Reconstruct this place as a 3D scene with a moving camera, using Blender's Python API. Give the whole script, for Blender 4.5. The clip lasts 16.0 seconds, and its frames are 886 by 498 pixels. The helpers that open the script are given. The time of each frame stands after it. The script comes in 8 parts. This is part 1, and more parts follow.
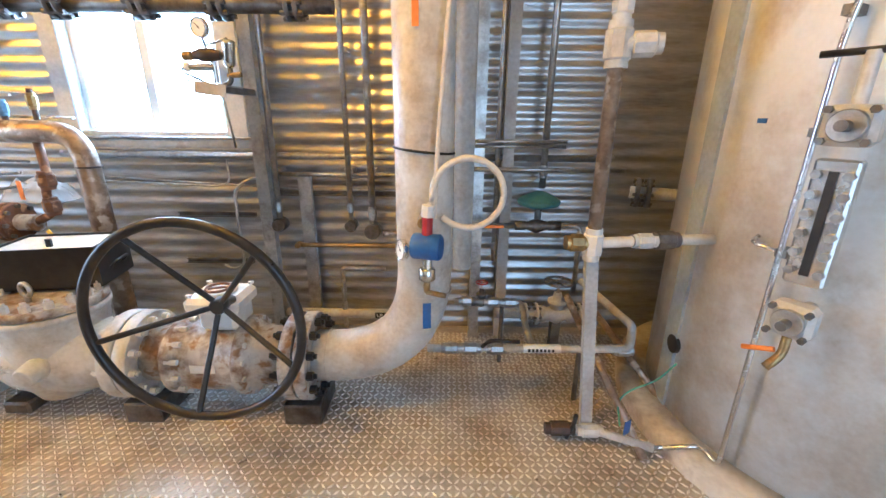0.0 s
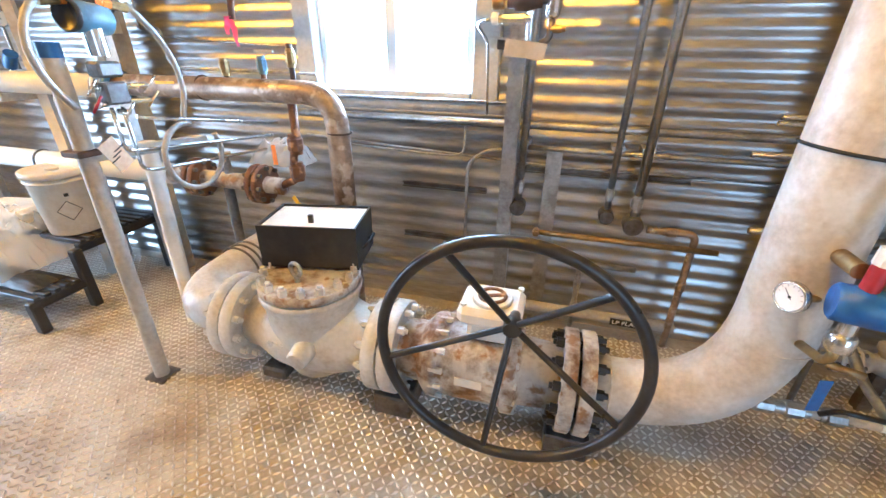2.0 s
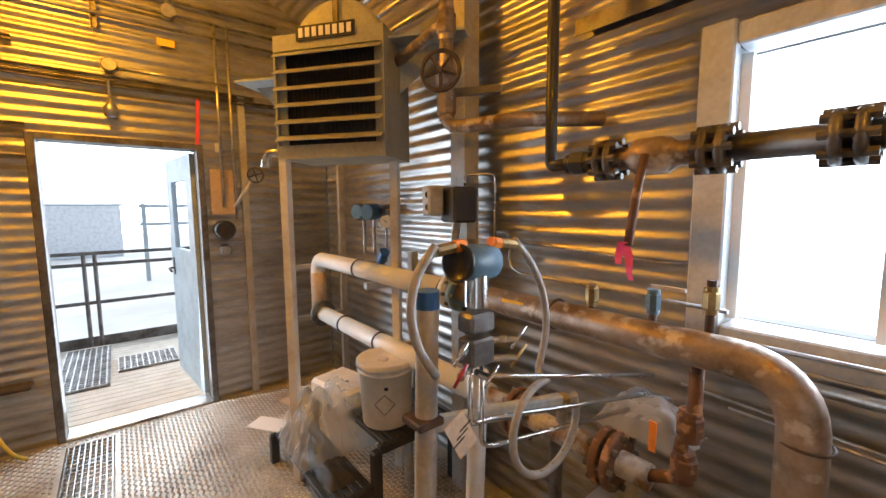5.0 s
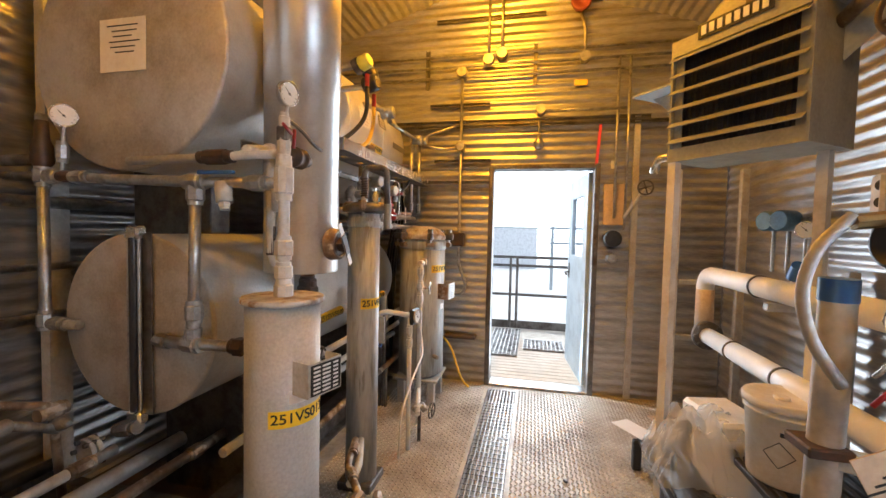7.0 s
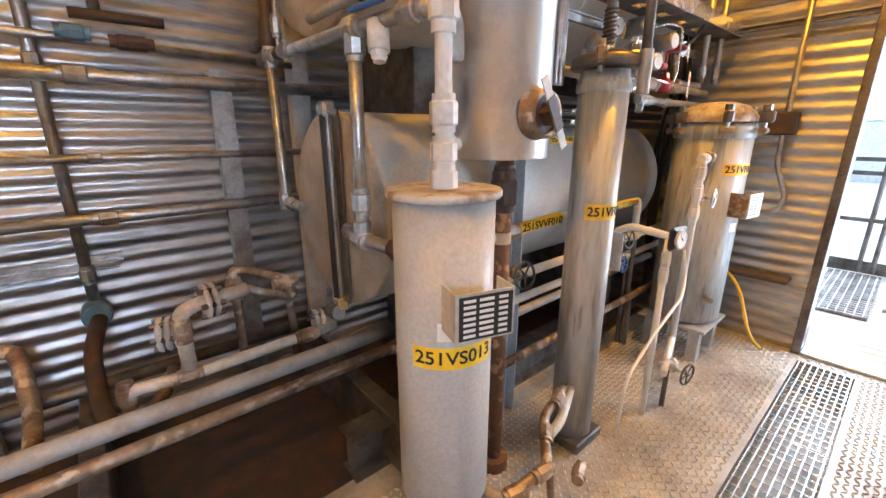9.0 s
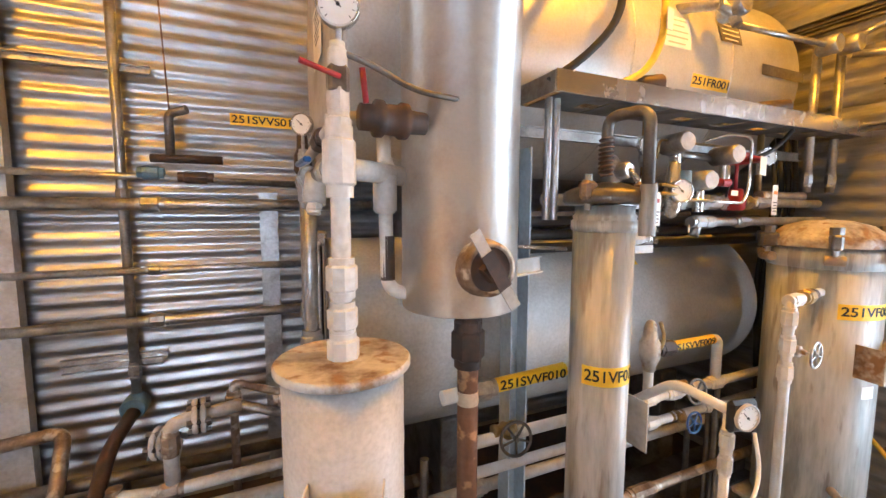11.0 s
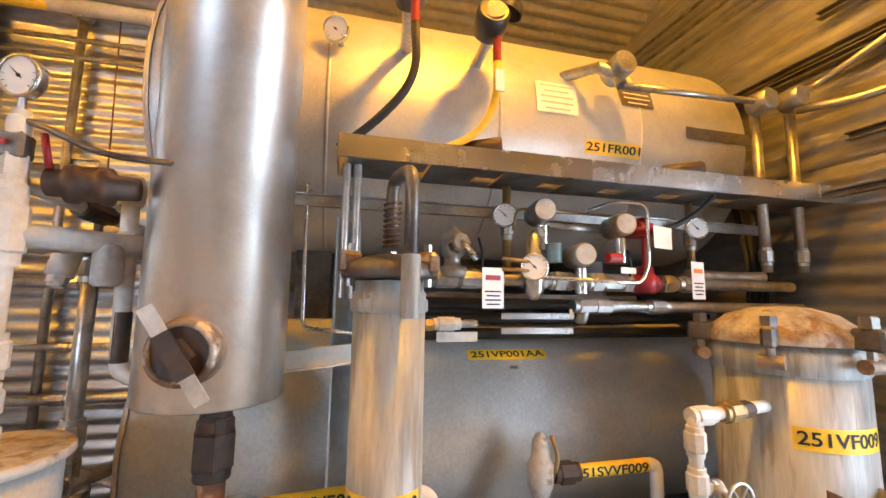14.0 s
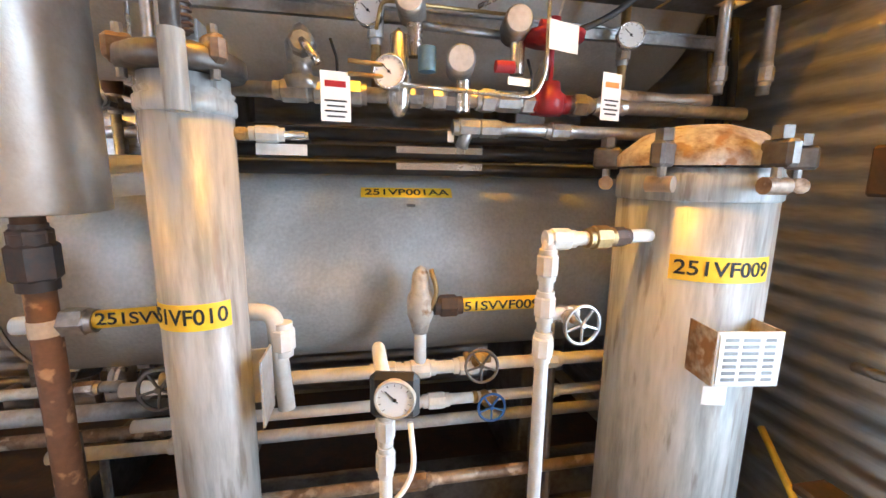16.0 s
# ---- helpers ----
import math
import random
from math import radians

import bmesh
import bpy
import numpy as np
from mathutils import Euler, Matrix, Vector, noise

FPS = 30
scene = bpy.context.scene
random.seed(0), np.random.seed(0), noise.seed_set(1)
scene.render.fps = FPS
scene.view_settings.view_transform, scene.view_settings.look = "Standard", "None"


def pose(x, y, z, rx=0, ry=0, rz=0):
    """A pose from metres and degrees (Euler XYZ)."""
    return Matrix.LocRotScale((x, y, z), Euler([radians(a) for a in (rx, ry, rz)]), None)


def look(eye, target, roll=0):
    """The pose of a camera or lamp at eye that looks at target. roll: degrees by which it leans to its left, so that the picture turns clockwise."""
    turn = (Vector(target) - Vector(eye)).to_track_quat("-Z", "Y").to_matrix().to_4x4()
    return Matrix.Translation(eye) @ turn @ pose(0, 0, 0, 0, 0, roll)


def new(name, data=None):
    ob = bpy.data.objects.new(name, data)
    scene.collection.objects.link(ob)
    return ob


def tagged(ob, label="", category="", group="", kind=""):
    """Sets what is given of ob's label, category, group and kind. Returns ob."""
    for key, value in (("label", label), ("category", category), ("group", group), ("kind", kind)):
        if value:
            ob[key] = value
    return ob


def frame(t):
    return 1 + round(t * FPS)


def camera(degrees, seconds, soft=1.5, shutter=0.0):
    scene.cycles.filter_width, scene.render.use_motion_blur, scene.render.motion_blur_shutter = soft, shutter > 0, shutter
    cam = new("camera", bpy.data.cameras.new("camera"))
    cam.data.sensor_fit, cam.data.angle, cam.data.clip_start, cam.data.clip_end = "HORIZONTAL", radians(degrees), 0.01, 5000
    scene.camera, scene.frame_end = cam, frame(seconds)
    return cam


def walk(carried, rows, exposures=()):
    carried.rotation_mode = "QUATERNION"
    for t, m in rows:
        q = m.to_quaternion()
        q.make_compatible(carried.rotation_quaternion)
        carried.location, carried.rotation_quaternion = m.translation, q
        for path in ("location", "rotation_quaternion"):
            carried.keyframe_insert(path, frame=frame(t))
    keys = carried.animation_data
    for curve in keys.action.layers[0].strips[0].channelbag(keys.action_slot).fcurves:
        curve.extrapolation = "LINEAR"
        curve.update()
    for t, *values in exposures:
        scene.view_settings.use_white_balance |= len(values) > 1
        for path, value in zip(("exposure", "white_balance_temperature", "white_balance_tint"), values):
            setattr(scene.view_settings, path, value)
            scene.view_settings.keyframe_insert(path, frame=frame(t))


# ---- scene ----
cam = camera(95.2, 16.0)
METRES, EYE, TILT, LEAN, TURN = 5.1, 1.28, 0.0, 0.0, 0.4
ROWS = [
    (0.0, 0.0, 0.0, 0.0, 0.18, -18.0, -0.54),
    (0.5, -0.0182, 0.0187, -0.0023, 4.34, -22.68, -0.59),
    (1.0, -0.0615, 0.031, 0.0031, 8.35, -25.13, -0.66),
    (1.5, -0.107, 0.0423, 0.0074, 12.39, -26.23, -0.62),
    (2.0, -0.1517, 0.0645, 0.0175, 15.63, -26.1, -0.68),
    (2.5, -0.2018, 0.0728, 0.0264, 18.45, -25.12, -0.72),
    (3.0, -0.2473, 0.083, 0.034, 20.82, -22.67, -0.87),
    (5.5, -0.3032, 0.153, 0.0625, 62.64, -1.27, -0.69),
    (6.0, -0.273, 0.1441, 0.0586, 76.89, -0.03, -0.76),
    (6.5, -0.2613, 0.1448, 0.0526, 89.9, -0.32, -0.98),
    (7.0, -0.2762, 0.1501, 0.0345, 102.29, -2.54, -1.26),
    (7.5, -0.3008, 0.1398, 0.021, 114.36, -6.85, -1.46),
    (8.0, -0.3411, 0.1228, 0.0096, 124.42, -11.55, -1.35),
    (10.5, -0.4803, 0.1416, 0.0338, 153.08, -12.5, 0.05),
    (11.0, -0.5101, 0.1494, 0.0486, 156.06, -5.42, -0.15),
    (11.5, -0.5447, 0.1628, 0.0565, 158.69, 1.1, -0.29),
    (12.0, -0.577, 0.1726, 0.063, 160.83, 6.38, -0.46),
    (12.5, -0.6119, 0.1734, 0.0661, 162.44, 9.83, -0.61),
    (13.0, -0.6501, 0.1692, 0.0684, 163.48, 10.9, -0.73),
    (13.5, -0.6636, 0.167, 0.0601, 164.35, 10.0, -0.76),
    (14.0, -0.6679, 0.1685, 0.0442, 165.45, 6.87, -0.84),
    (14.5, -0.6748, 0.1762, 0.0284, 166.67, 2.68, -0.87),
    (15.0, -0.6881, 0.1773, 0.0156, 167.61, -1.69, -0.81),
    (15.5, -0.7252, 0.1692, 0.0129, 168.55, -5.82, -0.79),
    (16.0, -0.763, 0.1626, 0.0127, 168.93, -9.84, -0.84),
]
walk(cam, [(t, pose(0, 0, EYE, TILT, LEAN, TURN) @ pose(METRES * x, METRES * y, METRES * z, 90 + pitch, roll, yaw)) for t, x, y, z, yaw, pitch, roll in ROWS],
     exposures=[(0.0, 0.2, 4600, 0), (1.5, 0.35, 4600, 0), (3.0, 0.0, 4500, 0), (5.3, -1.15, 6100, 10), (6.5, -1.05, 6100, 10), (8.0, -0.55, 5700, 9), (10.5, -0.25, 5500, 9), (12.5, -0.6, 6150, 10), (14.5, -0.35, 5550, 7), (16.0, -0.15, 5450, 7)])

# ---- world, sun, large lights ----
world = bpy.data.worlds.new("sky")
scene.world = world
world.use_nodes = True
wn = world.node_tree
sky = wn.nodes.new("ShaderNodeTexSky")
sky.sky_type, sky.sun_disc = "NISHITA", False
sky.sun_elevation, sky.sun_rotation = radians(47), radians(194)
wn.nodes["Background"].inputs[1].default_value = 0.15
wn.links.new(sky.outputs[0], wn.nodes["Background"].inputs[0])
sun = new("sun", bpy.data.lights.new("sun", "SUN"))
sun.data.energy, sun.data.angle, sun.data.color = 4.5, radians(0.6), (1, 0.95, 0.87)
sun.matrix_world = look((-4, -16, 18), (0, 0, 0))


def daylight(name, eye, target, w, h, watts, color):
    lamp = new(name, bpy.data.lights.new(name, "AREA"))
    lamp.data.shape, lamp.data.size, lamp.data.size_y = "RECTANGLE", w, h
    lamp.data.energy, lamp.data.color = watts, color
    lamp.matrix_world = look(eye, target)


daylight("window_daylight", (-1.60, 2.42, 1.64), (-1.60, 0.0, 1.64), 0.9, 0.85, 38, (0.76, 0.89, 1.0))
daylight("door_daylight", (-5.38, 0.81, 1.05), (-3.0, 0.78, 0.75), 0.8, 1.9, 50, (0.84, 0.93, 1.0))
daylight("south_door_daylight", (1.25, -1.80, 1.15), (0.8, 0.8, 0.5), 1.4, 2.1, 22, (0.82, 0.92, 1.0))
AMBER = (1.0, 0.40, 0.012)

# ---- materials ----
MATS = {}


def mat(name, base, rough=0.5, metal=0.0, dirt=None, amount=0.4, scale=6.0, bump=0.15, grain=60.0, wear=None, per_piece=0.0, stretch=(1, 1, 1)):
    m = bpy.data.materials.new(name)
    m.use_nodes = True
    nt = m.node_tree
    b = nt.nodes["Principled BSDF"]
    b.inputs["Metallic"].default_value = metal
    co = nt.nodes.new("ShaderNodeTexCoord")
    mp = nt.nodes.new("ShaderNodeMapping")
    mp.inputs["Scale"].default_value = stretch
    nt.links.new(co.outputs["Object"], mp.inputs[0])
    n1 = nt.nodes.new("ShaderNodeTexNoise")
    n1.inputs["Scale"].default_value, n1.inputs["Detail"].default_value, n1.inputs["Roughness"].default_value = scale, 6, 0.65
    n2 = nt.nodes.new("ShaderNodeTexNoise")
    n2.inputs["Scale"].default_value, n2.inputs["Detail"].default_value = grain, 4
    for n in (n1, n2):
        nt.links.new(mp.outputs[0], n.inputs["Vector"])
    dirt = dirt or [c * 0.55 for c in base]
    r1 = nt.nodes.new("ShaderNodeValToRGB")
    r1.color_ramp.elements[0].position, r1.color_ramp.elements[1].position = 0.44, 0.64
    r1.color_ramp.elements[0].color, r1.color_ramp.elements[1].color = (0, 0, 0, 1), (amount, amount, amount, 1)
    nt.links.new(n1.outputs[0], r1.inputs[0])
    mix = nt.nodes.new("ShaderNodeMixRGB")
    mix.inputs[1].default_value, mix.inputs[2].default_value = (*base, 1), (*dirt, 1)
    nt.links.new(r1.outputs[0], mix.inputs[0])
    out = mix
    if wear:
        r2 = nt.nodes.new("ShaderNodeValToRGB")
        r2.color_ramp.elements[0].position, r2.color_ramp.elements[1].position = 0.56, 0.64
        n3 = nt.nodes.new("ShaderNodeTexNoise")
        n3.inputs["Scale"].default_value, n3.inputs["Detail"].default_value = scale * 2.3, 8
        nt.links.new(mp.outputs[0], n3.inputs["Vector"])
        nt.links.new(n3.outputs[0], r2.inputs[0])
        mix2 = nt.nodes.new("ShaderNodeMixRGB")
        nt.links.new(r2.outputs[0], mix2.inputs[0])
        nt.links.new(mix.outputs[0], mix2.inputs[1])
        mix2.inputs[2].default_value = (*wear, 1)
        out = mix2
    fine = nt.nodes.new("ShaderNodeMixRGB")
    fine.blend_type = "OVERLAY"
    fine.inputs[0].default_value = 0.28
    nt.links.new(out.outputs[0], fine.inputs[1])
    nt.links.new(n2.outputs[0], fine.inputs[2])
    nt.links.new(fine.outputs[0], b.inputs["Base Color"])
    rr = nt.nodes.new("ShaderNodeMapRange")
    rr.inputs[3].default_value, rr.inputs[4].default_value = max(0.03, rough - 0.12), min(1, rough + 0.18)
    nt.links.new(n1.outputs[0], rr.inputs[0])
    nt.links.new(rr.outputs[0], b.inputs["Roughness"])
    if bump:
        bp = nt.nodes.new("ShaderNodeBump")
        bp.inputs["Strength"].default_value, bp.inputs["Distance"].default_value = bump, 0.004
        nt.links.new(n2.outputs[0], bp.inputs["Height"])
        nt.links.new(bp.outputs[0], b.inputs["Normal"])
    MATS[name] = m
    return m


GALV = mat("galvanised_sheet", (0.50, 0.50, 0.50), 0.32, 0.86, (0.25, 0.23, 0.21), 0.75, 3.0, 0.12, 30, (0.42, 0.40, 0.38), stretch=(0.5, 0.5, 3))
CEIL = mat("roof_sheet", (0.50, 0.49, 0.46), 0.42, 0.65, (0.32, 0.29, 0.25), 0.6, 2.0, 0.1, 30)
BACK = mat("wall_backing", (0.3, 0.3, 0.3), 0.7)
PLATE = mat("tread_plate", (0.49, 0.455, 0.39), 0.42, 0.15, (0.19, 0.14, 0.09), 0.7, 2.0, 0.3, 45, (0.40, 0.345, 0.26))
LUG = mat("worn_tread", (0.78, 0.75, 0.69), 0.34, 0.35, (0.34, 0.26, 0.19), 0.8, 2.0, 0.1, 45)


def spatter(m, scale, lo, hi, color):
    """Dark oil spots with a shape of their own, over the colour that the material has."""
    nt = m.node_tree
    b = nt.nodes["Principled BSDF"]
    old = b.inputs["Base Color"].links[0].from_socket
    co = nt.nodes.new("ShaderNodeTexCoord")
    n = nt.nodes.new("ShaderNodeTexNoise")
    n.inputs["Scale"].default_value, n.inputs["Detail"].default_value, n.inputs["Roughness"].default_value = scale, 5, 0.7
    nt.links.new(co.outputs["Object"], n.inputs["Vector"])
    r = nt.nodes.new("ShaderNodeMapRange")
    r.inputs[1].default_value, r.inputs[2].default_value = lo, hi
    nt.links.new(n.outputs[0], r.inputs[0])
    mx = nt.nodes.new("ShaderNodeMixRGB")
    mx.inputs[2].default_value = (*color, 1)
    nt.links.new(r.outputs[0], mx.inputs[0])
    nt.links.new(old, mx.inputs[1])
    nt.links.new(mx.outputs[0], b.inputs["Base Color"])


for m in (PLATE, LUG):
    spatter(m, 16.0, 0.66, 0.71, (0.035, 0.028, 0.022))
    spatter(m, 1.3, 0.60, 0.78, (0.07, 0.048, 0.03))
STEEL = mat("galvanised_steel", (0.50, 0.50, 0.49), 0.33, 0.88, (0.22, 0.195, 0.17), 0.75, 9.0, 0.1, 80)
DARKSTEEL = mat("weathered_steel", (0.19, 0.18, 0.17), 0.40, 0.7, (0.07, 0.055, 0.045), 0.8, 7.0, 0.2, 70)
GREYPAINT = mat("grey_paint", (0.46, 0.47, 0.47), 0.42, 0.0, (0.33, 0.28, 0.22), 0.7, 4.0, 0.08, 60, (0.38, 0.35, 0.32))
PALEPAINT = mat("pale_grey_paint", (0.60, 0.60, 0.58), 0.34, 0.0, (0.36, 0.29, 0.20), 0.75, 4.0, 0.10, 60)
WHITEPAINT = mat("white_paint", (0.80, 0.79, 0.76), 0.36, 0.0, (0.46, 0.36, 0.24), 0.6, 3.0, 0.06, 60)
BODYPAINT = mat("stained_valve_paint", (0.52, 0.49, 0.44), 0.42, 0.0, (0.13, 0.07, 0.032), 1.0, 8.0, 0.25, 50, (0.24, 0.135, 0.06))
DRUMPAINT = mat("drum_paint", (0.46, 0.47, 0.465), 0.36, 0.0, (0.32, 0.30, 0.27), 0.6, 2.5, 0.05, 90)
CLAD = mat("cladding_sheet", (0.84, 0.83, 0.81), 0.33, 0.9, (0.56, 0.49, 0.45), 0.6, 4.0, 0.12, 110)
JACKET = mat("drum_jacket_sheet", (0.66, 0.65, 0.62), 0.40, 0.5, (0.46, 0.42, 0.36), 0.6, 3.0, 0.12, 110)
ENDSHEET = mat("dull_end_sheet", (0.60, 0.57, 0.52), 0.46, 0.55, (0.34, 0.28, 0.20), 0.7, 3.0, 0.1, 90)
STREAK = mat("streaked_paint", (0.47, 0.48, 0.47), 0.36, 0.1, (0.06, 0.08, 0.07), 0.55, 8.0, 0.06, 50, (0.27, 0.255, 0.23), stretch=(1.5, 1.5, 0.22))
RUST = mat("rusty_steel", (0.17, 0.085, 0.045), 0.62, 0.2, (0.13, 0.07, 0.045), 0.8, 9.0, 0.4, 60, (0.42, 0.24, 0.12))
RUSTPIPE = mat("scuffed_pipe", (0.36, 0.28, 0.21), 0.38, 0.45, (0.12, 0.07, 0.04), 0.9, 7.0, 0.2, 60, (0.55, 0.48, 0.4))
CONCRETE = mat("worn_ledge_paint", (0.55, 0.52, 0.47), 0.7, 0.0, (0.28, 0.22, 0.16), 0.8, 4.0, 0.4, 40)
BLACK = mat("black_paint", (0.018, 0.018, 0.02), 0.3, 0.0, (0.05, 0.045, 0.04), 0.5, 8, 0.08, 60)
BLACKPLASTIC = mat("black_plastic", (0.022, 0.022, 0.024), 0.45, 0.0, (0.05, 0.045, 0.04), 0.5, 10, 0.2, 90)
RUBBER = mat("black_rubber", (0.025, 0.025, 0.025), 0.6)
CHROME = mat("bright_metal", (0.75, 0.74, 0.72), 0.22, 1.0, (0.55, 0.53, 0.5), 0.4, 12, 0.05, 90)
BRASS = mat("brass", (0.42, 0.30, 0.13), 0.38, 0.85, (0.20, 0.13, 0.07), 0.7, 12)
BLUE = mat("blue_enamel", (0.03, 0.12, 0.38), 0.32, 0.0, (0.04, 0.09, 0.2), 0.5, 12)
STEELBLUE = mat("blue_grey_enamel", (0.10, 0.19, 0.27), 0.38, 0.0, (0.06, 0.09, 0.12), 0.6, 12)
RED = mat("red_enamel", (0.33, 0.02, 0.025), 0.35)
YELLOW = mat("yellow_vinyl", (0.95, 0.62, 0.02), 0.45, 0.0, (0.6, 0.38, 0.04), 0.3, 12)
LIMEYELLOW = mat("yellow_housing", (0.80, 0.72, 0.08), 0.4)
YHOSE = mat("yellow_hose", (0.85, 0.55, 0.04), 0.45)
ORANGE = mat("orange_plastic", (0.9, 0.28, 0.03), 0.45)
PINK = mat("pink_ribbon", (0.95, 0.12, 0.42), 0.5)
PAPER = mat("paper", (0.82, 0.78, 0.68), 0.7, 0.0, (0.6, 0.52, 0.4), 0.3, 10, 0.05)
CARD = mat("buff_card", (0.62, 0.48, 0.34), 0.7)
INK = mat("ink", (0.02, 0.02, 0.02), 0.6)
WHITE = mat("white_enamel", (0.85, 0.85, 0.83), 0.35, 0, (0.7, 0.68, 0.62), 0.3)
CREAM = mat("cream_hose", (0.72, 0.66, 0.56), 0.5, 0.0, (0.5, 0.42, 0.32), 0.5, 14)
GREYHOSE = mat("grey_hose", (0.38, 0.37, 0.35), 0.5, 0.2)
BUCKET = mat("white_plastic", (0.78, 0.74, 0.66), 0.42, 0.0, (0.55, 0.47, 0.36), 0.5, 6)
HEATERPAINT = mat("grey_green_enamel", (0.36, 0.36, 0.30), 0.4, 0.0, (0.22, 0.21, 0.17), 0.5, 5)
BLUEGREY = mat("blue_grey_steel", (0.42, 0.47, 0.50), 0.45, 0.0, (0.3, 0.3, 0.3), 0.5, 6)
GREENWIRE = mat("green_wire", (0.12, 0.36, 0.28), 0.4)
DOORBLUE = mat("pale_blue_door", (0.42, 0.53, 0.62), 0.4)
DECKBOARD = mat("bleached_board", (0.66, 0.62, 0.54), 0.7, 0.0, (0.48, 0.43, 0.36), 0.6, 5.0, 0.2, 60)
FAR = mat("pale_cladding", (0.82, 0.84, 0.86), 0.6)
SNOW = mat("pale_gravel", (0.7, 0.7, 0.69), 0.8, 0, (0.5, 0.5, 0.5), 0.5, 0.4)
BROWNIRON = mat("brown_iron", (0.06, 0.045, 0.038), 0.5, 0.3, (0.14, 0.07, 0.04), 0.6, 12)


def clear(name, color, rough, bump=0.0):
    m = bpy.data.materials.new(name)
    m.use_nodes = True
    nt = m.node_tree
    b = nt.nodes["Principled BSDF"]
    b.inputs["Base Color"].default_value = (*color, 1)
    b.inputs["Roughness"].default_value = rough
    b.inputs["Transmission Weight"].default_value = 1.0
    b.inputs["IOR"].default_value = 1.05
    if bump:
        n = nt.nodes.new("ShaderNodeTexNoise")
        n.inputs["Scale"].default_value, n.inputs["Detail"].default_value = 14, 6
        bp = nt.nodes.new("ShaderNodeBump")
        bp.inputs["Strength"].default_value = bump
        nt.links.new(n.outputs[0], bp.inputs["Height"])
        nt.links.new(bp.outputs[0], b.inputs["Normal"])
        mixs = nt.nodes.new("ShaderNodeMixShader")
        tr = nt.nodes.new("ShaderNodeBsdfTransparent")
        mixs.inputs[0].default_value = 0.38
        b.inputs["Transmission Weight"].default_value = 0.3
        nt.links.new(tr.outputs[0], mixs.inputs[1])
        nt.links.new(b.outputs[0], mixs.inputs[2])
        nt.links.new(mixs.outputs[0], nt.nodes["Material Output"].inputs[0])
    return m


GLASS = clear("window_glass", (0.95, 0.97, 1.0), 0.0)
FILM = clear("clear_film", (0.92, 0.93, 0.95), 0.18, 0.6)


def glow(name, color, strength):
    m = bpy.data.materials.new(name)
    m.use_nodes = True
    b = m.node_tree.nodes["Principled BSDF"]
    b.inputs["Base Color"].default_value = (*color, 1)
    b.inputs["Emission Color"].default_value = (*color, 1)
    b.inputs["Emission Strength"].default_value = strength
    return m


LAMPGLOW = glow("lamp_globe", AMBER, 30)
# emission for the backdrop planes, so that the outdoors looks blown out
SKYGLOW = glow("backdrop_glow", (0.93, 0.97, 1.0), 7.0)

# ---- mesh helpers ----


def V(*a):
    return Vector(a[0] if len(a) == 1 else a)


def basis(axis):
    a = Vector(axis).normalized()
    u = a.orthogonal().normalized() if abs(a.z) > 0.99 else a.cross(Vector((0, 0, 1))).normalized()
    return a, u, a.cross(u).normalized()


def lathe(bm, origin, axis, profile, seg=24, smooth=True):
    """profile: (height, radius) pairs along the axis."""
    a, u, v = basis(axis)
    o = Vector(origin)
    rings = []
    for hgt, r in profile:
        if r < 1e-5:
            rings.append([bm.verts.new(o + a * hgt)])
        else:
            rings.append([bm.verts.new(o + a * hgt + (u * math.cos(2 * math.pi * i / seg) + v * math.sin(2 * math.pi * i / seg)) * r) for i in range(seg)])
    for r0, r1 in zip(rings, rings[1:]):
        for i in range(seg):
            j = (i + 1) % seg
            if len(r0) == 1 and len(r1) == 1:
                continue
            if len(r0) == 1:
                f = bm.faces.new((r0[0], r1[j], r1[i]))
            elif len(r1) == 1:
                f = bm.faces.new((r0[i], r0[j], r1[0]))
            else:
                f = bm.faces.new((r0[i], r0[j], r1[j], r1[i]))
            f.smooth = smooth
    return bm


def cyl(bm, p0, p1, r, seg=16, r2=None, bev=0.0):
    p0, p1 = Vector(p0), Vector(p1)
    r2 = r if r2 is None else r2
    ln = (p1 - p0).length
    b = min(bev, ln * 0.3)
    prof = [(0, 0), (0, r - b), (b, r), (ln - b, r2), (ln, r2 - b), (ln, 0)] if b else [(0, 0), (0, r), (ln, r2), (ln, 0)]
    a, u, v = basis(p1 - p0)
    rings = []
    for hgt, rad in prof:
        if rad < 1e-6:
            continue
        rings.append([bm.verts.new(p0 + a * hgt + (u * math.cos(2 * math.pi * i / seg) + v * math.sin(2 * math.pi * i / seg)) * rad) for i in range(seg)])
    for r0, r1 in zip(rings, rings[1:]):
        for i in range(seg):
            j = (i + 1) % seg
            f = bm.faces.new((r0[i], r0[j], r1[j], r1[i]))
            f.smooth = seg > 8
    bm.faces.new(list(reversed(rings[0])))
    bm.faces.new(rings[-1])
    for e in (e for r in (rings[0], rings[-1]) for v0 in r for e in v0.link_edges):
        if any(len(f.verts) > 4 for f in e.link_faces):
            e.smooth = False
    return bm


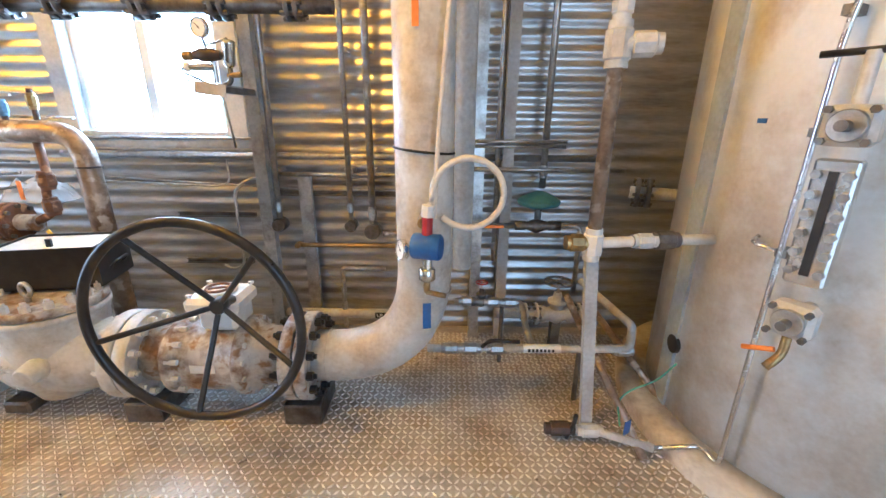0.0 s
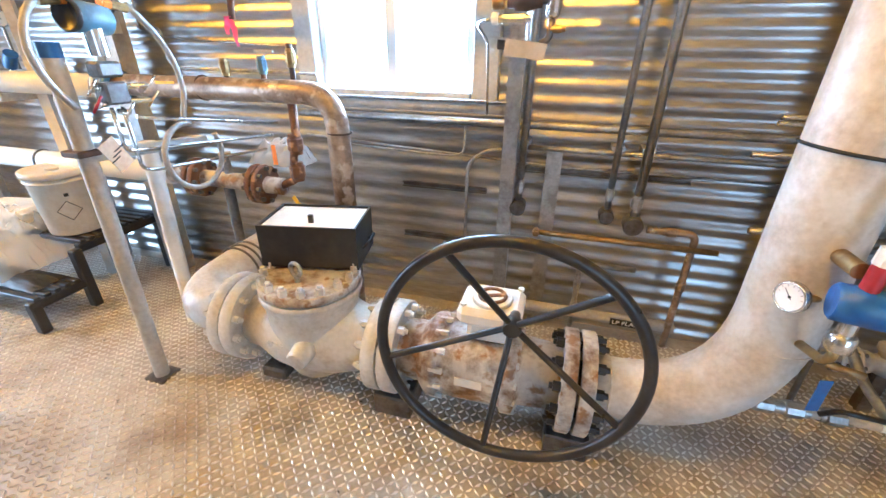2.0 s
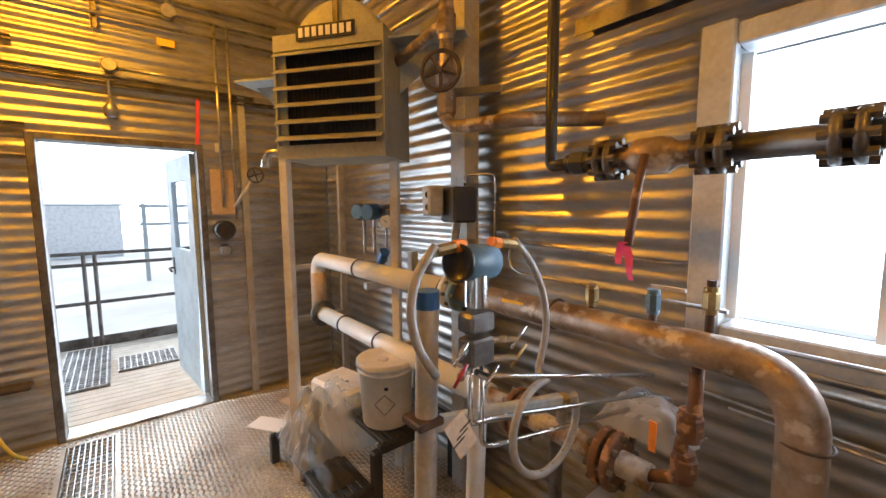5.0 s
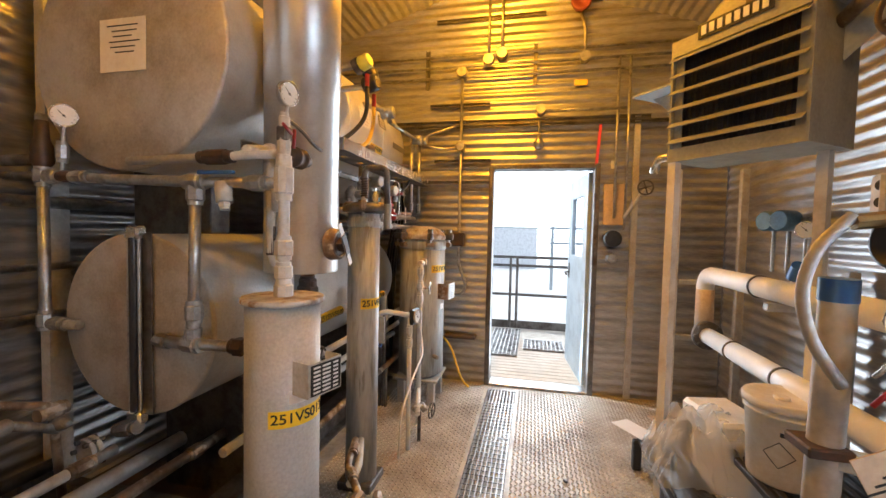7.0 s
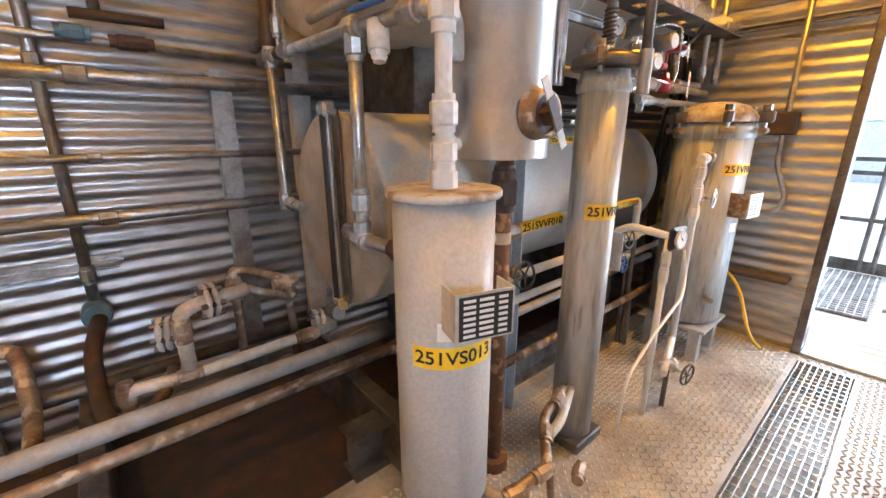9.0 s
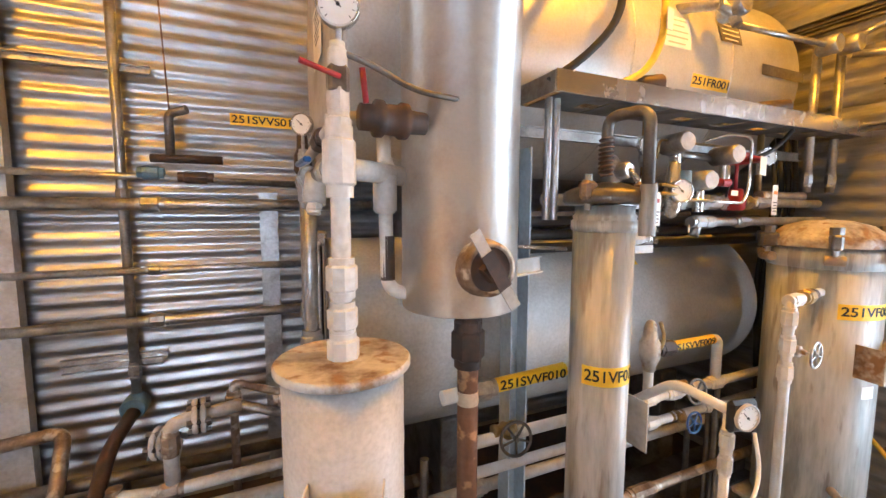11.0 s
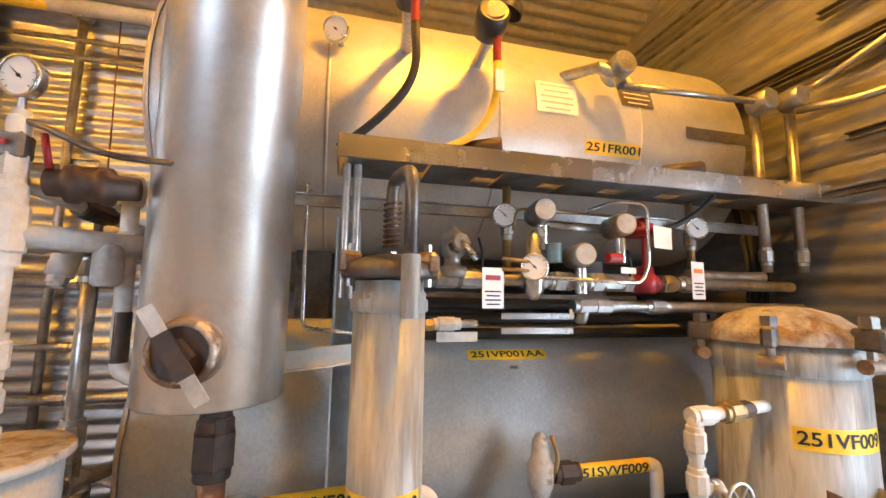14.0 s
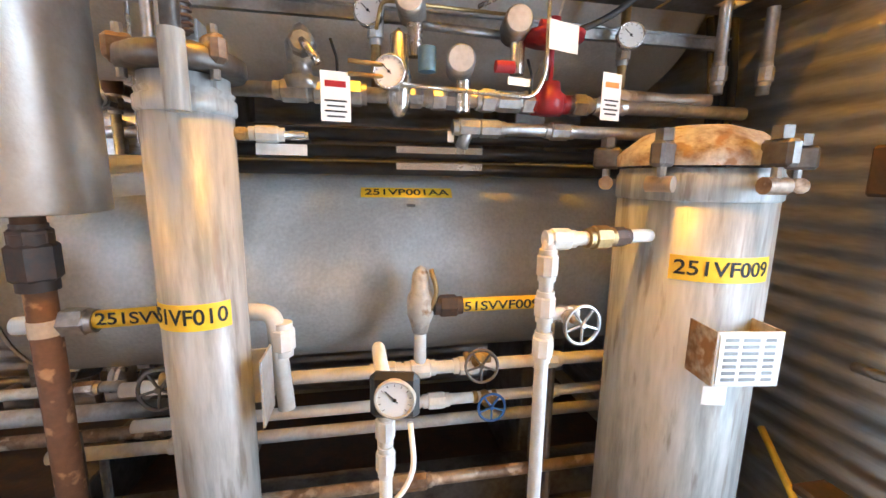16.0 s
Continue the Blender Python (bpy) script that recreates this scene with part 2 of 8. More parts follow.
def box(bm, c, s, rz=0.0, bev=0.0, m=None):
    """A box of size s about c, turned rz degrees about z or by the matrix m."""
    t = Matrix.Translation(c) @ (m if m else Matrix.Rotation(radians(rz), 4, "Z"))
    x, y, z = (q / 2 for q in s)
    if bev:
        b = min(bev, x * 0.8, y * 0.8, z * 0.8)
        pts = []
        for sx in (-1, 1):
            for sy in (-1, 1):
                for sz in (-1, 1):
                    pts += [(sx * (x - b), sy * (y - b), sz * z), (sx * (x - b), sy * y, sz * (z - b)), (sx * x, sy * (y - b), sz * (z - b))]
        vs = [bm.verts.new(t @ Vector(p)) for p in pts]
        bmesh.ops.convex_hull(bm, input=vs)
        return bm
    vs = [bm.verts.new(t @ Vector((i * x, j * y, k * z))) for i in (-1, 1) for j in (-1, 1) for k in (-1, 1)]
    for f in ((0, 1, 3, 2), (4, 6, 7, 5), (0, 4, 5, 1), (2, 3, 7, 6), (0, 2, 6, 4), (1, 5, 7, 3)):
        bm.faces.new([vs[i] for i in f])
    return bm


def bend(pts, r, steps=6):
    """Rounds the corners of a line of points."""
    pts = [Vector(p) for p in pts]
    out = [pts[0]]
    for p0, p1, p2 in zip(pts, pts[1:], pts[2:]):
        d0, d1 = (p0 - p1), (p2 - p1)
        k = min(r, d0.length * (0.97 if p0 is pts[0] else 0.49), d1.length * (0.97 if p2 is pts[-1] else 0.49))
        a, b = p1 + d0.normalized() * k, p1 + d1.normalized() * k
        for i in range(steps + 1):
            t = i / steps
            out.append(a * (1 - t) ** 2 + p1 * 2 * t * (1 - t) + b * t * t)
    out.append(pts[-1])
    return out


def tube(bm, pts, r, rad=None, seg=12, steps=6, closed=False):
    """A round tube along a line of points, with its corners rounded by rad."""
    path = bend(pts, rad, steps) if rad else [Vector(p) for p in pts]
    n = len(path)
    tan = []
    for i in range(n):
        if closed:
            d = path[(i + 1) % n] - path[i - 1]
        else:
            d = path[min(i + 1, n - 1)] - path[max(i - 1, 0)]
        tan.append(d.normalized() if d.length > 1e-9 else Vector((0, 0, 1)))
    u = tan[0].orthogonal().normalized()
    rings = []
    for p, t in zip(path, tan):
        u = (u - t * u.dot(t)).normalized()
        v = t.cross(u)
        rings.append([bm.verts.new(p + (u * math.cos(2 * math.pi * i / seg) + v * math.sin(2 * math.pi * i / seg)) * r) for i in range(seg)])
    pairs = list(zip(rings, rings[1:]))
    for r0, r1 in pairs:
        for i in range(seg):
            j = (i + 1) % seg
            bm.faces.new((r0[i], r0[j], r1[j], r1[i])).smooth = True
    if not closed:
        bm.faces.new(list(reversed(rings[0])))
        bm.faces.new(rings[-1])
    return bm


def torus(bm, c, axis, R, r, seg=40, ring=12, m=None):
    a, u, v = basis(axis)
    c = Vector(c)
    rows = []
    for i in range(seg):
        w = 2 * math.pi * i / seg
        d = u * math.cos(w) + v * math.sin(w)
        rows.append([bm.verts.new(c + d * (R + r * math.cos(2 * math.pi * k / ring)) + a * r * math.sin(2 * math.pi * k / ring)) for k in range(ring)])
    for i in range(seg):
        r0, r1 = rows[i], rows[(i + 1) % seg]
        for k in range(ring):
            q = (k + 1) % ring
            bm.faces.new((r0[k], r1[k], r1[q], r0[q])).smooth = True
    return bm


def NB():
    return bmesh.new()


def link_mesh(name, bm, material):
    me = bpy.data.meshes.new(name)
    bmesh.ops.recalc_face_normals(bm, faces=bm.faces)
    bm.to_mesh(me)
    bm.free()
    me.materials.append(material)
    return new(name, me)


def solid(name, bm, material, label, category, kind="", group=""):
    """A whole thing in one mesh."""
    return tagged(link_mesh(name, bm, material), label, category, group, kind)


def thing(name, base, label, category, group="", kind=""):
    e = new(name)
    e.location = base
    e.empty_display_size = 0.1
    return tagged(e, label, category, group, kind)


def part(name, bm, material, parent, label=""):
    root = parent
    while root.parent:
        root = root.parent
    if root.type == "EMPTY":
        bmesh.ops.translate(bm, verts=bm.verts, vec=-root.location)
    ob = link_mesh(name, bm, material)
    ob.parent = parent
    return tagged(ob, label)


def letters(text, m, size, material, parent, name="lettering", width=None):
    """Raised lettering in the built-in font, laid by the pose m (its x along the writing, its z out of the face)."""
    cu = bpy.data.curves.new(name, "FONT")
    cu.body, cu.size, cu.extrude, cu.align_x, cu.align_y = text, size, 0.0006, "CENTER", "CENTER"
    cu.offset = size * 0.012
    tmp = bpy.data.objects.new(name, cu)
    scene.collection.objects.link(tmp)
    me = bpy.data.meshes.new_from_object(tmp.evaluated_get(bpy.context.evaluated_depsgraph_get()))
    bpy.data.objects.remove(tmp)
    xs = [v.co.x for v in me.vertices]
    k = width / (max(xs) - min(xs)) if width else 1.0
    me.transform(Matrix.Diagonal((k, 1, 1, 1)))
    return me


def flat_text(text, m, size, material, parent, width=None, name="lettering"):
    me = letters(text, m, size, material, parent, name, width)
    me.transform(m)
    root = parent
    while root.parent:
        root = root.parent
    if root.type == "EMPTY":
        me.transform(Matrix.Translation(-root.location))
    me.materials.append(material)
    ob = new(name, me)
    ob.parent = parent
    return ob


def wrap_text(text, c, axis, r, z0, ang, size, material, parent, width=None, name="lettering"):
    """Lettering bent round a cylinder: axis 'z' or 'x', its middle at the angle ang (degrees)."""
    me = letters(text, None, size, material, parent, name, width)
    root = parent
    while root.parent:
        root = root.parent
    off = root.location if root.type == "EMPTY" else Vector()
    for v in me.vertices:
        x, y, z = v.co
        if axis == "z":
            w = radians(ang) + x / r
            v.co = Vector((c[0] + (r + z) * math.cos(w), c[1] + (r + z) * math.sin(w), z0 + y)) - off
        else:
            w = radians(ang) + y / r
            v.co = Vector((z0 - x, c[0] + (r + z) * math.cos(w), c[1] + (r + z) * math.sin(w))) - off
    me.materials.append(material)
    ob = new(name, me)
    ob.parent = parent
    return ob


def band(bm, c, axis, r, z0, ang, w, h, seg=14):
    """A thin label bent round a cylinder."""
    rows = []
    for i in range(seg + 1):
        s = (i / seg - 0.5)
        row = []
        for k in (-0.5, 0.5):
            if axis == "z":
                a = radians(ang) + s * w / r
                row.append(bm.verts.new((c[0] + r * math.cos(a), c[1] + r * math.sin(a), z0 + k * h)))
            else:
                a = radians(ang) + s * h / r
                row.append(bm.verts.new((z0 + k * w, c[0] + r * math.cos(a), c[1] + r * math.sin(a))))
        rows.append(row)
    for a, b in zip(rows, rows[1:]):
        bm.faces.new((a[0], b[0], b[1], a[1])).smooth = True
    return bm


# ---- things that recur ----


def bolt_ring(bm, c, axis, R, n, r, h, seg=6, start=0.0):
    a, u, v = basis(axis)
    for i in range(n):
        w = 2 * math.pi * (i + start) / n
        p = Vector(c) + (u * math.cos(w) + v * math.sin(w)) * R
        cyl(bm, p, p + a * h, r, seg)
    return bm


def flange(parent, c, axis, R, th, material, bolts=12, br=0.014, name="flange", label="", boltmat=None, seg=36):
    """A round flange with its ring of bolts, th thick from c along the axis."""
    a = Vector(axis).normalized()
    c = Vector(c)
    f = part(name, cyl(NB(), c, c + a * th, R, seg, bev=0.005), material, parent, label)
    bolt_parts(f, c - a * br * 1.5, a, R * 0.84, bolts, br, th + br * 3, boltmat or DARKSTEEL)
    return f


def bolt_parts(parent, c, axis, R, n, r, h, material, start=0.0):
    """A ring of hexagon bolts, each a part of its own."""
    a, u, v = basis(axis)
    for i in range(n):
        w = 2 * math.pi * (i + start) / n
        p = Vector(c) + (u * math.cos(w) + v * math.sin(w)) * R
        b = cyl(NB(), p, p + a * h, r, 6)
        if r > 0.014:
            cyl(b, p - a * r * 0.7, p + a * (h + r * 0.7), r * 0.6, 8)
        part("bolt", b, material, parent)


def handwheel(parent, c, axis, R, material, spokes=5, r=0.008, dish=0.0, name="handwheel", label=""):
    a, u, v = basis(axis)
    c = Vector(c)
    bm = torus(NB(), c, a, R, r, 36, 8)
    hub = c - a * dish
    for i in range(spokes):
        w = 2 * math.pi * i / spokes + 0.3
        cyl(bm, hub, c + (u * math.cos(w) + v * math.sin(w)) * R, r * 0.75, 8)
    cyl(bm, hub - a * r * 1.6, hub + a * r * 1.8, R * 0.17, 12, bev=0.002)
    return part(name, bm, material, parent, label)


def gauge(parent, c, axis, R, stem_to=None, case=None, name="gauge"):
    """A dial gauge that faces along the axis."""
    a, u, v = basis(axis)
    c = Vector(c)
    g = part(name, lathe(NB(), c, a, [(-R * 0.55, 0), (-R * 0.55, R * 0.85), (-R * 0.4, R), (0.0, R), (0.004, R * 0.97), (0.004, R * 0.88), (-0.002, R * 0.86), (-0.002, 0)], 28), case or CHROME, parent, "round dial gauge")
    part("dial", cyl(NB(), c - a * 0.001, c + a * 0.0008, R * 0.86, 28), WHITE, g, "white dial face")
    t = NB()
    up = Vector((0, 0, 1)) if abs(a.z) < 0.9 else u
    side = up.cross(a)
    for i in range(11):
        w = radians(-135 + 27 * i)
        d = up * math.cos(w) + side * math.sin(w)
        cyl(t, c + d * R * 0.68 + a * 0.001, c + d * R * 0.80 + a * 0.001, R * 0.018, 4)
    d = (up * 0.7 - side * 0.7).normalized()
    cyl(t, c - d * R * 0.2 + a * 0.0018, c + d * R * 0.62 + a * 0.0018, R * 0.028, 4)
    cyl(t, c, c + a * 0.003, R * 0.09, 10)
    part("pointer", t, INK, g)
    if stem_to is not None:
        part("stem", cyl(NB(), c - a * R * 0.25 - up * R * 0.9, stem_to, R * 0.16, 10), STEEL, parent)
    return g


def fitting(bm, p, axis, r, ln, seg=8):
    """A hexagonal or octagonal union about p."""
    a = Vector(axis).normalized()
    p = Vector(p)
    cyl(bm, p - a * ln / 2, p + a * ln / 2, r, seg, bev=r * 0.15)
    cyl(bm, p - a * ln * 0.75, p + a * ln * 0.75, r * 0.82, 12)
    return bm


def pipe_thing(name, pts, r, material, label, category="pipe", rad=None, joints=(), group="", seg=14, joint_r=1.35):
    """A run of pipe with its couplings, as one thing."""
    p0 = min((Vector(p) for p in pts), key=lambda q: q.z)
    e = thing(name, p0, label, category, group)
    part("run", tube(NB(), pts, r, rad if rad is not None else r * 2.2, seg), material, e)
    for p, ax in joints:
        part("coupling", fitting(NB(), p, ax, r * joint_r, r * 2.6), material, e)
    return e


def valve(parent, c, axis, up, r, body, wheel, R=0.05, name="valve", spokes=5):
    """A small gate valve: body along the axis, bonnet and handwheel along up."""
    a, u = Vector(axis).normalized(), Vector(up).normalized()
    c = Vector(c)
    bm = NB()
    lathe(bm, c - a * r * 2.6, a, [(0, 0), (0, r * 1.3), (r * 0.9, r * 1.3), (r * 1.2, r * 1.0), (r * 2.6, r * 1.55), (r * 4.0, r * 1.0), (r * 4.3, r * 1.3), (r * 5.2, r * 1.3), (r * 5.2, 0)], 12)
    lathe(bm, c, u, [(0, r * 1.1), (r * 1.8, r * 1.0), (r * 1.8, r * 1.4), (r * 2.4, r * 1.4), (r * 2.4, r * 0.7), (r * 3.6, r * 0.6), (r * 3.6, 0)], 12)
    v = part(name, bm, body, parent)
    st = c + u * (r * 3.6)
    part("stem", cyl(NB(), st, st + u * r * 2.2, r * 0.3, 8), STEEL, v)
    handwheel(v, st + u * r * 1.8, u, R, wheel, spokes, R * 0.1, -0.0)
    return v


def strut(name, p0, p1, w, d, material, label, category="beam", normal=(0, 1, 0), group=""):
    """A slotted steel channel from p0 to p1, its open side along normal."""
    p0, p1 = Vector(p0), Vector(p1)
    a = (p1 - p0).normalized()
    n = Vector(normal)
    n = (n - a * n.dot(a)).normalized()
    s = a.cross(n)
    m = Matrix((a, s, n)).transposed().to_4x4()
    ln = (p1 - p0).length
    mid = (p0 + p1) / 2
    bm = u_bar(ln, w, d, 0.005)
    bm.transform(Matrix.Translation(mid) @ m)
    return solid(name, bm, material, label, category, "", group)


def u_bar(ln, w, d, t):
    """A folded channel along x, open along z."""
    bm = NB()
    prof = [(-w / 2, d), (-w / 2, 0), (w / 2, 0), (w / 2, d), (w / 2 - t, d), (w / 2 - t, t), (t - w / 2, t), (t - w / 2, d)]
    e = [[bm.verts.new((k * ln / 2, y, z)) for y, z in prof] for k in (-1, 1)]
    for i in range(8):
        j = (i + 1) % 8
        bm.faces.new((e[0][i], e[0][j], e[1][j], e[1][i]))
    for r in e:
        for q in ((0, 1, 6, 7), (1, 2, 5, 6), (2, 3, 4, 5)):
            bm.faces.new([r[i] for i in q])
    return bm

# ---- large structure ----
WX, NY, SY, EX = -5.25, 2.32, -1.70, 3.2
RY, RZ, EAVE = 0.36, 3.82, 3.16
PITCH, DEEP = 0.075, 0.011


def corrugated(bm, u0, u1, z0, z1, place, gable=False):
    """A sheet with level ribs, from u0 to u1 and z0 to z1; place(u, d, z) puts it on its wall, d out of the wall."""
    prof = [(i / 8, 0.5 - 0.5 * math.cos(2 * math.pi * i / 8)) for i in range(8)]
    zs = []
    k = math.floor(z0 / PITCH) - 1
    while k * PITCH < z1:
        zs += [((k + f) * PITCH, d * DEEP) for f, d in prof]
        k += 1
    zs = [(z0, 0)] + [q for q in zs if z0 < q[0] < z1] + [(z1, 0)]
    rows = []
    for z, d in zs:
        a, b = u0, u1
        if gable and z > EAVE:
            g = max(0.0, (RZ - z) / (RZ - EAVE))
            a, b = max(u0, RY - (RY - SY) * g), min(u1, RY + (NY - RY) * g)
        rows.append((bm.verts.new(place(a, d, z)), bm.verts.new(place(b, d, z))))
    for (a, b), (c, e) in zip(rows, rows[1:]):
        if (a.co - b.co).length > 1e-4 or (c.co - e.co).length > 1e-4:
            bm.faces.new((a, b, e, c)).smooth = True
    return bm


def wall(name, label, slabs, sheets, place, gable=False):
    bm = NB()
    for c, s in slabs:
        box(bm, c, s)
    w = solid(name, bm, BACK, label, "wall", "structure")
    for u0, u1, z0, z1 in sheets:
        part("metal_sheet", corrugated(NB(), u0, u1, z0, z1, place, gable), GALV, w)
    return w


# north wall with its window
wx0, wx1, wz0, wz1 = -2.03, -1.17, 1.19, 2.09
T = 0.12
yb = NY + 0.02 + T / 2
wall("wall_north", "corrugated galvanised sheet wall", [
    (((WX - 0.14 + wx0) / 2, yb, 1.6), (wx0 - WX + 0.14, T, 3.2)), (((wx1 + EX + 0.14) / 2, yb, 1.6), (EX + 0.14 - wx1, T, 3.2)),
    (((wx0 + wx1) / 2, yb, wz0 / 2), (wx1 - wx0, T, wz0)), (((wx0 + wx1) / 2, yb, (wz1 + 3.2) / 2), (wx1 - wx0, T, 3.2 - wz1))],
    [(WX, -3.3, 0, EAVE), (-3.3, wx0, 0, EAVE), (wx0, wx1, 0, wz0), (wx0, wx1, wz1, EAVE), (wx1, 0.15, 0, EAVE), (0.15, EX, 0, EAVE)],
    lambda u, d, z: (u, NY + 0.015 - d, z))
yb = SY - 0.02 - T / 2
sx0, sx1, sz1 = 0.5, 2.0, 2.3
wall("wall_south", "corrugated galvanised sheet wall with a wide open doorway", [
    (((WX - 0.14 + sx0) / 2, yb, 1.6), (sx0 - WX + 0.14, T, 3.2)), (((sx1 + EX + 0.14) / 2, yb, 1.6), (EX + 0.14 - sx1, T, 3.2)), (((sx0 + sx1) / 2, yb, (sz1 + 3.2) / 2), (sx1 - sx0, T, 3.2 - sz1))],
     [(WX, -3.4, 0, EAVE), (-3.4, -1.5, 0, EAVE), (-1.5, sx0, 0, EAVE), (sx0, sx1, sz1, EAVE), (sx1, EX, 0, EAVE)], lambda u, d, z: (u, SY - 0.015 + d, z))
dy0, dy1, dz1 = 0.375, 1.265, 2.04
xb = WX - 0.02 - T / 2
west = wall("wall_west", "corrugated galvanised gable wall with a doorway", [
    ((xb, (SY + dy0) / 2, 1.6), (T, dy0 - SY, 3.2)), ((xb, (NY + dy1) / 2, 1.6), (T, NY - dy1, 3.2)), ((xb, (dy0 + dy1) / 2, (dz1 + 3.2) / 2), (T, dy1 - dy0, 3.2 - dz1))],
    [(SY, dy0, 0, dz1), (dy1, NY, 0, dz1), (SY, NY, dz1, RZ)], lambda u, d, z: (WX - 0.015 + d, u, z), True)


def gable_top(x, parent):
    bm = NB()
    vs = []
    for xx in (x - T / 2, x + T / 2):
        vs.append([bm.verts.new(p) for p in ((xx, SY - 0.14, 3.2), (xx, NY + 0.14, 3.2), (xx, RY, RZ + 0.06))])
    bm.faces.new(vs[0]), bm.faces.new(vs[1][::-1])
    for i in range(3):
        j = (i + 1) % 3
        bm.faces.new((vs[0][i], vs[1][i], vs[1][j], vs[0][j]))
    part("gable", bm, BACK, parent)


gable_top(xb, west)
xe = EX + 0.02 + T / 2
east = wall("wall_east", "corrugated galvanised gable wall", [((xe, (SY + NY) / 2, 1.6), (T, NY - SY, 3.2))], [(SY, NY, 0, RZ)], lambda u, d, z: (EX + 0.015 - d, u, z), True)
gable_top(xe, east)

# ceiling: two slopes with ribs along the room
bm = NB()
for side in (-1, 1):
    yend = SY - 0.02 if side < 0 else NY + 0.02
    span = abs(yend - RY)
    n = int(span / 0.075)
    prev = None
    for i in range(n * 4 + 1):
        s = i / (n * 4)
        d = 0.014 * (0.5 - 0.5 * math.cos(2 * math.pi * i / 4 + 0.6))
        y = RY + side * span * s
        z = RZ + (EAVE - RZ) * s - d
        cur = (bm.verts.new((WX - 0.02, y, z)), bm.verts.new((EX + 0.02, y, z)))
        if prev:
            bm.faces.new((prev[0], prev[1], cur[1], cur[0])).smooth = True
        prev = cur
    a = [(WX - 0.2, RY, RZ + 0.01), (EX + 0.2, RY, RZ + 0.01), (EX + 0.2, yend + side * 0.12, EAVE + 0.01), (WX - 0.2, yend + side * 0.12, EAVE + 0.01)]
    lo = [bm.verts.new(p) for p in a]
    hi = [bm.verts.new((p[0], p[1], p[2] + 0.08)) for p in a]
    bm.faces.new(lo), bm.faces.new(hi[::-1])
    for i in range(4):
        j = (i + 1) % 4
        bm.faces.new((lo[i], hi[i], hi[j], lo[j]))
solid("ceiling", bm, CEIL, "ribbed metal roof lining, lit amber", "ceiling", "structure")

# floor: slabs round the drain channel
gy0, gy1, gx0, gx1 = 0.38, 0.635, -5.13, -3.36
bm = NB()
for x0, x1, y0, y1 in ((WX - 0.13, EX + 0.13, SY - 0.13, gy0), (WX - 0.13, EX + 0.13, gy1, NY + 0.13), (WX - 0.12, gx0, gy0, gy1), (gx1, -3.29, gy0, gy1), (-1.6, EX, gy0, gy1)):
    box(bm, ((x0 + x1) / 2, (y0 + y1) / 2, -0.06), (x1 - x0, y1 - y0, 0.12))
box(bm, ((gx0 + EX) / 2, 0.5, -0.2), (EX - gx0 + 0.4, 0.6, 0.03))
floor = solid("floor", bm, PLATE, "worn steel tread plate floor", "floor", "structure")


def tread(x0, x1, y0, y1, pitch=0.027):
    verts, faces = [], []
    nx, ny = int((x1 - x0) / pitch), int((y1 - y0) / pitch)
    for i in range(nx):
        for j in range(ny):
            x, y = x0 + (i + 0.5) * pitch, y0 + (j + 0.5) * pitch
            if gy0 - 0.02 < y < gy1 + 0.02 and (gx0 - 0.02 < x < gx1 + 0.02 or -3.31 < x < -1.58):
                continue
            w = radians(45 if (i + j) % 2 else -45)
            c, s = math.cos(w), math.sin(w)
            k = len(verts)
            for a, b, z in ((-0.0145, 0, 0), (0, -0.0056, 0), (0.0145, 0, 0), (0, 0.0056, 0), (-0.008, 0, 0.0048), (0.008, 0, 0.0048)):
                verts.append((x + a * c - b * s, y + a * s + b * c, z + 0.0002))
            faces += [(k, k + 1, k + 4), (k + 1, k + 5, k + 4), (k + 1, k + 2, k + 5), (k + 2, k + 3, k + 5), (k + 3, k + 4, k + 5), (k + 3, k, k + 4)]
    me = bpy.data.meshes.new("tread_lugs")
    me.from_pydata(verts, [], faces)
    me.materials.append(LUG)
    ob = new("tread_lugs", me)
    ob.parent = floor
    tagged(ob, "raised lugs of the tread plate", "", "", "stuff")


tread(WX + 0.05, 1.3, -0.45, NY - 0.05)

# ground and platform outside, far cladding
bm = NB()
for sx, x0, x1 in ((0, -400, 400),):
    vs = [bm.verts.new(p) for p in ((-400, -400, -1.2), (400, -400, -1.2), (400, 400, -1.2), (-400, 400, -1.2))]
    bm.faces.new(vs)
solid("ground", bm, SNOW, "pale gravel ground of the yard", "ground", "structure")

# door frame, threshold and open leaf
df = thing("door_1", (WX, dy1, 0), "open pale blue-grey metal door in a steel frame", "door", kind="structure")
for y in (dy0 + 0.0, dy1 - 0.0):
    part("jamb", box(NB(), (WX - 0.05, y + (0.022 if y > 1 else -0.022), dz1 / 2 + 0.02), (0.17, 0.045, dz1 + 0.045), bev=0.004), DARKSTEEL, df)
part("head", box(NB(), (WX - 0.05, (dy0 + dy1) / 2, dz1 + 0.022), (0.17, dy1 - dy0 - 0.002, 0.045), bev=0.004), DARKSTEEL, df)
part("threshold", box(NB(), (WX - 0.05, (dy0 + dy1) / 2, 0.012), (0.18, dy1 - dy0 - 0.002, 0.02), bev=0.004), STEEL, df)
W0, H0 = 0.86, 2.0
dm = Matrix.Translation((WX - 0.13, dy1 - 0.01, 0.03)) @ Matrix.Rotation(radians(-90 - 84), 4, "Z")
bm = NB()
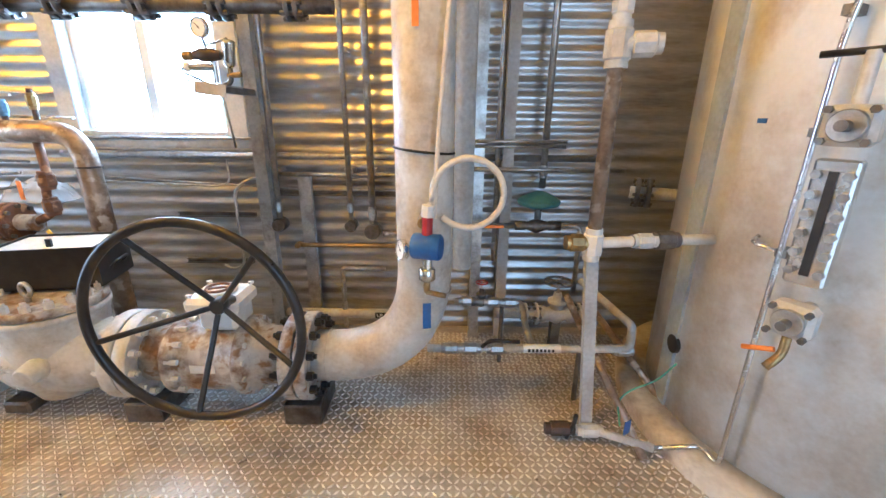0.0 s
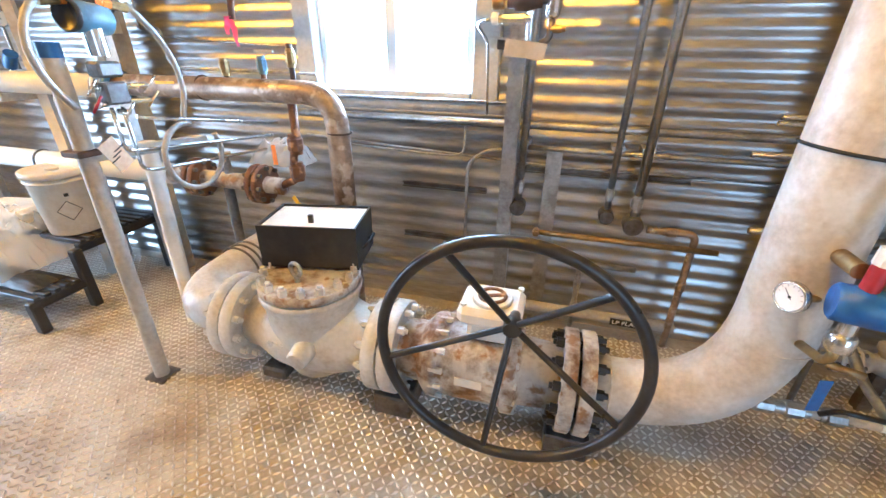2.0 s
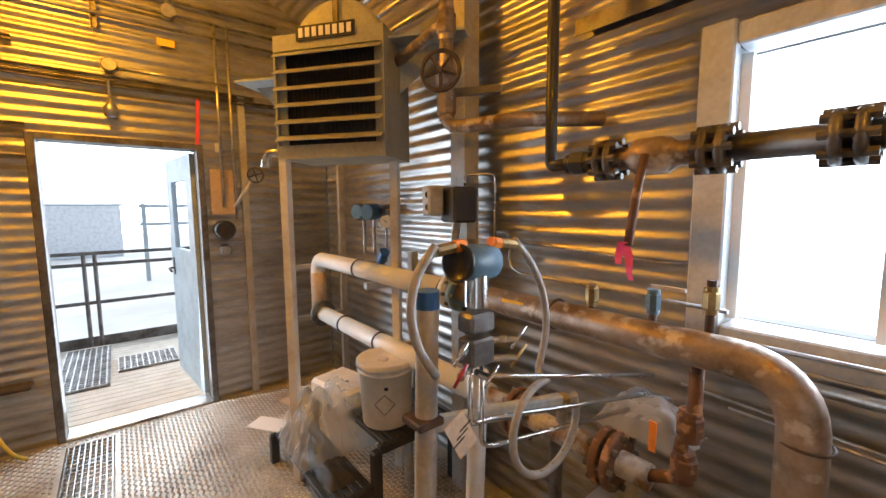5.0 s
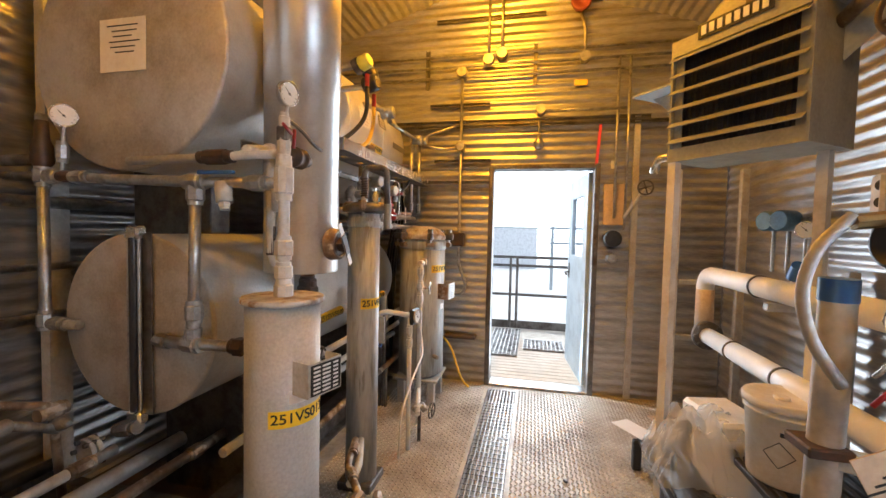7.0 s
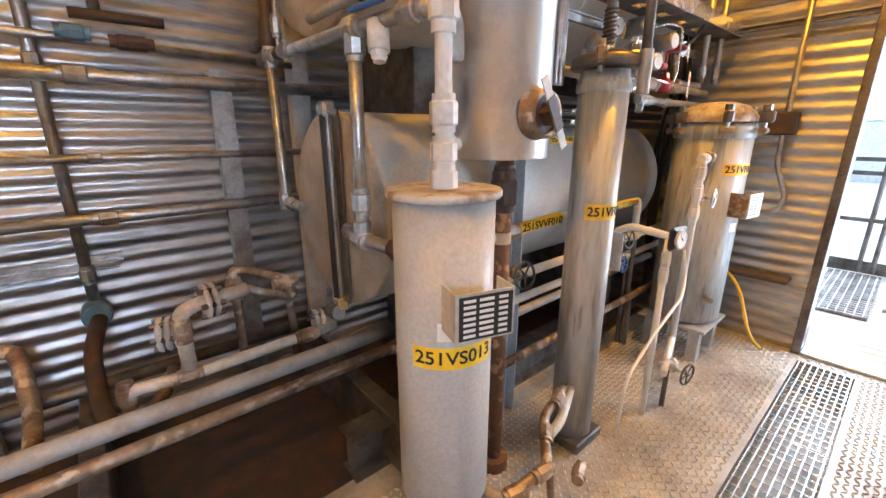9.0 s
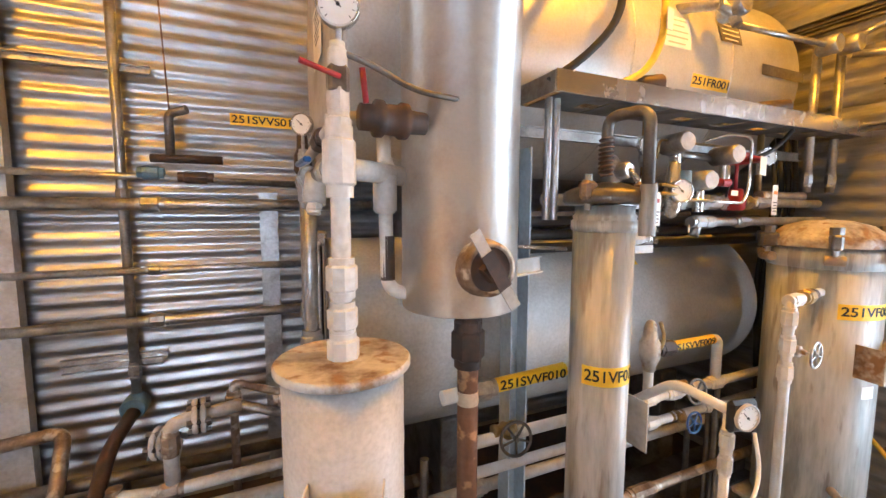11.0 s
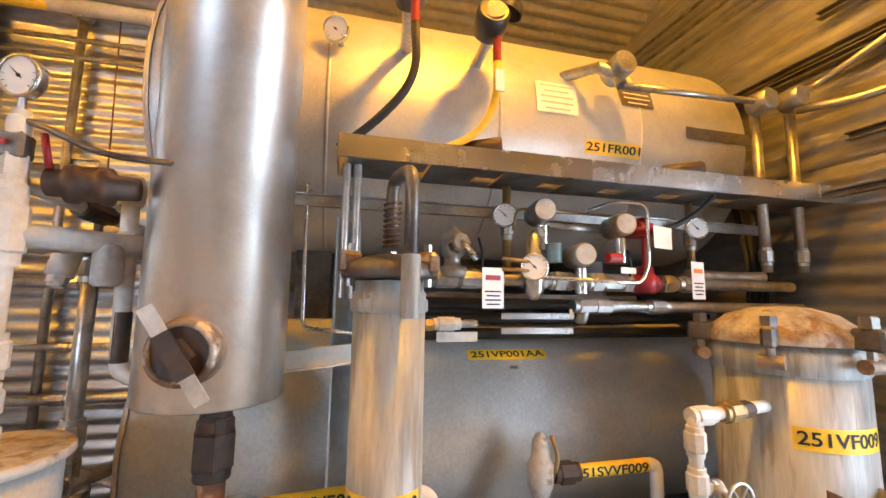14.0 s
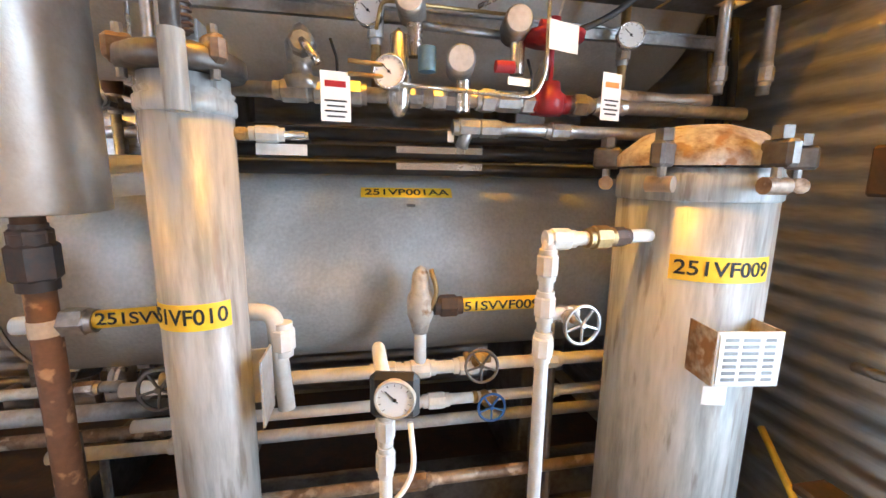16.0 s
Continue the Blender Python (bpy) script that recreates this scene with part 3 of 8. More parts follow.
# leaf: stiles and rails round a glazed opening
for c, s in (((0.09, 0, 1.0), (0.18, 0.045, 2.0)), ((W0 - 0.09, 0, 1.0), (0.18, 0.045, 2.0)), ((W0 / 2, 0, 0.6), (W0 - 0.36, 0.045, 1.2)), ((W0 / 2, 0, 1.9), (W0 - 0.36, 0.045, 0.2))):
    box(bm, c, s)
bm.transform(dm)
leaf = part("leaf", bm, DOORBLUE, df, "pale blue-grey painted door leaf with a glazed light")
bm = box(NB(), (W0 / 2, 0, 1.5), (W0 - 0.36, 0.008, 0.6))
bm.transform(dm)
pane = part("pane", bm, GLASS, leaf)
pane.visible_shadow = False
bm = NB()
for s in (-1, 1):
    tube(bm, [(W0 - 0.09, s * 0.02, 1.0), (W0 - 0.09, s * 0.07, 1.0), (W0 - 0.2, s * 0.07, 0.98)], 0.01, 0.02, 8)
    box(bm, (W0 - 0.09, s * 0.026, 1.02), (0.05, 0.008, 0.16))
bm.transform(dm)
part("lever_handle", bm, DARKSTEEL, leaf)

# window
win = thing("window_1", (wx0, NY, wz0), "two-light sliding window, glaring daylight outside", "window", kind="structure")
bm = NB()
for c, s in (((wx0 - 0.02, NY + 0.03, (wz0 + wz1) / 2), (0.10, 0.14, wz1 - wz0 + 0.16)), ((wx1 + 0.03, NY + 0.03, (wz0 + wz1) / 2), (0.12, 0.14, wz1 - wz0 + 0.16)),
             (((wx0 + wx1) / 2, NY + 0.03, wz0 - 0.02), (wx1 - wx0 - 0.07, 0.15, 0.05)), (((wx0 + wx1) / 2, NY + 0.03, wz1 + 0.03), (wx1 - wx0 - 0.07, 0.14, 0.07))):
    box(bm, c, s, bev=0.006)
part("window_frame", bm, mat("window_paint", (0.55, 0.57, 0.58), 0.4), win)
wmid = -1.62
bm = NB()
for c, s in (((wmid, NY + 0.05, (wz0 + wz1) / 2), (0.05, 0.03, wz1 - wz0 - 0.03)), ((wx1 - 0.06, NY + 0.05, (wz0 + wz1) / 2), (0.03, 0.03, wz1 - wz0 - 0.03)), ((wx0 + 0.045, NY + 0.05, (wz0 + wz1) / 2), (0.03, 0.03, wz1 - wz0 - 0.03))):
    box(bm, c, s)
part("sash", bm, WHITE, win, "white sliding sash")
for a, b in ((wx0 + 0.06, wmid - 0.025), (wmid + 0.025, wx1 - 0.075)):
    p = part("pane", box(NB(), ((a + b) / 2, NY + 0.05, (wz0 + wz1) / 2), (b - a, 0.006, wz1 - wz0 - 0.03)), GLASS, win)
    p.visible_shadow = False

# ---- valve train along the north side ----
AX, AZ = 1.55, 0.28
vt = thing("check_valve", (-1.68, AX, 0.0), "pale grey flanged check valve with a bolted rust-stained cover", "valve")
PR = 0.11
FL = 0.19
bm = NB()
lathe(bm, (-1.97, AX, AZ), (1, 0, 0), [(0, 0), (0, 0.118), (0.06, 0.125), (0.16, 0.165), (0.28, 0.185), (0.42, 0.165), (0.54, 0.128), (0.6, 0.118), (0.6, 0)], 40)
lathe(bm, (-1.68, AX, AZ - 0.02), (0, 0, 1), [(-0.16, 0), (-0.15, 0.12), (-0.04, 0.172), (0.14, 0.186), (0.19, 0.19), (0.225, 0.202)], 40)
body = part("body", bm, PALEPAINT, vt)
part("side_boss", cyl(NB(), (-1.63, AX - 0.15, AZ + 0.03), (-1.63, AX - 0.235, AZ + 0.02), 0.048, 24, 0.042, bev=0.006), PALEPAINT, body)
bm = NB()
random.seed(4)
for r in range(6):
    for c in range(5 + r % 2):
        box(bm, (-1.80 + 0.022 * c + 0.004 * r, AX - 0.178 + 0.012 * r * 0.4 + abs(c - 2) * 0.003, AZ + 0.03 - 0.022 * r), (0.014, 0.012, 0.011), bev=0.003)
part("cast_mark", bm, PALEPAINT, body)
cz = AZ + 0.205
cover = part("cover", cyl(NB(), (-1.68, AX, cz), (-1.68, AX, cz + 0.028), 0.205, 44, bev=0.004), PALEPAINT, vt)
part("cover_plate", cyl(NB(), (-1.68, AX, cz + 0.032), (-1.68, AX, cz + 0.068), 0.203, 44, bev=0.005), BODYPAINT, vt, "rust-stained cover plate")
bolt_parts(cover, (-1.68, AX, cz - 0.028), (0, 0, 1), 0.178, 16, 0.0165, 0.125, PALEPAINT)
bm = torus(NB(), (-1.69, AX - 0.07, cz + 0.12), (0.25, 1, 0), 0.027, 0.009, 24, 10)
cyl(bm, (-1.69, AX - 0.07, cz + 0.065), (-1.69, AX - 0.07, cz + 0.095), 0.011, 10)
part("eyebolt", bm, STEEL, vt)
for x0 in (-2.03, -1.39):
    flange(vt, (x0, AX, AZ), (1, 0, 0), FL, 0.055, PALEPAINT, 12, 0.017, boltmat=PALEPAINT)
part("support", box(NB(), (-1.9, AX, 0.03), (0.12, 0.16, 0.06), bev=0.01), DARKSTEEL, vt)

ev = thing("inlet_elbow", (-2.1, AX, 0.0), "pale grey painted pipe elbow with a bolted flange", "pipe")
flange(ev, (-2.092, AX, AZ), (1, 0, 0), FL, 0.055, PALEPAINT, 12, 0.017, boltmat=PALEPAINT)
part("run", tube(NB(), [(-2.09, AX, AZ), (-2.34, AX, AZ + 0.01), (-2.30, AX + 0.34, AZ + 0.06), (-2.30, NY + 0.03, AZ + 0.06)], PR, 0.24, 32, 12), PALEPAINT, ev)
for yy in (1.83, 1.87, 1.91):
    part("clamp_band", torus(NB(), (-2.302, yy, AZ + 0.057), (0, 1, 0.05), PR + 0.001, 0.006, 36, 8), DARKSTEEL, ev)

bv = thing("gear_valve", (-0.95, AX, 0), "rust-stained flanged ball valve with a gearbox and large black handwheel", "valve")
bm = NB()
lathe(bm, (-1.27, AX, AZ), (1, 0, 0), [(0, 0), (0, 0.118), (0.08, 0.12), (0.12, 0.165), (0.16, 0.168), (0.17, 0.15), (0.2, 0.152), (0.4, 0.152), (0.41, 0.17), (0.45, 0.17), (0.47, 0.13), (0.62, 0.118), (0.62, 0)], 40)
body = part("body", bm, BODYPAINT, bv)
for x0 in (-1.128, -0.86):
    bolt_parts(body, (x0, AX, AZ), (1, 0, 0), 0.158, 14, 0.012, 0.05, PALEPAINT, 0.3)
flange(bv, (-1.325, AX, AZ), (1, 0, 0), FL, 0.055, PALEPAINT, 12, 0.017, boltmat=PALEPAINT)
flange(bv, (-0.665, AX, AZ), (1, 0, 0), FL, 0.05, BODYPAINT, 12, 0.018, boltmat=BLACK)
part("name_plate", box(NB(), (-0.98, AX - 0.153, AZ + 0.02), (0.10, 0.004, 0.035)), PAPER, bv)
gb = NB()
box(gb, (-0.93, AX, AZ + 0.20), (0.16, 0.16, 0.1), bev=0.02)
box(gb, (-0.93, AX - 0.02, AZ + 0.275), (0.22, 0.2, 0.07), bev=0.02)
cyl(gb, (-0.93, AX - 0.03, AZ + 0.31), (-0.93, AX - 0.03, AZ + 0.325), 0.07, 24, bev=0.003)
for sx in (-0.09, 0.09):
    for sy in (-0.09, 0.06):
        cyl(gb, (-0.93 + sx, AX + sy, AZ + 0.31), (-0.93 + sx, AX + sy, AZ + 0.32), 0.012, 6)
g = part("gearbox", gb, WHITEPAINT, bv)
bm = NB()
torus(bm, (-0.93, AX - 0.03, AZ + 0.327), (0, 0, 1), 0.045, 0.007, 24, 8)
box(bm, (-0.93, AX - 0.03, AZ + 0.328), (0.08, 0.012, 0.006), 20)
part("indicator", bm, RUST, g)
HC = Vector((-0.842, 1.20, 0.605))
part("wheel_shaft", cyl(NB(), (-0.842, AX - 0.10, 0.59), (-0.842, 1.36, 0.605), 0.018, 14), DARKSTEEL, bv)
hw = part("handwheel", torus(NB(), HC, (0, 1, 0), 0.362, 0.0165, 72, 14), BLACK, bv, "large black five-spoked handwheel")
for i in range(5):
    w = radians(-25 + 72 * i)
    e = HC + V(math.cos(w) * 0.355, 0, math.sin(w) * 0.355)
    part("spoke", cyl(NB(), HC + V(0, 0.165, 0), e, 0.0105, 10), BLACK, hw)
part("hub", cyl(NB(), HC + V(0, 0.19, 0), HC + V(0, 0.14, 0), 0.03, 18, bev=0.004), BLACK, hw)
for x0 in (-0.61, -1.3):
    part("support", box(NB(), (x0, AX, 0.05), (0.16, 0.24, 0.1), bev=0.006), DARKSTEEL, bv)

rp = thing("riser_pipe", (-0.09, AX, 0.0), "large pale grey riser pipe with a swept elbow and flange", "pipe")
flange(rp, (-0.605, AX, AZ), (1, 0, 0), FL, 0.05, BODYPAINT, 12, 0.018, boltmat=BLACK)
part("run", tube(NB(), [(-0.56, AX, AZ), (-0.085, AX, AZ), (-0.085, AX, 3.4)], PR, 0.42, 36, 16), PALEPAINT, rp)
for zz, tilt in ((1.165, 0.10), (1.80, 0.0)):
    part("strap", torus(NB(), (-0.085, AX, zz), (tilt, 0.0, 1), PR + 0.003, 0.0045, 40, 8), RUBBER, rp, "black cable tie")
for x0 in (-0.50,):
    part("weld", torus(NB(), (x0, AX, AZ), (1, 0, 0), PR, 0.004, 36, 8), PALEPAINT, rp)
part("weld", torus(NB(), (-0.085, AX, 0.605), (0, 0, 1), PR, 0.003, 36, 8), PALEPAINT, rp)

# ---- white vessel ----
TX, TY, TR = 1.735, 1.53, 0.75
tk = thing("white_vessel", (TX, TY, 0.0), "tall white painted vessel with stained cladding", "vessel")
part("shell", lathe(NB(), (TX, TY, 0.06), (0, 0, 1), [(0, 0), (0, TR), (2.9, TR), (3.1, TR * 0.75), (3.1, 0)], 64), WHITEPAINT, tk)
bm = lathe(NB(), (TX, TY, 0), (0, 0, 1), [(0, TR + 0.14), (0.07, TR + 0.14), (0.07, TR - 0.02), (0, TR - 0.02)], 64)
part("base_ring", bm, CONCRETE, tk)

# ---- drums on the south side ----


def drum(name, c, r, x0, x1, dish, label, material, saddles):
    d = thing(name, ((x0 + x1) / 2, c[0], c[1]), label, "tank")
    ln = x0 - x1
    part("shell", lathe(NB(), (x0, c[0], c[1]), (-1, 0, 0), [(0, r), (ln, r), (ln + 0.06, r * 0.9), (ln + 0.1, r * 0.6), (ln + 0.11, 0)], 64), material, d)
    part("end_cap", lathe(NB(), (x0, c[0], c[1]), (1, 0, 0), [(0.0, r + 0.004), (0.012, r + 0.004), (0.018, r - 0.006), (0.022, 0)], 64), ENDSHEET, d, "flat dull end cladding")
    return d


UC, UR = (-0.96, 2.19), 0.50
LC, LR = (-0.92, 1.02), 0.395
ud = drum("upper_drum", UC, UR, -2.84, -5.06, 0, "large aluminium-clad horizontal drum", JACKET, ())
ld = drum("lower_drum", LC, LR, -2.84, -4.98, 0, "grey painted horizontal drum below another drum", DRUMPAINT, ())
for x in (-3.3, -4.6):
    part("saddle", box(NB(), (x, LC[0] - 0.05, 0.33), (0.12, 0.5, 0.66), bev=0.006), DARKSTEEL, ld)
    part("saddle", box(NB(), (x, UC[0] - 0.2, 1.56), (0.14, 0.5, 0.4), bev=0.006), DARKSTEEL, ud)

# added thin sheet that darkens the floor under the drums and pipes
solid("dark_floor_sheet", box(NB(), (-2.9, -1.12, 0.006), (4.5, 1.06, 0.012)), BROWNIRON, "dark brown sheet on the floor under the drums and pipes", "pan", "structure")

# insulated stack
SX, SYc, SR = -3.115, -0.303, 0.165
st = thing("insulated_stack", (SX, SYc, 1.25), "tall silver-clad insulated vertical pipe", "pipe")
part("cladding", lathe(NB(), (SX, SYc, 1.255), (0, 0, 1), [(0, 0), (0, SR - 0.004), (0.004, SR), (0.80, SR), (0.802, SR + 0.003), (2.25, SR + 0.003), (2.25, 0)], 56), CLAD, st)

# small vessel in front
VX, VY, VR = -2.755, -0.154, 0.134
vs = thing("small_separator", (VX, VY, 0), "grey painted vertical separator with a nameplate and yellow tag", "vessel")
part("shell", lathe(NB(), (VX, VY, 0.25), (0, 0, 1), [(0, 0), (0, VR * 0.85), (0.03, VR), (0.93, VR), (0.93, 0)], 48), DRUMPAINT, vs)
part("lid", cyl(NB(), (VX, VY, 1.18), (VX, VY, 1.20), VR + 0.016, 48, bev=0.004), BODYPAINT, vs)

# slim filter column
FX, FY, FR = -3.531, -0.174, 0.088
vf = thing("slim_filter", (FX, FY, 0), "slim streaked grey filter column with a bolted head", "filter")
part("shell", lathe(NB(), (FX, FY, 0.05), (0, 0, 1), [(0, 0), (0, FR), (1.42, FR), (1.42, 0)], 40), STREAK, vf)

# filter pot
PX, PY, PRr = -4.784, -0.177, 0.192
vp = thing("filter_pot", (PX, PY, 0), "pale stained filter pot with clamped dished lid on a stand", "filter")
part("shell", lathe(NB(), (PX, PY, 0.22), (0, 0, 1), [(0, 0), (0.0, PRr * 0.8), (0.03, PRr), (1.16, PRr), (1.16, 0)], 48), STREAK, vp)

# ---- lamps on the ridge ----


def ridge_lamp(x, watts):
    z = 3.27
    e = thing("caged_lamp", (x, RY, z), "caged amber vapour-tight lamp hung from the ridge", "lamp", "ridge lamps")
    part("stem", cyl(NB(), (x, RY, RZ - 0.02), (x, RY, z + 0.16), 0.012, 10), STEEL, e)
    part("housing", lathe(NB(), (x, RY, z + 0.06), (0, 0, 1), [(0, 0), (0, 0.07), (0.03, 0.075), (0.08, 0.05), (0.11, 0.03), (0.11, 0)], 24), STEEL, e)
    globe = part("globe", lathe(NB(), (x, RY, z - 0.08), (0, 0, 1), [(0, 0), (0.01, 0.025), (0.05, 0.045), (0.135, 0.05)], 20), LAMPGLOW, e, "glowing amber glass globe")
    globe.visible_shadow = False
    for i in range(8):
        w = 2 * math.pi * i / 8
        c, s = math.cos(w), math.sin(w)
        part("cage_wire", tube(NB(), [(x + 0.07 * c, RY + 0.07 * s, z + 0.06), (x + 0.072 * c, RY + 0.072 * s, z - 0.05), (x, RY, z - 0.12)], 0.0025, 0.05, 6), STEEL, e)
    lamp = new("lamp_light", bpy.data.lights.new("lamp_light", "POINT"))
    lamp.data.energy, lamp.data.color, lamp.data.shadow_soft_size = watts, AMBER, 0.06
    lamp.location = (x, RY, z - 0.01)


ridge_lamp(-4.14, 290)
ridge_lamp(-0.9, 200)

# ---- outside the door ----
pf = thing("access_platform", (-6.6, 0.8, -1.2), "steel grating platform outside the door", "platform", kind="structure")
part("deck", box(NB(), (-6.6, 0.8, -0.06), (2.4, 3.4, 0.04)), FAR, pf)
for i in range(23):
    part("deck_board", box(NB(), (-5.46 - 0.1 * i, 0.8, -0.028), (0.092, 3.3, 0.024), bev=0.003), DECKBOARD, pf)
for x0, x1, y0, y1 in ((-7.57, -6.22, 0.22, 0.60), (-7.0, -6.54, 0.66, 1.17)):
    tray = part("grating", box(NB(), ((x0 + x1) / 2, (y0 + y1) / 2, -0.0125), (x1 - x0, y1 - y0, 0.006)), DARKSTEEL, pf, "dark bar grating panel")
    for i in range(int((x1 - x0) / 0.06) + 1):
        part("grating_bar", box(NB(), (x0 + 0.005 + 0.06 * i, (y0 + y1) / 2, 0.0), (0.014, y1 - y0, 0.016)), STEEL, tray)
    for i in range(int((y1 - y0) / 0.05) + 1):
        part("grating_rod", box(NB(), ((x0 + x1) / 2, y0 + 0.004 + 0.05 * i, 0.002), (x1 - x0, 0.008, 0.02)), STEEL, tray)
for y in (-0.8, 2.4):
    for x in (-5.6, -7.6):
        part("leg", box(NB(), (x, y, -0.64), (0.08, 0.08, 1.12)), STEEL, pf)
gr = thing("guard_rail", (-7.75, 0.8, -0.04), "galvanised tube guard rail along the platform", "railing")
for z in (0.5, 0.95, 1.08):
    part("rail", cyl(NB(), (-7.75, -0.9, z), (-7.75, 2.5, z), 0.021, 12), DARKSTEEL, gr)
for y in (-0.85, 0.42, 0.52, 1.5, 2.45):
    part("post", cyl(NB(), (-7.75, y, -0.04), (-7.75, y, 1.08), 0.021, 12), DARKSTEEL, gr)
part("toe_board", box(NB(), (-7.75, 0.8, 0.03), (0.01, 3.3, 0.13)), DARKSTEEL, gr)
fb = thing("neighbour_building", (-34, -3.5, -1.2), "pale clad plant building across the yard", "building")
part("wall", box(NB(), (-34, -3.5, 0.3), (3.0, 9.0, 3.0)), FAR, fb)
part("roof", box(NB(), (-34, -3.5, 1.85), (3.3, 9.3, 0.1)), BLUEGREY, fb)
pr = thing("pipe_rack", (-21, 3.2, -1.2), "distant steel pipe rack in glare", "rack")
for y in (1.6, 3.4):
    part("post", box(NB(), (-21, y, 0.3), (0.14, 0.14, 3.0)), BLUEGREY, pr)
for z in (1.0, 1.7):
    part("beam", box(NB(), (-21, 2.5, z), (0.12, 2.1, 0.12)), BLUEGREY, pr)
# added upright planes that glow in place of the bright sky and distance
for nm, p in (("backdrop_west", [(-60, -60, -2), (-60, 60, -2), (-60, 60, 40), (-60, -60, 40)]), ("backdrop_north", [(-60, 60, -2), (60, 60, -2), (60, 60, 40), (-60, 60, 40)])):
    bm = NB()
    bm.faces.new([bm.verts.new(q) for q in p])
    solid(nm, bm, SKYGLOW, "glowing backdrop plane for the glaring pale sky and distance", "backdrop", "structure")

# ---- floor drain ----
dg = thing("drain_grating", (gx0, gy0, -0.03), "galvanised bar grating over the floor drain", "grating")
for x0, x1 in ((gx0 + 0.004, -4.25), (-4.24, gx1 - 0.004), (-3.286, -2.4)):
    for i in range(9):
        part("bearing_bar", box(NB(), ((x0 + x1) / 2, gy0 + 0.012 + i * 0.0288, -0.014), (x1 - x0, 0.005, 0.026)), STEEL, dg)
    n = int((x1 - x0) / 0.05)
    for i in range(n + 1):
        part("cross_bar", cyl(NB(), (x0 + 0.003 + i * (x1 - x0 - 0.006) / n, gy0 + 0.004, -0.004), (x0 + 0.003 + i * (x1 - x0 - 0.006) / n, gy1 - 0.004, -0.004), 0.0035, 6), STEEL, dg)

# ---- north wall: posts, rails and pipes ----
WY = 2.2
bm = NB()


def post(x, y, z0, z1, w, d, material, label="galvanised steel channel post", name="steel_post", rz=0.0):
    p = u_bar(z1 - z0, w, d, 0.006)
    p.transform(Matrix.Translation((x, y, (z0 + z1) / 2)) @ Matrix.Rotation(radians(rz), 4, "Z") @ Matrix(((0, -1, 0, 0), (0, 0, 1, 0), (1, 0, 0, 0), (0, 0, 0, 1))))
    return solid(name, p, material, label, "post")


post(-0.99, 2.17, 0, 3.15, 0.065, 0.05, STEEL)
post(-0.79, 2.24, 0, 0.97, 0.07, 0.03, STEEL)
post(0.17, 2.19, 0, 3.15, 0.06, 0.05, STEEL)
post(0.33, 2.22, 0, 3.15, 0.06, 0.05, GREYPAINT)
post(-3.18, 2.16, 0, 3.15, 0.11, 0.1, GREYPAINT, "grey painted steel column")
for x, z0, r, nm in ((-0.53, 0.71, 0.014, 1), (-0.41, 0.68, 0.019, 1), (-0.93, 0.71, 0.016, 1), (0.52, 0.92, 0.017, 0), (0.27, 0.5, 0.012, 0)):
    e = pipe_thing("wall_conduit", [(x, WY, z0), (x, WY, 3.1)], r, STEEL, "galvanised vertical conduit clipped to the wall", "conduit", joints=[((x, WY, z0 + 0.09), (0, 0, 1)), ((x, WY, 1.9), (0, 0, 1))])
    if nm:
        part("hub", cyl(NB(), (x, WY + 0.04, z0 - 0.01), (x, WY - 0.04, z0 - 0.01), r * 2.3, 18, bev=0.004), DARKSTEEL, e)
        for z in (1.0, 1.6):
            part("clip", box(NB(), (x, WY + 0.05, z), (0.05, 0.1, 0.02)), STEEL, e)


def wall_pipe(pts, r, material=STEEL, label="galvanised pipe along the wall", rad=None, joints=()):
    return pipe_thing("wall_pipe", pts, r, material, label, "pipe", rad, joints)


wall_pipe([(-2.1, 2.24, 1.075), (0.9, 2.24, 1.075)], 0.018, joints=[((-0.95, 2.24, 1.075), (1, 0, 0))])
wall_pipe([(-0.95, 2.24, 0.975), (0.3, 2.24, 0.975)], 0.012)
wall_pipe([(0.0, 2.16, 1.165), (0.62, 2.16, 1.165)], 0.009)
wall_pipe([(0.0, 2.178, 1.14), (0.62, 2.178, 1.14)], 0.009)
wall_pipe([(-0.05, 2.18, 1.02), (0.95, 2.18, 1.02)], 0.012)
wall_pipe([(-1.95, 2.27, 0.925), (-1.3, 2.27, 0.90), (-1.22, 2.27, 0.915), (-1.22, 2.27, 1.06)], 0.0055, rad=0.04)
wall_pipe([(-2.1, 2.28, 0.955), (-0.8, 2.28, 0.885), (0.2, 2.28, 0.885)], 0.0055, rad=0.04)
wall_pipe([(-0.83, 2.17, 0.59), (-0.05, 2.17, 0.59)], 0.013, BRASS, "dull brass pipe along the wall", joints=[((-0.83, 2.17, 0.59), (0, 1, 0))])
fl = wall_pipe([(-0.95, 2.2, 0.152), (-0.12, 2.2, 0.152)], 0.028, GREYPAINT, "grey flare line low along the wall")
part("line_marker", box(NB(), (-0.335, 2.168, 0.154), (0.16, 0.006, 0.035)), BLACK, fl, "black marker with pale letters")
flat_text("LP FLARE", Matrix.Translation((-0.335, 2.1645, 0.154)) @ Matrix(((1, 0, 0, 0), (0, 0, -1, 0), (0, 1, 0, 0), (0, 0, 0, 1))), 0.03, WHITE, fl, 0.14)
wall_pipe([(-2.1, 2.23, 1.165), (-0.98, 2.23, 1.165), (-0.96, 2.23, 1.4)], 0.007, rad=0.05)
wall_pipe([(-1.32, 2.26, 0.43), (-1.27, 2.26, 0.4), (-1.2, 2.26, 0.43), (-1.2, 2.26, 0.88), (-1.1, 2.26, 0.95), (-1.0, 2.26, 0.95)], 0.0085, rad=0.06)
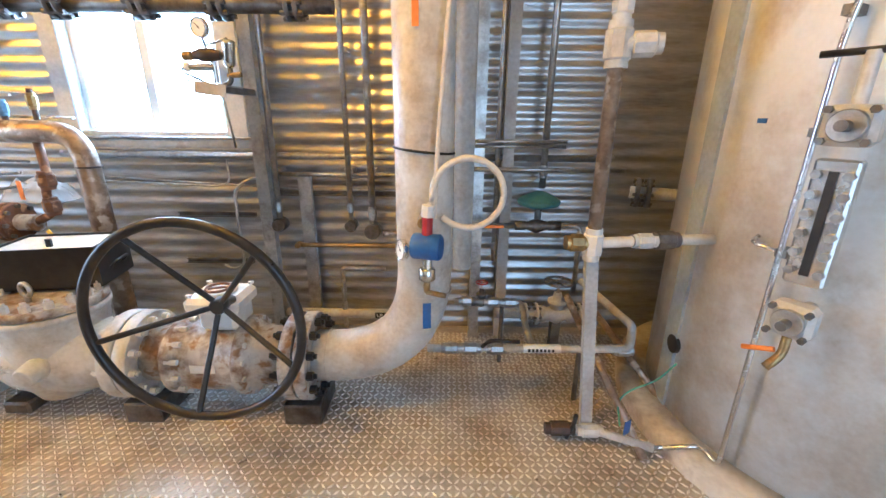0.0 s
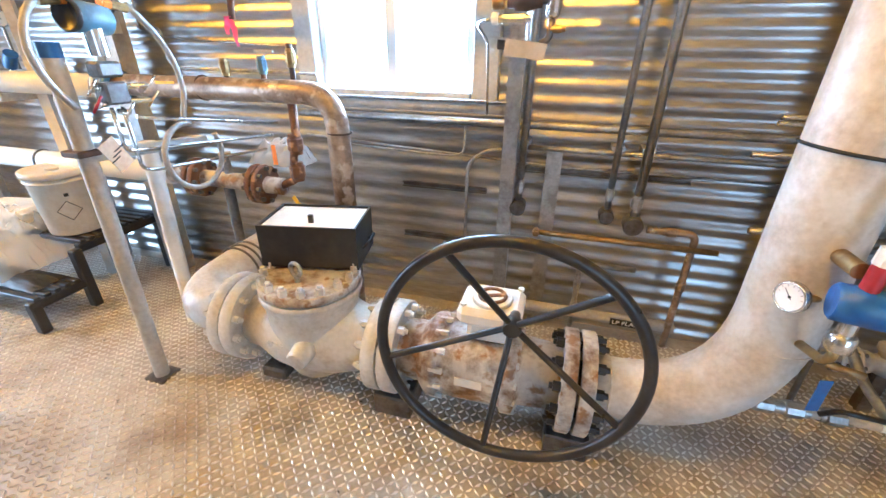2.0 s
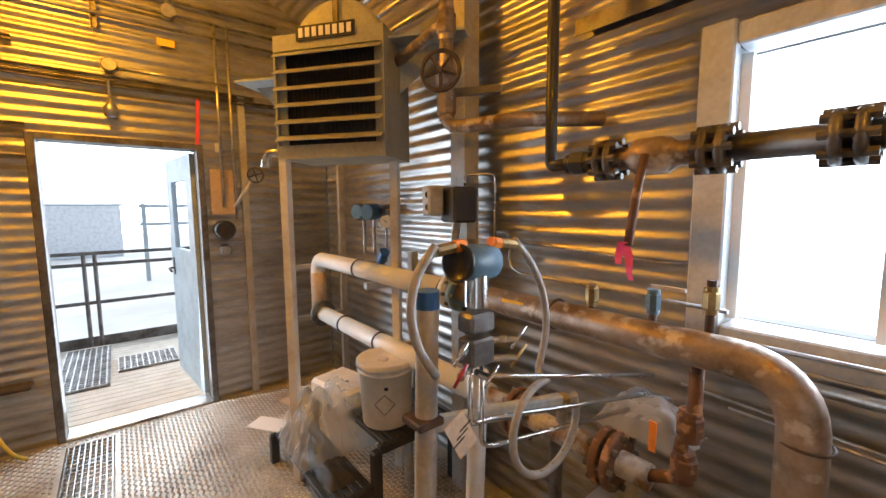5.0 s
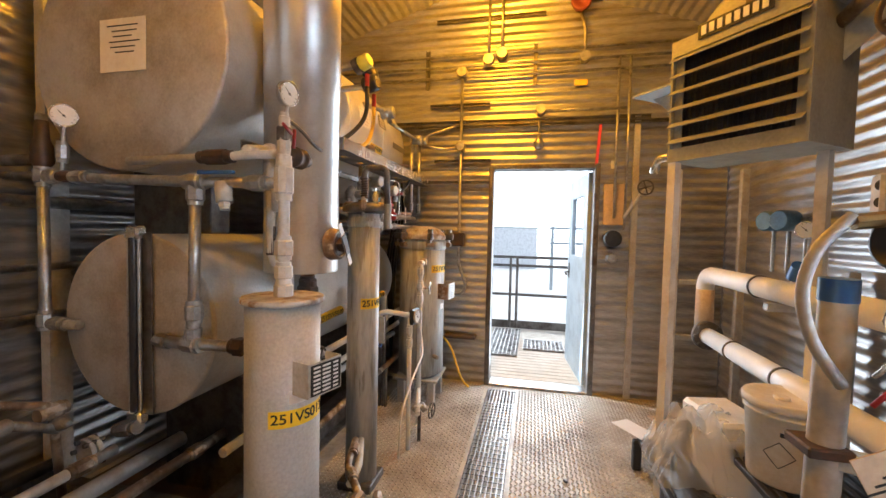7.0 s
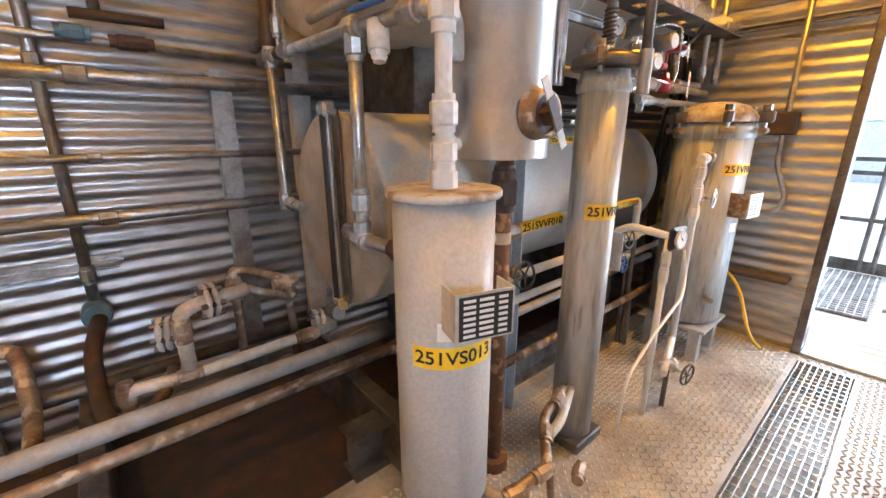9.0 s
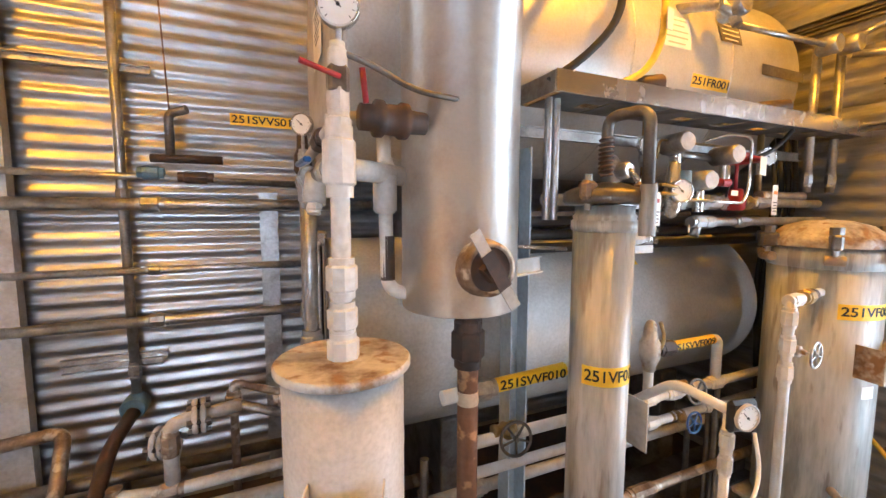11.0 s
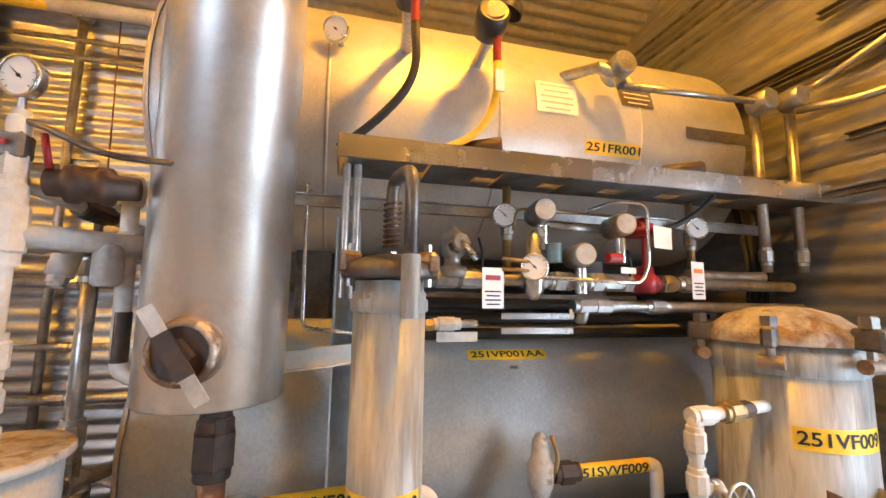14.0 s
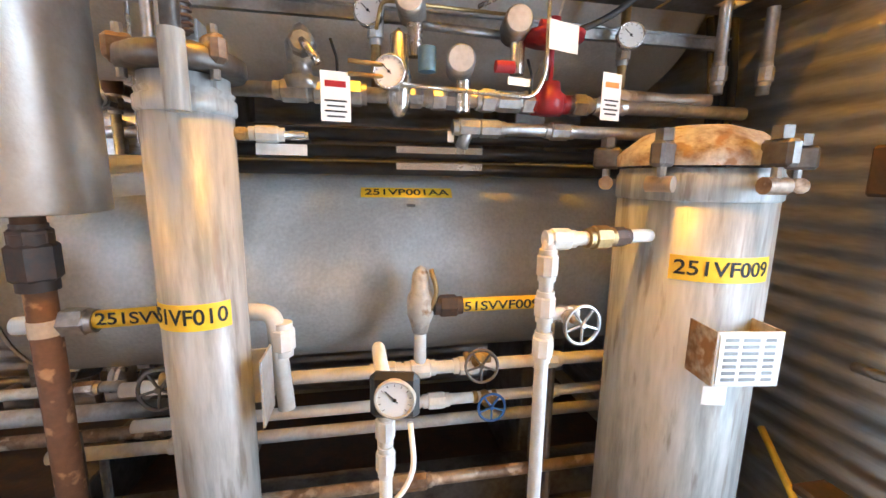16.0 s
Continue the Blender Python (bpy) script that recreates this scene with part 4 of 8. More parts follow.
wall_pipe([(-0.6, 2.2, 0.0), (-0.6, 2.2, 0.30), (-0.6, 2.2, 0.44), (-0.35, 2.2, 0.44)], 0.013, rad=0.02, joints=[((-0.6, 2.2, 0.2), (0, 0, 1)), ((-0.6, 2.2, 0.32), (0, 0, 1))])
wall_pipe([(-0.35, 2.18, 0.66), (-0.15, 2.18, 0.66), (-0.15, 2.18, 0.3), (-0.15, 2.18, 0.05)], 0.016, RUSTPIPE, "scuffed pipe with a red-handled valve", joints=[((-0.25, 2.18, 0.66), (1, 0, 0)), ((-0.15, 2.18, 0.4), (0, 0, 1))])
for x0, x1, z in ((-1.55, -1.1, 0.735), (-1.55, -1.15, 0.45), (-0.95, -0.2, 0.865)):
    strut("wall_channel", (x0, 2.29, z), (x1, 2.29, z), 0.028, 0.02, DARKSTEEL, "short dark slotted channel fixed to the wall", normal=(0, -1, 0))
strut("overhead_beam", (-2.5, 2.2, 2.3), (-1.0, 2.2, 2.3), 0.06, 0.06, DARKSTEEL, "dark steel bracket beam above the window", normal=(0, 0, -1))
strut("sill_channel", (-2.08, 2.28, 1.13), (-1.0, 2.28, 1.13), 0.06, 0.02, GREYPAINT, "grey flashing below the window", normal=(0, -1, 0))

# small gauge bracket by the window
ga = thing("gauge_manifold", (-0.92, 1.70, 1.39), "pressure gauge, regulator and filter on a bracket arm before the window", "instrument")
GY = 1.70
part("bracket", box(NB(), (-0.93, GY + 0.02, 1.398), (0.17, 0.13, 0.006), m=Matrix.Rotation(0.12, 4, "Y")), STEEL, ga)
part("bracket_lip", box(NB(), (-0.91, GY - 0.045, 1.375), (0.12, 0.004, 0.045), m=Matrix.Rotation(0.12, 4, "Y")), PALEPAINT, ga)
part("bracket_arm", box(NB(), (-0.985, GY + 0.25, 1.39), (0.04, 0.44, 0.03), bev=0.003), DARKSTEEL, ga)
part("riser", cyl(NB(), (-0.905, GY, 1.40), (-0.905, GY, 1.49), 0.010, 10), CHROME, ga)
gauge(ga, (-0.932, GY - 0.02, 1.592), (-0.25, -1, -0.05), 0.036, (-0.925, GY, 1.52))
part("regulator", lathe(NB(), (-0.975, GY, 1.50), (1, 0, 0), [(0, 0), (0, 0.017), (0.02, 0.018), (0.022, 0.025), (0.075, 0.025), (0.08, 0.019), (0.10, 0.017), (0.10, 0)], 20), BROWNIRON, ga)
part("regulator_knob", cyl(NB(), (-1.02, GY, 1.495), (-0.985, GY, 1.498), 0.017, 14, bev=0.003), BRASS, ga)
part("filter_bowl", lathe(NB(), (-0.845, GY, 1.455), (0.1, 0, 1), [(0, 0), (0.004, 0.015), (0.012, 0.021), (0.075, 0.021), (0.08, 0.024), (0.095, 0.024), (0.10, 0.012), (0.10, 0)], 20), CHROME, ga)
part("link_pipe", tube(NB(), [(-0.88, GY, 1.50), (-0.845, GY, 1.505)], 0.010, None, 10), DARKSTEEL, ga)
part("filter_drain", tube(NB(), [(-0.845, GY, 1.455), (-0.847, GY, 1.40), (-0.875, GY, 1.392)], 0.010, 0.02, 10), DARKSTEEL, ga)
part("drain_cock", fitting(NB(), (-0.83, GY, 1.43), (1, 0, 0.05), 0.011, 0.035), BRASS, ga)
part("block_valve", fitting(NB(), (-0.955, GY, 1.457), (1, 0, 0), 0.015, 0.07), CHROME, ga)
part("white_cap", cyl(NB(), (-1.02, GY, 1.457), (-1.0, GY, 1.457), 0.017, 16, bev=0.002), WHITE, ga)
part("sense_line", tube(NB(), [(-0.925, GY, 1.535), (-0.86, GY, 1.552), (-0.842, GY, 1.56)], 0.004, 0.02, 8), CHROME, ga)
part("tubing", tube(NB(), [(-1.02, GY, 1.457), (-1.08, GY + 0.06, 1.45), (-1.10, 2.1, 1.40), (-1.10, 2.16, 1.12)], 0.0055, 0.05, 8), CHROME, ga)

# pipes and valves east of the riser
av = thing("diaphragm_valve", (0.485, 2.1, 0.72), "control valve with a blue-green domed actuator", "valve")
part("actuator", lathe(NB(), (0.485, 2.1, 0.83), (0, 0, 1), [(0, 0), (0, 0.04), (0.02, 0.105), (0.04, 0.112), (0.05, 0.105), (0.075, 0.06), (0.09, 0.02), (0.09, 0)], 32), mat("teal_enamel", (0.05, 0.16, 0.19), 0.4), av)
part("yoke", cyl(NB(), (0.485, 2.1, 0.75), (0.485, 2.1, 0.83), 0.018, 12), DARKSTEEL, av)
bm = lathe(NB(), (0.37, 2.1, 0.735), (1, 0, 0), [(0, 0), (0, 0.024), (0.05, 0.024), (0.06, 0.02), (0.11, 0.042), (0.17, 0.02), (0.18, 0.026), (0.24, 0.026), (0.24, 0)], 16)
part("body", bm, DARKSTEEL, av)
part("inlet", tube(NB(), [(0.0, 2.1, 0.735), (0.37, 2.1, 0.735)], 0.014, None), STEEL, av)
part("outlet", tube(NB(), [(0.61, 2.1, 0.735), (0.72, 2.1, 0.735), (0.72, 2.1, 0.35)], 0.014, 0.04), STEEL, av)
part("lever", box(NB(), (0.25, 2.05, 0.74), (0.1, 0.02, 0.012)), ORANGE, av)
gv = thing("gate_valve", (0.62, 2.05, 0.1), "small flanged gate valve with a handwheel", "valve")
valve(gv, (0.62, 2.05, 0.24), (1, 0, 0), (0, 0, 1), 0.036, GREYPAINT, DARKSTEEL, 0.075, spokes=5)
for x in (0.44, 0.50, 0.74, 0.80):
    flange(gv, (x, 2.05, 0.24), (1, 0, 0), 0.062, 0.018, GREYPAINT, 6, 0.008, seg=24)
part("run", tube(NB(), [(0.28, 2.05, 0.24), (0.97, 2.05, 0.24)], 0.028), GREYPAINT, gv)
part("foot", box(NB(), (0.62, 2.05, 0.1), (0.05, 0.05, 0.2)), DARKSTEEL, gv)
dp = thing("drain_line", (0.0, 1.6, 0.2), "pale galvanised drain line with couplings and a marker label", "pipe")
part("run", tube(NB(), [(-0.08, 1.64, 0.265), (0.84, 1.62, 0.285), (0.84, 1.62, 0.40), (0.72, 2.0, 0.46)], 0.019, 0.03), PALEPAINT, dp)
for x in (0.03, 0.12, 0.24, 0.82):
    part("coupling", fitting(NB(), (x, 1.637, 0.268), (1, 0, 0), 0.029, 0.06), STEEL, dp)
part("marker", cyl(NB(), (0.36, 1.63, 0.275), (0.53, 1.627, 0.278), 0.0205, 16), WHITE, dp, "white marker sleeve")
for i in range(7):
    part("mark", box(NB(), (0.385 + 0.018 * i, 1.609, 0.277), (0.011, 0.004, 0.014)), INK, dp)
part("valve_lever", tube(NB(), [(0.17, 1.6, 0.3), (0.2, 1.58, 0.345), (0.33, 1.56, 0.35)], 0.009, 0.03, 8), BLACK, dp)
part("prop", cyl(NB(), (0.62, 1.63, 0.0), (0.62, 1.63, 0.27), 0.012, 10), DARKSTEEL, dp)
lp = thing("low_manifold", (0.3, 1.9, 0.0), "low manifold of galvanised pipe, unions and small valves", "pipe")
part("run", tube(NB(), [(0.05, 1.95, 0.36), (0.40, 1.93, 0.36), (0.40, 1.80, 0.30), (0.40, 1.65, 0.28)], 0.017, 0.03), STEEL, lp)
for p, a in (((0.12, 1.95, 0.36), (1, 0, 0)), ((0.25, 1.94, 0.36), (1, 0, 0)), ((0.34, 1.935, 0.36), (1, 0, 0))):
    part("coupling", fitting(NB(), p, a, 0.027, 0.06), STEEL, lp)
valve(lp, (0.19, 1.945, 0.36), (1, 0, 0), (0, 0, 1), 0.02, DARKSTEEL, RED, 0.03)
part("leg", cyl(NB(), (0.3, 1.94, 0), (0.3, 1.94, 0.36), 0.012, 10), DARKSTEEL, lp)
for x, y, t in ((0.62, 1.9, (0.78, 1.25, 0.02)), (0.8, 1.95, (1.0, 1.55, 0.05))):
    solid("drain_bar", tube(NB(), [(x, y, 0.42 if x < 0.7 else 0.3), t], 0.018), RUSTPIPE, "slanting scuffed pipe down to the floor", "pipe")
nz = thing("wall_nozzle", (0.95, 2.0, 0.94), "flanged nozzle on the vessel side", "pipe")
part("run", tube(NB(), [(0.93, 2.05, 0.93), (1.3, 1.9, 0.93)], 0.03), PALEPAINT, nz)
for d in (0, 0.045):
    flange(nz, (0.95 + d, 2.04 - d * 0.4, 0.93), (0.93, -0.37, 0), 0.075, 0.022, DARKSTEEL, 8, 0.008, seg=24)

# painted standpipe beside the vessel
sp = thing("standpipe", (0.52, 1.4, 0.0), "stained pale standpipe with a tee and grey channel leg", "pipe")
part("run", tube(NB(), [(0.53, 1.4, 0.82), (0.53, 1.4, 3.0)], 0.024, None, 18), RUSTPIPE, sp)
part("union", fitting(NB(), (0.53, 1.4, 1.50), (0, 0, 1), 0.044, 0.09), PALEPAINT, sp)
part("union", fitting(NB(), (0.53, 1.4, 1.62), (0, 0, 1), 0.034, 0.07), PALEPAINT, sp)
part("side_fitting", fitting(NB(), (0.60, 1.38, 1.50), (1, -0.2, 0), 0.038, 0.07), PALEPAINT, sp)
part("tee", fitting(NB(), (0.53, 1.4, 0.85), (0, 0, 1), 0.036, 0.08), WHITEPAINT, sp)
part("side_union", fitting(NB(), (0.47, 1.4, 0.855), (1, 0, 0), 0.034, 0.05), BRASS, sp)
part("branch", tube(NB(), [(0.53, 1.4, 0.855), (0.76, 1.42, 0.86)], 0.02), WHITEPAINT, sp)
part("branch_union", fitting(NB(), (0.72, 1.415, 0.86), (1, 0.1, 0), 0.03, 0.06), PALEPAINT, sp)
part("vessel_union", fitting(NB(), (0.80, 1.43, 0.86), (1, 0.1, 0), 0.036, 0.07), DARKSTEEL, sp)
part("vessel_stub", tube(NB(), [(0.76, 1.42, 0.86), (1.0, 1.45, 0.86)], 0.02), PALEPAINT, sp)
part("channel_leg", box(NB(), (0.565, 1.40, 0.42), (0.045, 0.03, 0.82), m=Matrix.Rotation(radians(-5), 4, "Y")), GREYPAINT, sp)
fv = thing("floor_drain_valve", (0.6, 1.36, 0.0), "small floor-level drain valve with stained fittings", "valve")
part("run", tube(NB(), [(0.46, 1.37, 0.06), (0.62, 1.36, 0.06), (0.82, 1.27, 0.06)], 0.016, 0.03), PALEPAINT, fv)
part("tee", fitting(NB(), (0.6, 1.36, 0.06), (1, 0, 0), 0.028, 0.07), PALEPAINT, fv)
part("body", fitting(NB(), (0.48, 1.37, 0.06), (1, 0, 0), 0.03, 0.08), BROWNIRON, fv)
part("lever", tube(NB(), [(0.51, 1.36, 0.02), (0.53, 1.35, 0.10), (0.53, 1.34, 0.15)], 0.009, 0.03, 8), BLACK, fv)
part("tag", box(NB(), (0.72, 1.3, 0.13), (0.035, 0.004, 0.06), 30), BLUE, fv, "blue tape tag")
solid("earth_wire", tube(NB(), [(0.70, 1.32, 0.12), (0.74, 1.45, 0.14), (0.82, 1.5, 0.16), (0.90, 1.47, 0.22), (0.95, 1.44, 0.33)], 0.004, 0.06, 8), GREENWIRE, "green earthing wire beside the vessel", "cable")

# vessel trim: seam strip, nozzle, level glass with its valves, tubing


def on_vessel(deg, out, z):
    w = radians(deg)
    return V(TX + (TR + out) * math.cos(w), TY + (TR + out) * math.sin(w), z)


part("seam_strip", box(NB(), on_vessel(178, 0.004, 1.5), (0.012, 0.09, 2.86), 178 - 180), BLUEGREY, tk, "grey cladding seam")
part("port", cyl(NB(), on_vessel(180, -0.01, 0.37), on_vessel(180, 0.012, 0.37), 0.04, 24), BLACK, tk, "dark rubber-plugged port")
tb = part("tubing", tube(NB(), [(0.82, 1.27, 0.06), on_vessel(201, 0.05, 0.1), on_vessel(206, 0.06, 0.07), on_vessel(206.5, 0.06, 0.9), on_vessel(207, 0.06, 1.5), on_vessel(210, 0.06, 1.8), on_vessel(224, 0.06, 1.85)], 0.009, 0.05, 10), CHROME, tk, "bright bent tubing")
part("tubing", tube(NB(), [on_vessel(199, 0.0, 0.92), on_vessel(200, 0.05, 0.91), on_vessel(206, 0.05, 0.90)], 0.007, 0.02, 10), CHROME, tk)
for z in (0.9, 1.25, 1.55):
    part("clip", box(NB(), on_vessel(206.7, 0.035, z), (0.06, 0.03, 0.025), 27), DARKSTEEL, tk)
part("sticker", box(NB(), on_vessel(193, 0.002, 1.28), (0.004, 0.03, 0.015), 13), BLUE, tk)
lg = thing("level_gauge", on_vessel(213, 0.1, 0.65), "armoured level glass with bolted valves on the vessel", "instrument")
O = on_vessel(213, 0.13, 0)
nrm = V(math.cos(radians(213)), math.sin(radians(213)), 0)
sd = V(-nrm.y, nrm.x, 0)
part("body", box(NB(), O + V(0, 0, 1.02), (0.05, 0.09, 0.34), 33, bev=0.006), CHROME, lg)
part("glass", box(NB(), O + nrm * 0.027 + V(0, 0, 1.02), (0.006, 0.02, 0.28), 33), BLACK, lg)
for i in range(6):
    for k in (-1, 1):
        p = O + sd * 0.032 * k + V(0, 0, 0.89 + 0.052 * i)
        part("nut", cyl(NB(), p + nrm * 0.024, p + nrm * 0.042, 0.0125, 6), STEEL, lg)
for z in (1.27, 0.74):
    p = O + V(0, 0, z)
    part("valve_body", box(NB(), p, (0.07, 0.11, 0.10), 33, bev=0.015), PALEPAINT, lg)
    part("bonnet", cyl(NB(), p + nrm * 0.034, p + nrm * 0.048, 0.04, 20, bev=0.003), STEEL, lg)
    part("bonnet_stem", cyl(NB(), p + nrm * 0.048, p + nrm * 0.085, 0.014, 12), DARKSTEEL, lg)
    for k in (-1, 1):
        for q in (-1, 1):
            n0 = p + nrm * 0.034 + sd * 0.042 * k + V(0, 0, 0.038 * q)
            part("nut", cyl(NB(), n0, n0 + nrm * 0.016, 0.01, 6), DARKSTEEL, lg)
    part("nozzle", cyl(NB(), p - nrm * 0.14, p, 0.022, 14), GREYPAINT, lg)
part("drain", tube(NB(), [O + V(0, 0, 0.70), O + V(0, 0, 0.62), O + V(-0.04, 0, 0.58)], 0.013, 0.03, 10), BRASS, lg)
part("drain_lever", tube(NB(), [O + sd * -0.02 + V(0, 0, 0.63), O + sd * -0.1 + V(0, 0, 0.60)], 0.008, None, 8), ORANGE, lg)
part("cross_valve", tube(NB(), [O + sd * -0.1 + V(0, 0, 1.44), O + sd * 0.12 + V(0, 0, 1.44)], 0.009, None, 8), BLACK, lg)
part("stem", cyl(NB(), O + V(0, 0, 1.3), O + V(0, 0, 1.44), 0.016, 12), PALEPAINT, lg)

# instruments on the riser
xt = thing("blue_transmitter", (-0.06, 1.36, 0.66), "blue pressure transmitter with a coiled cream conduit", "instrument")
part("head", cyl(NB(), (-0.115, 1.345, 0.855), (-0.015, 1.32, 0.855), 0.046, 24, bev=0.006), BLUE, xt)
part("neck", cyl(NB(), (-0.065, 1.335, 0.76), (-0.065, 1.335, 0.83), 0.018, 16), CHROME, xt)
part("capsule", cyl(NB(), (-0.065, 1.335, 0.73), (-0.065, 1.335, 0.775), 0.03, 20, bev=0.005), CHROME, xt)
part("impulse_pipe", tube(NB(), [(-0.065, 1.335, 0.73), (-0.065, 1.34, 0.68), (-0.075, 1.45, 0.66)], 0.012, 0.03), BRASS, xt)
part("cock", tube(NB(), [(-0.065, 1.34, 0.68), (0.0, 1.31, 0.68)], 0.010, None, 8), BRASS, xt)
part("tag", box(NB(), (-0.065, 1.31, 0.60), (0.03, 0.003, 0.1), 10), BLUE, xt)
part("gland", cyl(NB(), (-0.065, 1.335, 0.895), (-0.062, 1.335, 0.975), 0.019, 14), RED, xt, "red conduit gland")
part("gland_nut", cyl(NB(), (-0.063, 1.335, 0.96), (-0.06, 1.335, 1.0), 0.022, 8), WHITEPAINT, xt)
lpts = [V(-0.06, 1.335, 1.0)]
for i in range(15):
    w = radians(200 - 24 * i)
    lpts.append(V(0.075 + 0.125 * math.cos(w), 1.36 + 0.003 * i, 1.03 + 0.125 * math.sin(w)))
part("conduit", tube(NB(), lpts, 0.0115, 0.03, 12, 3), CREAM, xt, "coiled cream flexible conduit")
part("conduit_riser", tube(NB(), [(-0.04, 1.35, 0.95), (-0.035, 1.40, 1.15), (0.0, 1.42, 1.6), (0.06, 1.43, 2.2), (0.06, 1.43, 3.1)], 0.008, 0.2, 10), CREAM, xt)
gauge(xt, (-0.165, 1.40, 0.82), (-0.85, -0.5, 0.1), 0.04)
part("gauge_pipe", tube(NB(), [(-0.15, 1.41, 0.815), (-0.07, 1.45, 0.80), (-0.07, 1.47, 0.80)], 0.010, 0.02, 8), BRASS, xt)
part("upper_nozzle", cyl(NB(), (-0.08, 1.36, 0.93), (-0.08, 1.46, 0.93), 0.02, 14), BRASS, xt)
solid("rear_conduit", cyl(NB(), (0.075, 1.76, 0.62), (0.075, 1.76, 3.36), 0.042, 24), GREYPAINT, "grey insulated pipe behind the riser", "pipe")
solid("hung_sheet", box(NB(), (0.13, 1.30, 1.80), (0.10, 0.003, 0.30), m=Matrix.Rotation(radians(35), 4, "Y")), PAPER, "curled pale sheet hung by the riser", "sheet")
solid("orange_strip", box(NB(), (-0.105, 1.437, 1.62), (0.022, 0.003, 0.13)), ORANGE, "orange marker strip on the riser", "label")

# black open box on the cover
bb = thing("open_box", (-1.70, 1.66, 0.555), "black metal box lined with pale board, on the valve cover", "box")
Rz = Matrix.Translation((-1.715, 1.70, 0.565)) @ Matrix.Rotation(radians(12), 4, "Z")
for nm, c, q in (("base", (0, 0, 0.005), (0.40, 0.26, 0.01)), ("side", (0, -0.126, 0.09), (0.40, 0.008, 0.18)), ("side", (0, 0.126, 0.09), (0.40, 0.008, 0.18)), ("end", (-0.196, 0, 0.09), (0.008, 0.244, 0.18)), ("end", (0.196, 0, 0.09), (0.008, 0.244, 0.18))):
    bm = box(NB(), c, q)
    bm.transform(Rz)
    part(nm, bm, BLACK, bb)
bm = box(NB(), (0, 0, 0.165), (0.38, 0.24, 0.012))
bm.transform(Rz)
part("liner", bm, PAPER, bb, "pale lining board")
for hx in (-0.19, 0.19):
    bm = tube(NB(), [(hx + 0.012 * (1 if hx > 0 else -1), -0.05, 0.06), (hx + 0.04 * (1 if hx > 0 else -1), -0.05, 0.09), (hx + 0.04 * (1 if hx > 0 else -1), 0.05, 0.09), (hx + 0.012 * (1 if hx > 0 else -1), 0.05, 0.06)], 0.006, 0.02, 8)
    bm.transform(Rz)
    part("handle", bm, BLACK, bb)
bm = box(NB(), (0.0, -0.06, 0.185), (0.02, 0.012, 0.04))
bm.transform(Rz)
part("latch", bm, BLACK, bb)

# ---- south side: trim of the drums ----


def tag_label(parent, text, c, axis, r, z0, ang, w, h, size=None):
    p = part("label", band(NB(), c, axis, r + 0.0012, z0, ang, w, h), YELLOW, parent, "yellow equipment label")
    wrap_text(text, c, axis, r + 0.002, z0, ang, size or h * 0.82, INK, p, w * 0.92)
    return p


tag_label(ld, "251VP001AA", LC, "x", LR, -4.04, 44, 0.32, 0.045)
tag_label(ud, "251FR001", UC, "x", UR, -4.42, -12, 0.26, 0.055)
part("maker_mark", band(NB(), LC, "x", LR + 0.001, -4.05, 36, 0.03, 0.012), DARKSTEEL, ld)
for x in (-3.35, -3.95, -4.55):
    part("seam", lathe(NB(), (x, UC[0], UC[1]), (1, 0, 0), [(0, UR - 0.002), (0, UR + 0.0025), (0.012, UR + 0.0025), (0.012, UR - 0.002)], 64), JACKET, ud)
part("end_label", box(NB(), (-2.812, -0.96, 2.21), (0.002, 0.24, 0.22)), PAPER, ud, "white notice")
for i in range(6):
    part("notice_line", box(NB(), (-2.8105, -0.96 + 0.01 * (i % 2), 2.29 - 0.022 * i), (0.001, 0.16 - 0.03 * (i % 3), 0.005)), INK, ud)


def on_upper(x, deg, out):
    w = radians(deg)
    return V(x, UC[0] + (UR + out) * math.cos(w), UC[1] + (UR + out) * math.sin(w))


def plate_on(x, deg, w, h, material, name, lines=0, linemat=None):
    p = part(name, band(NB(), UC, "x", UR + 0.004, x, deg, w, h), material, ud)
    for i in range(lines):
        part("line", band(NB(), UC, "x", UR + 0.0055, x, deg + math.degrees((0.5 - (i + 0.7) / (lines + 0.4)) * h / UR), w * (0.8 - 0.2 * (i % 3 == 1)), h * 0.05, 2), linemat or INK, p)
    return p


plate_on(-4.17, 8, 0.17, 0.13, PAPER, "notice", 5, CARD)
plate_on(-4.53, 16, 0.15, 0.12, DARKSTEEL, "name_plate", 5, PAPER)
plate_on(-4.92, 0, 0.34, 0.05, DARKSTEEL, "slotted_strip")


# instruments on the upper drum
gd = thing("drum_gauge", on_upper(-3.38, 18, 0), "dial thermometer on the clad drum", "instrument")
g0 = on_upper(-3.36, 18, 0.06)
gauge(gd, g0, (0.35, 1, -0.25), 0.042)
part("stem", cyl(NB(), on_upper(-3.38, 18, -0.01), g0 - V(0.01, 0.02, 0), 0.01, 10), STEEL, gd)
yh = thing("yellow_detector", on_upper(-3.72, 38, 0), "yellow capped sensor head with a black flexible hose", "instrument")
p1 = V(-3.57, -0.21, 2.38)
part("stem", cyl(NB(), on_upper(-3.60, 22, -0.01), p1, 0.02, 14), STEEL, yh)
part("head", cyl(NB(), p1 - V(0, 0.02, 0.0), p1 + V(0.012, 0.045, 0.02), 0.041, 24, bev=0.008), LIMEYELLOW, yh)
part("base", cyl(NB(), p1 - V(0.005, 0.05, 0.012), p1 - V(0, 0.02, 0), 0.044, 24), DARKSTEEL, yh)
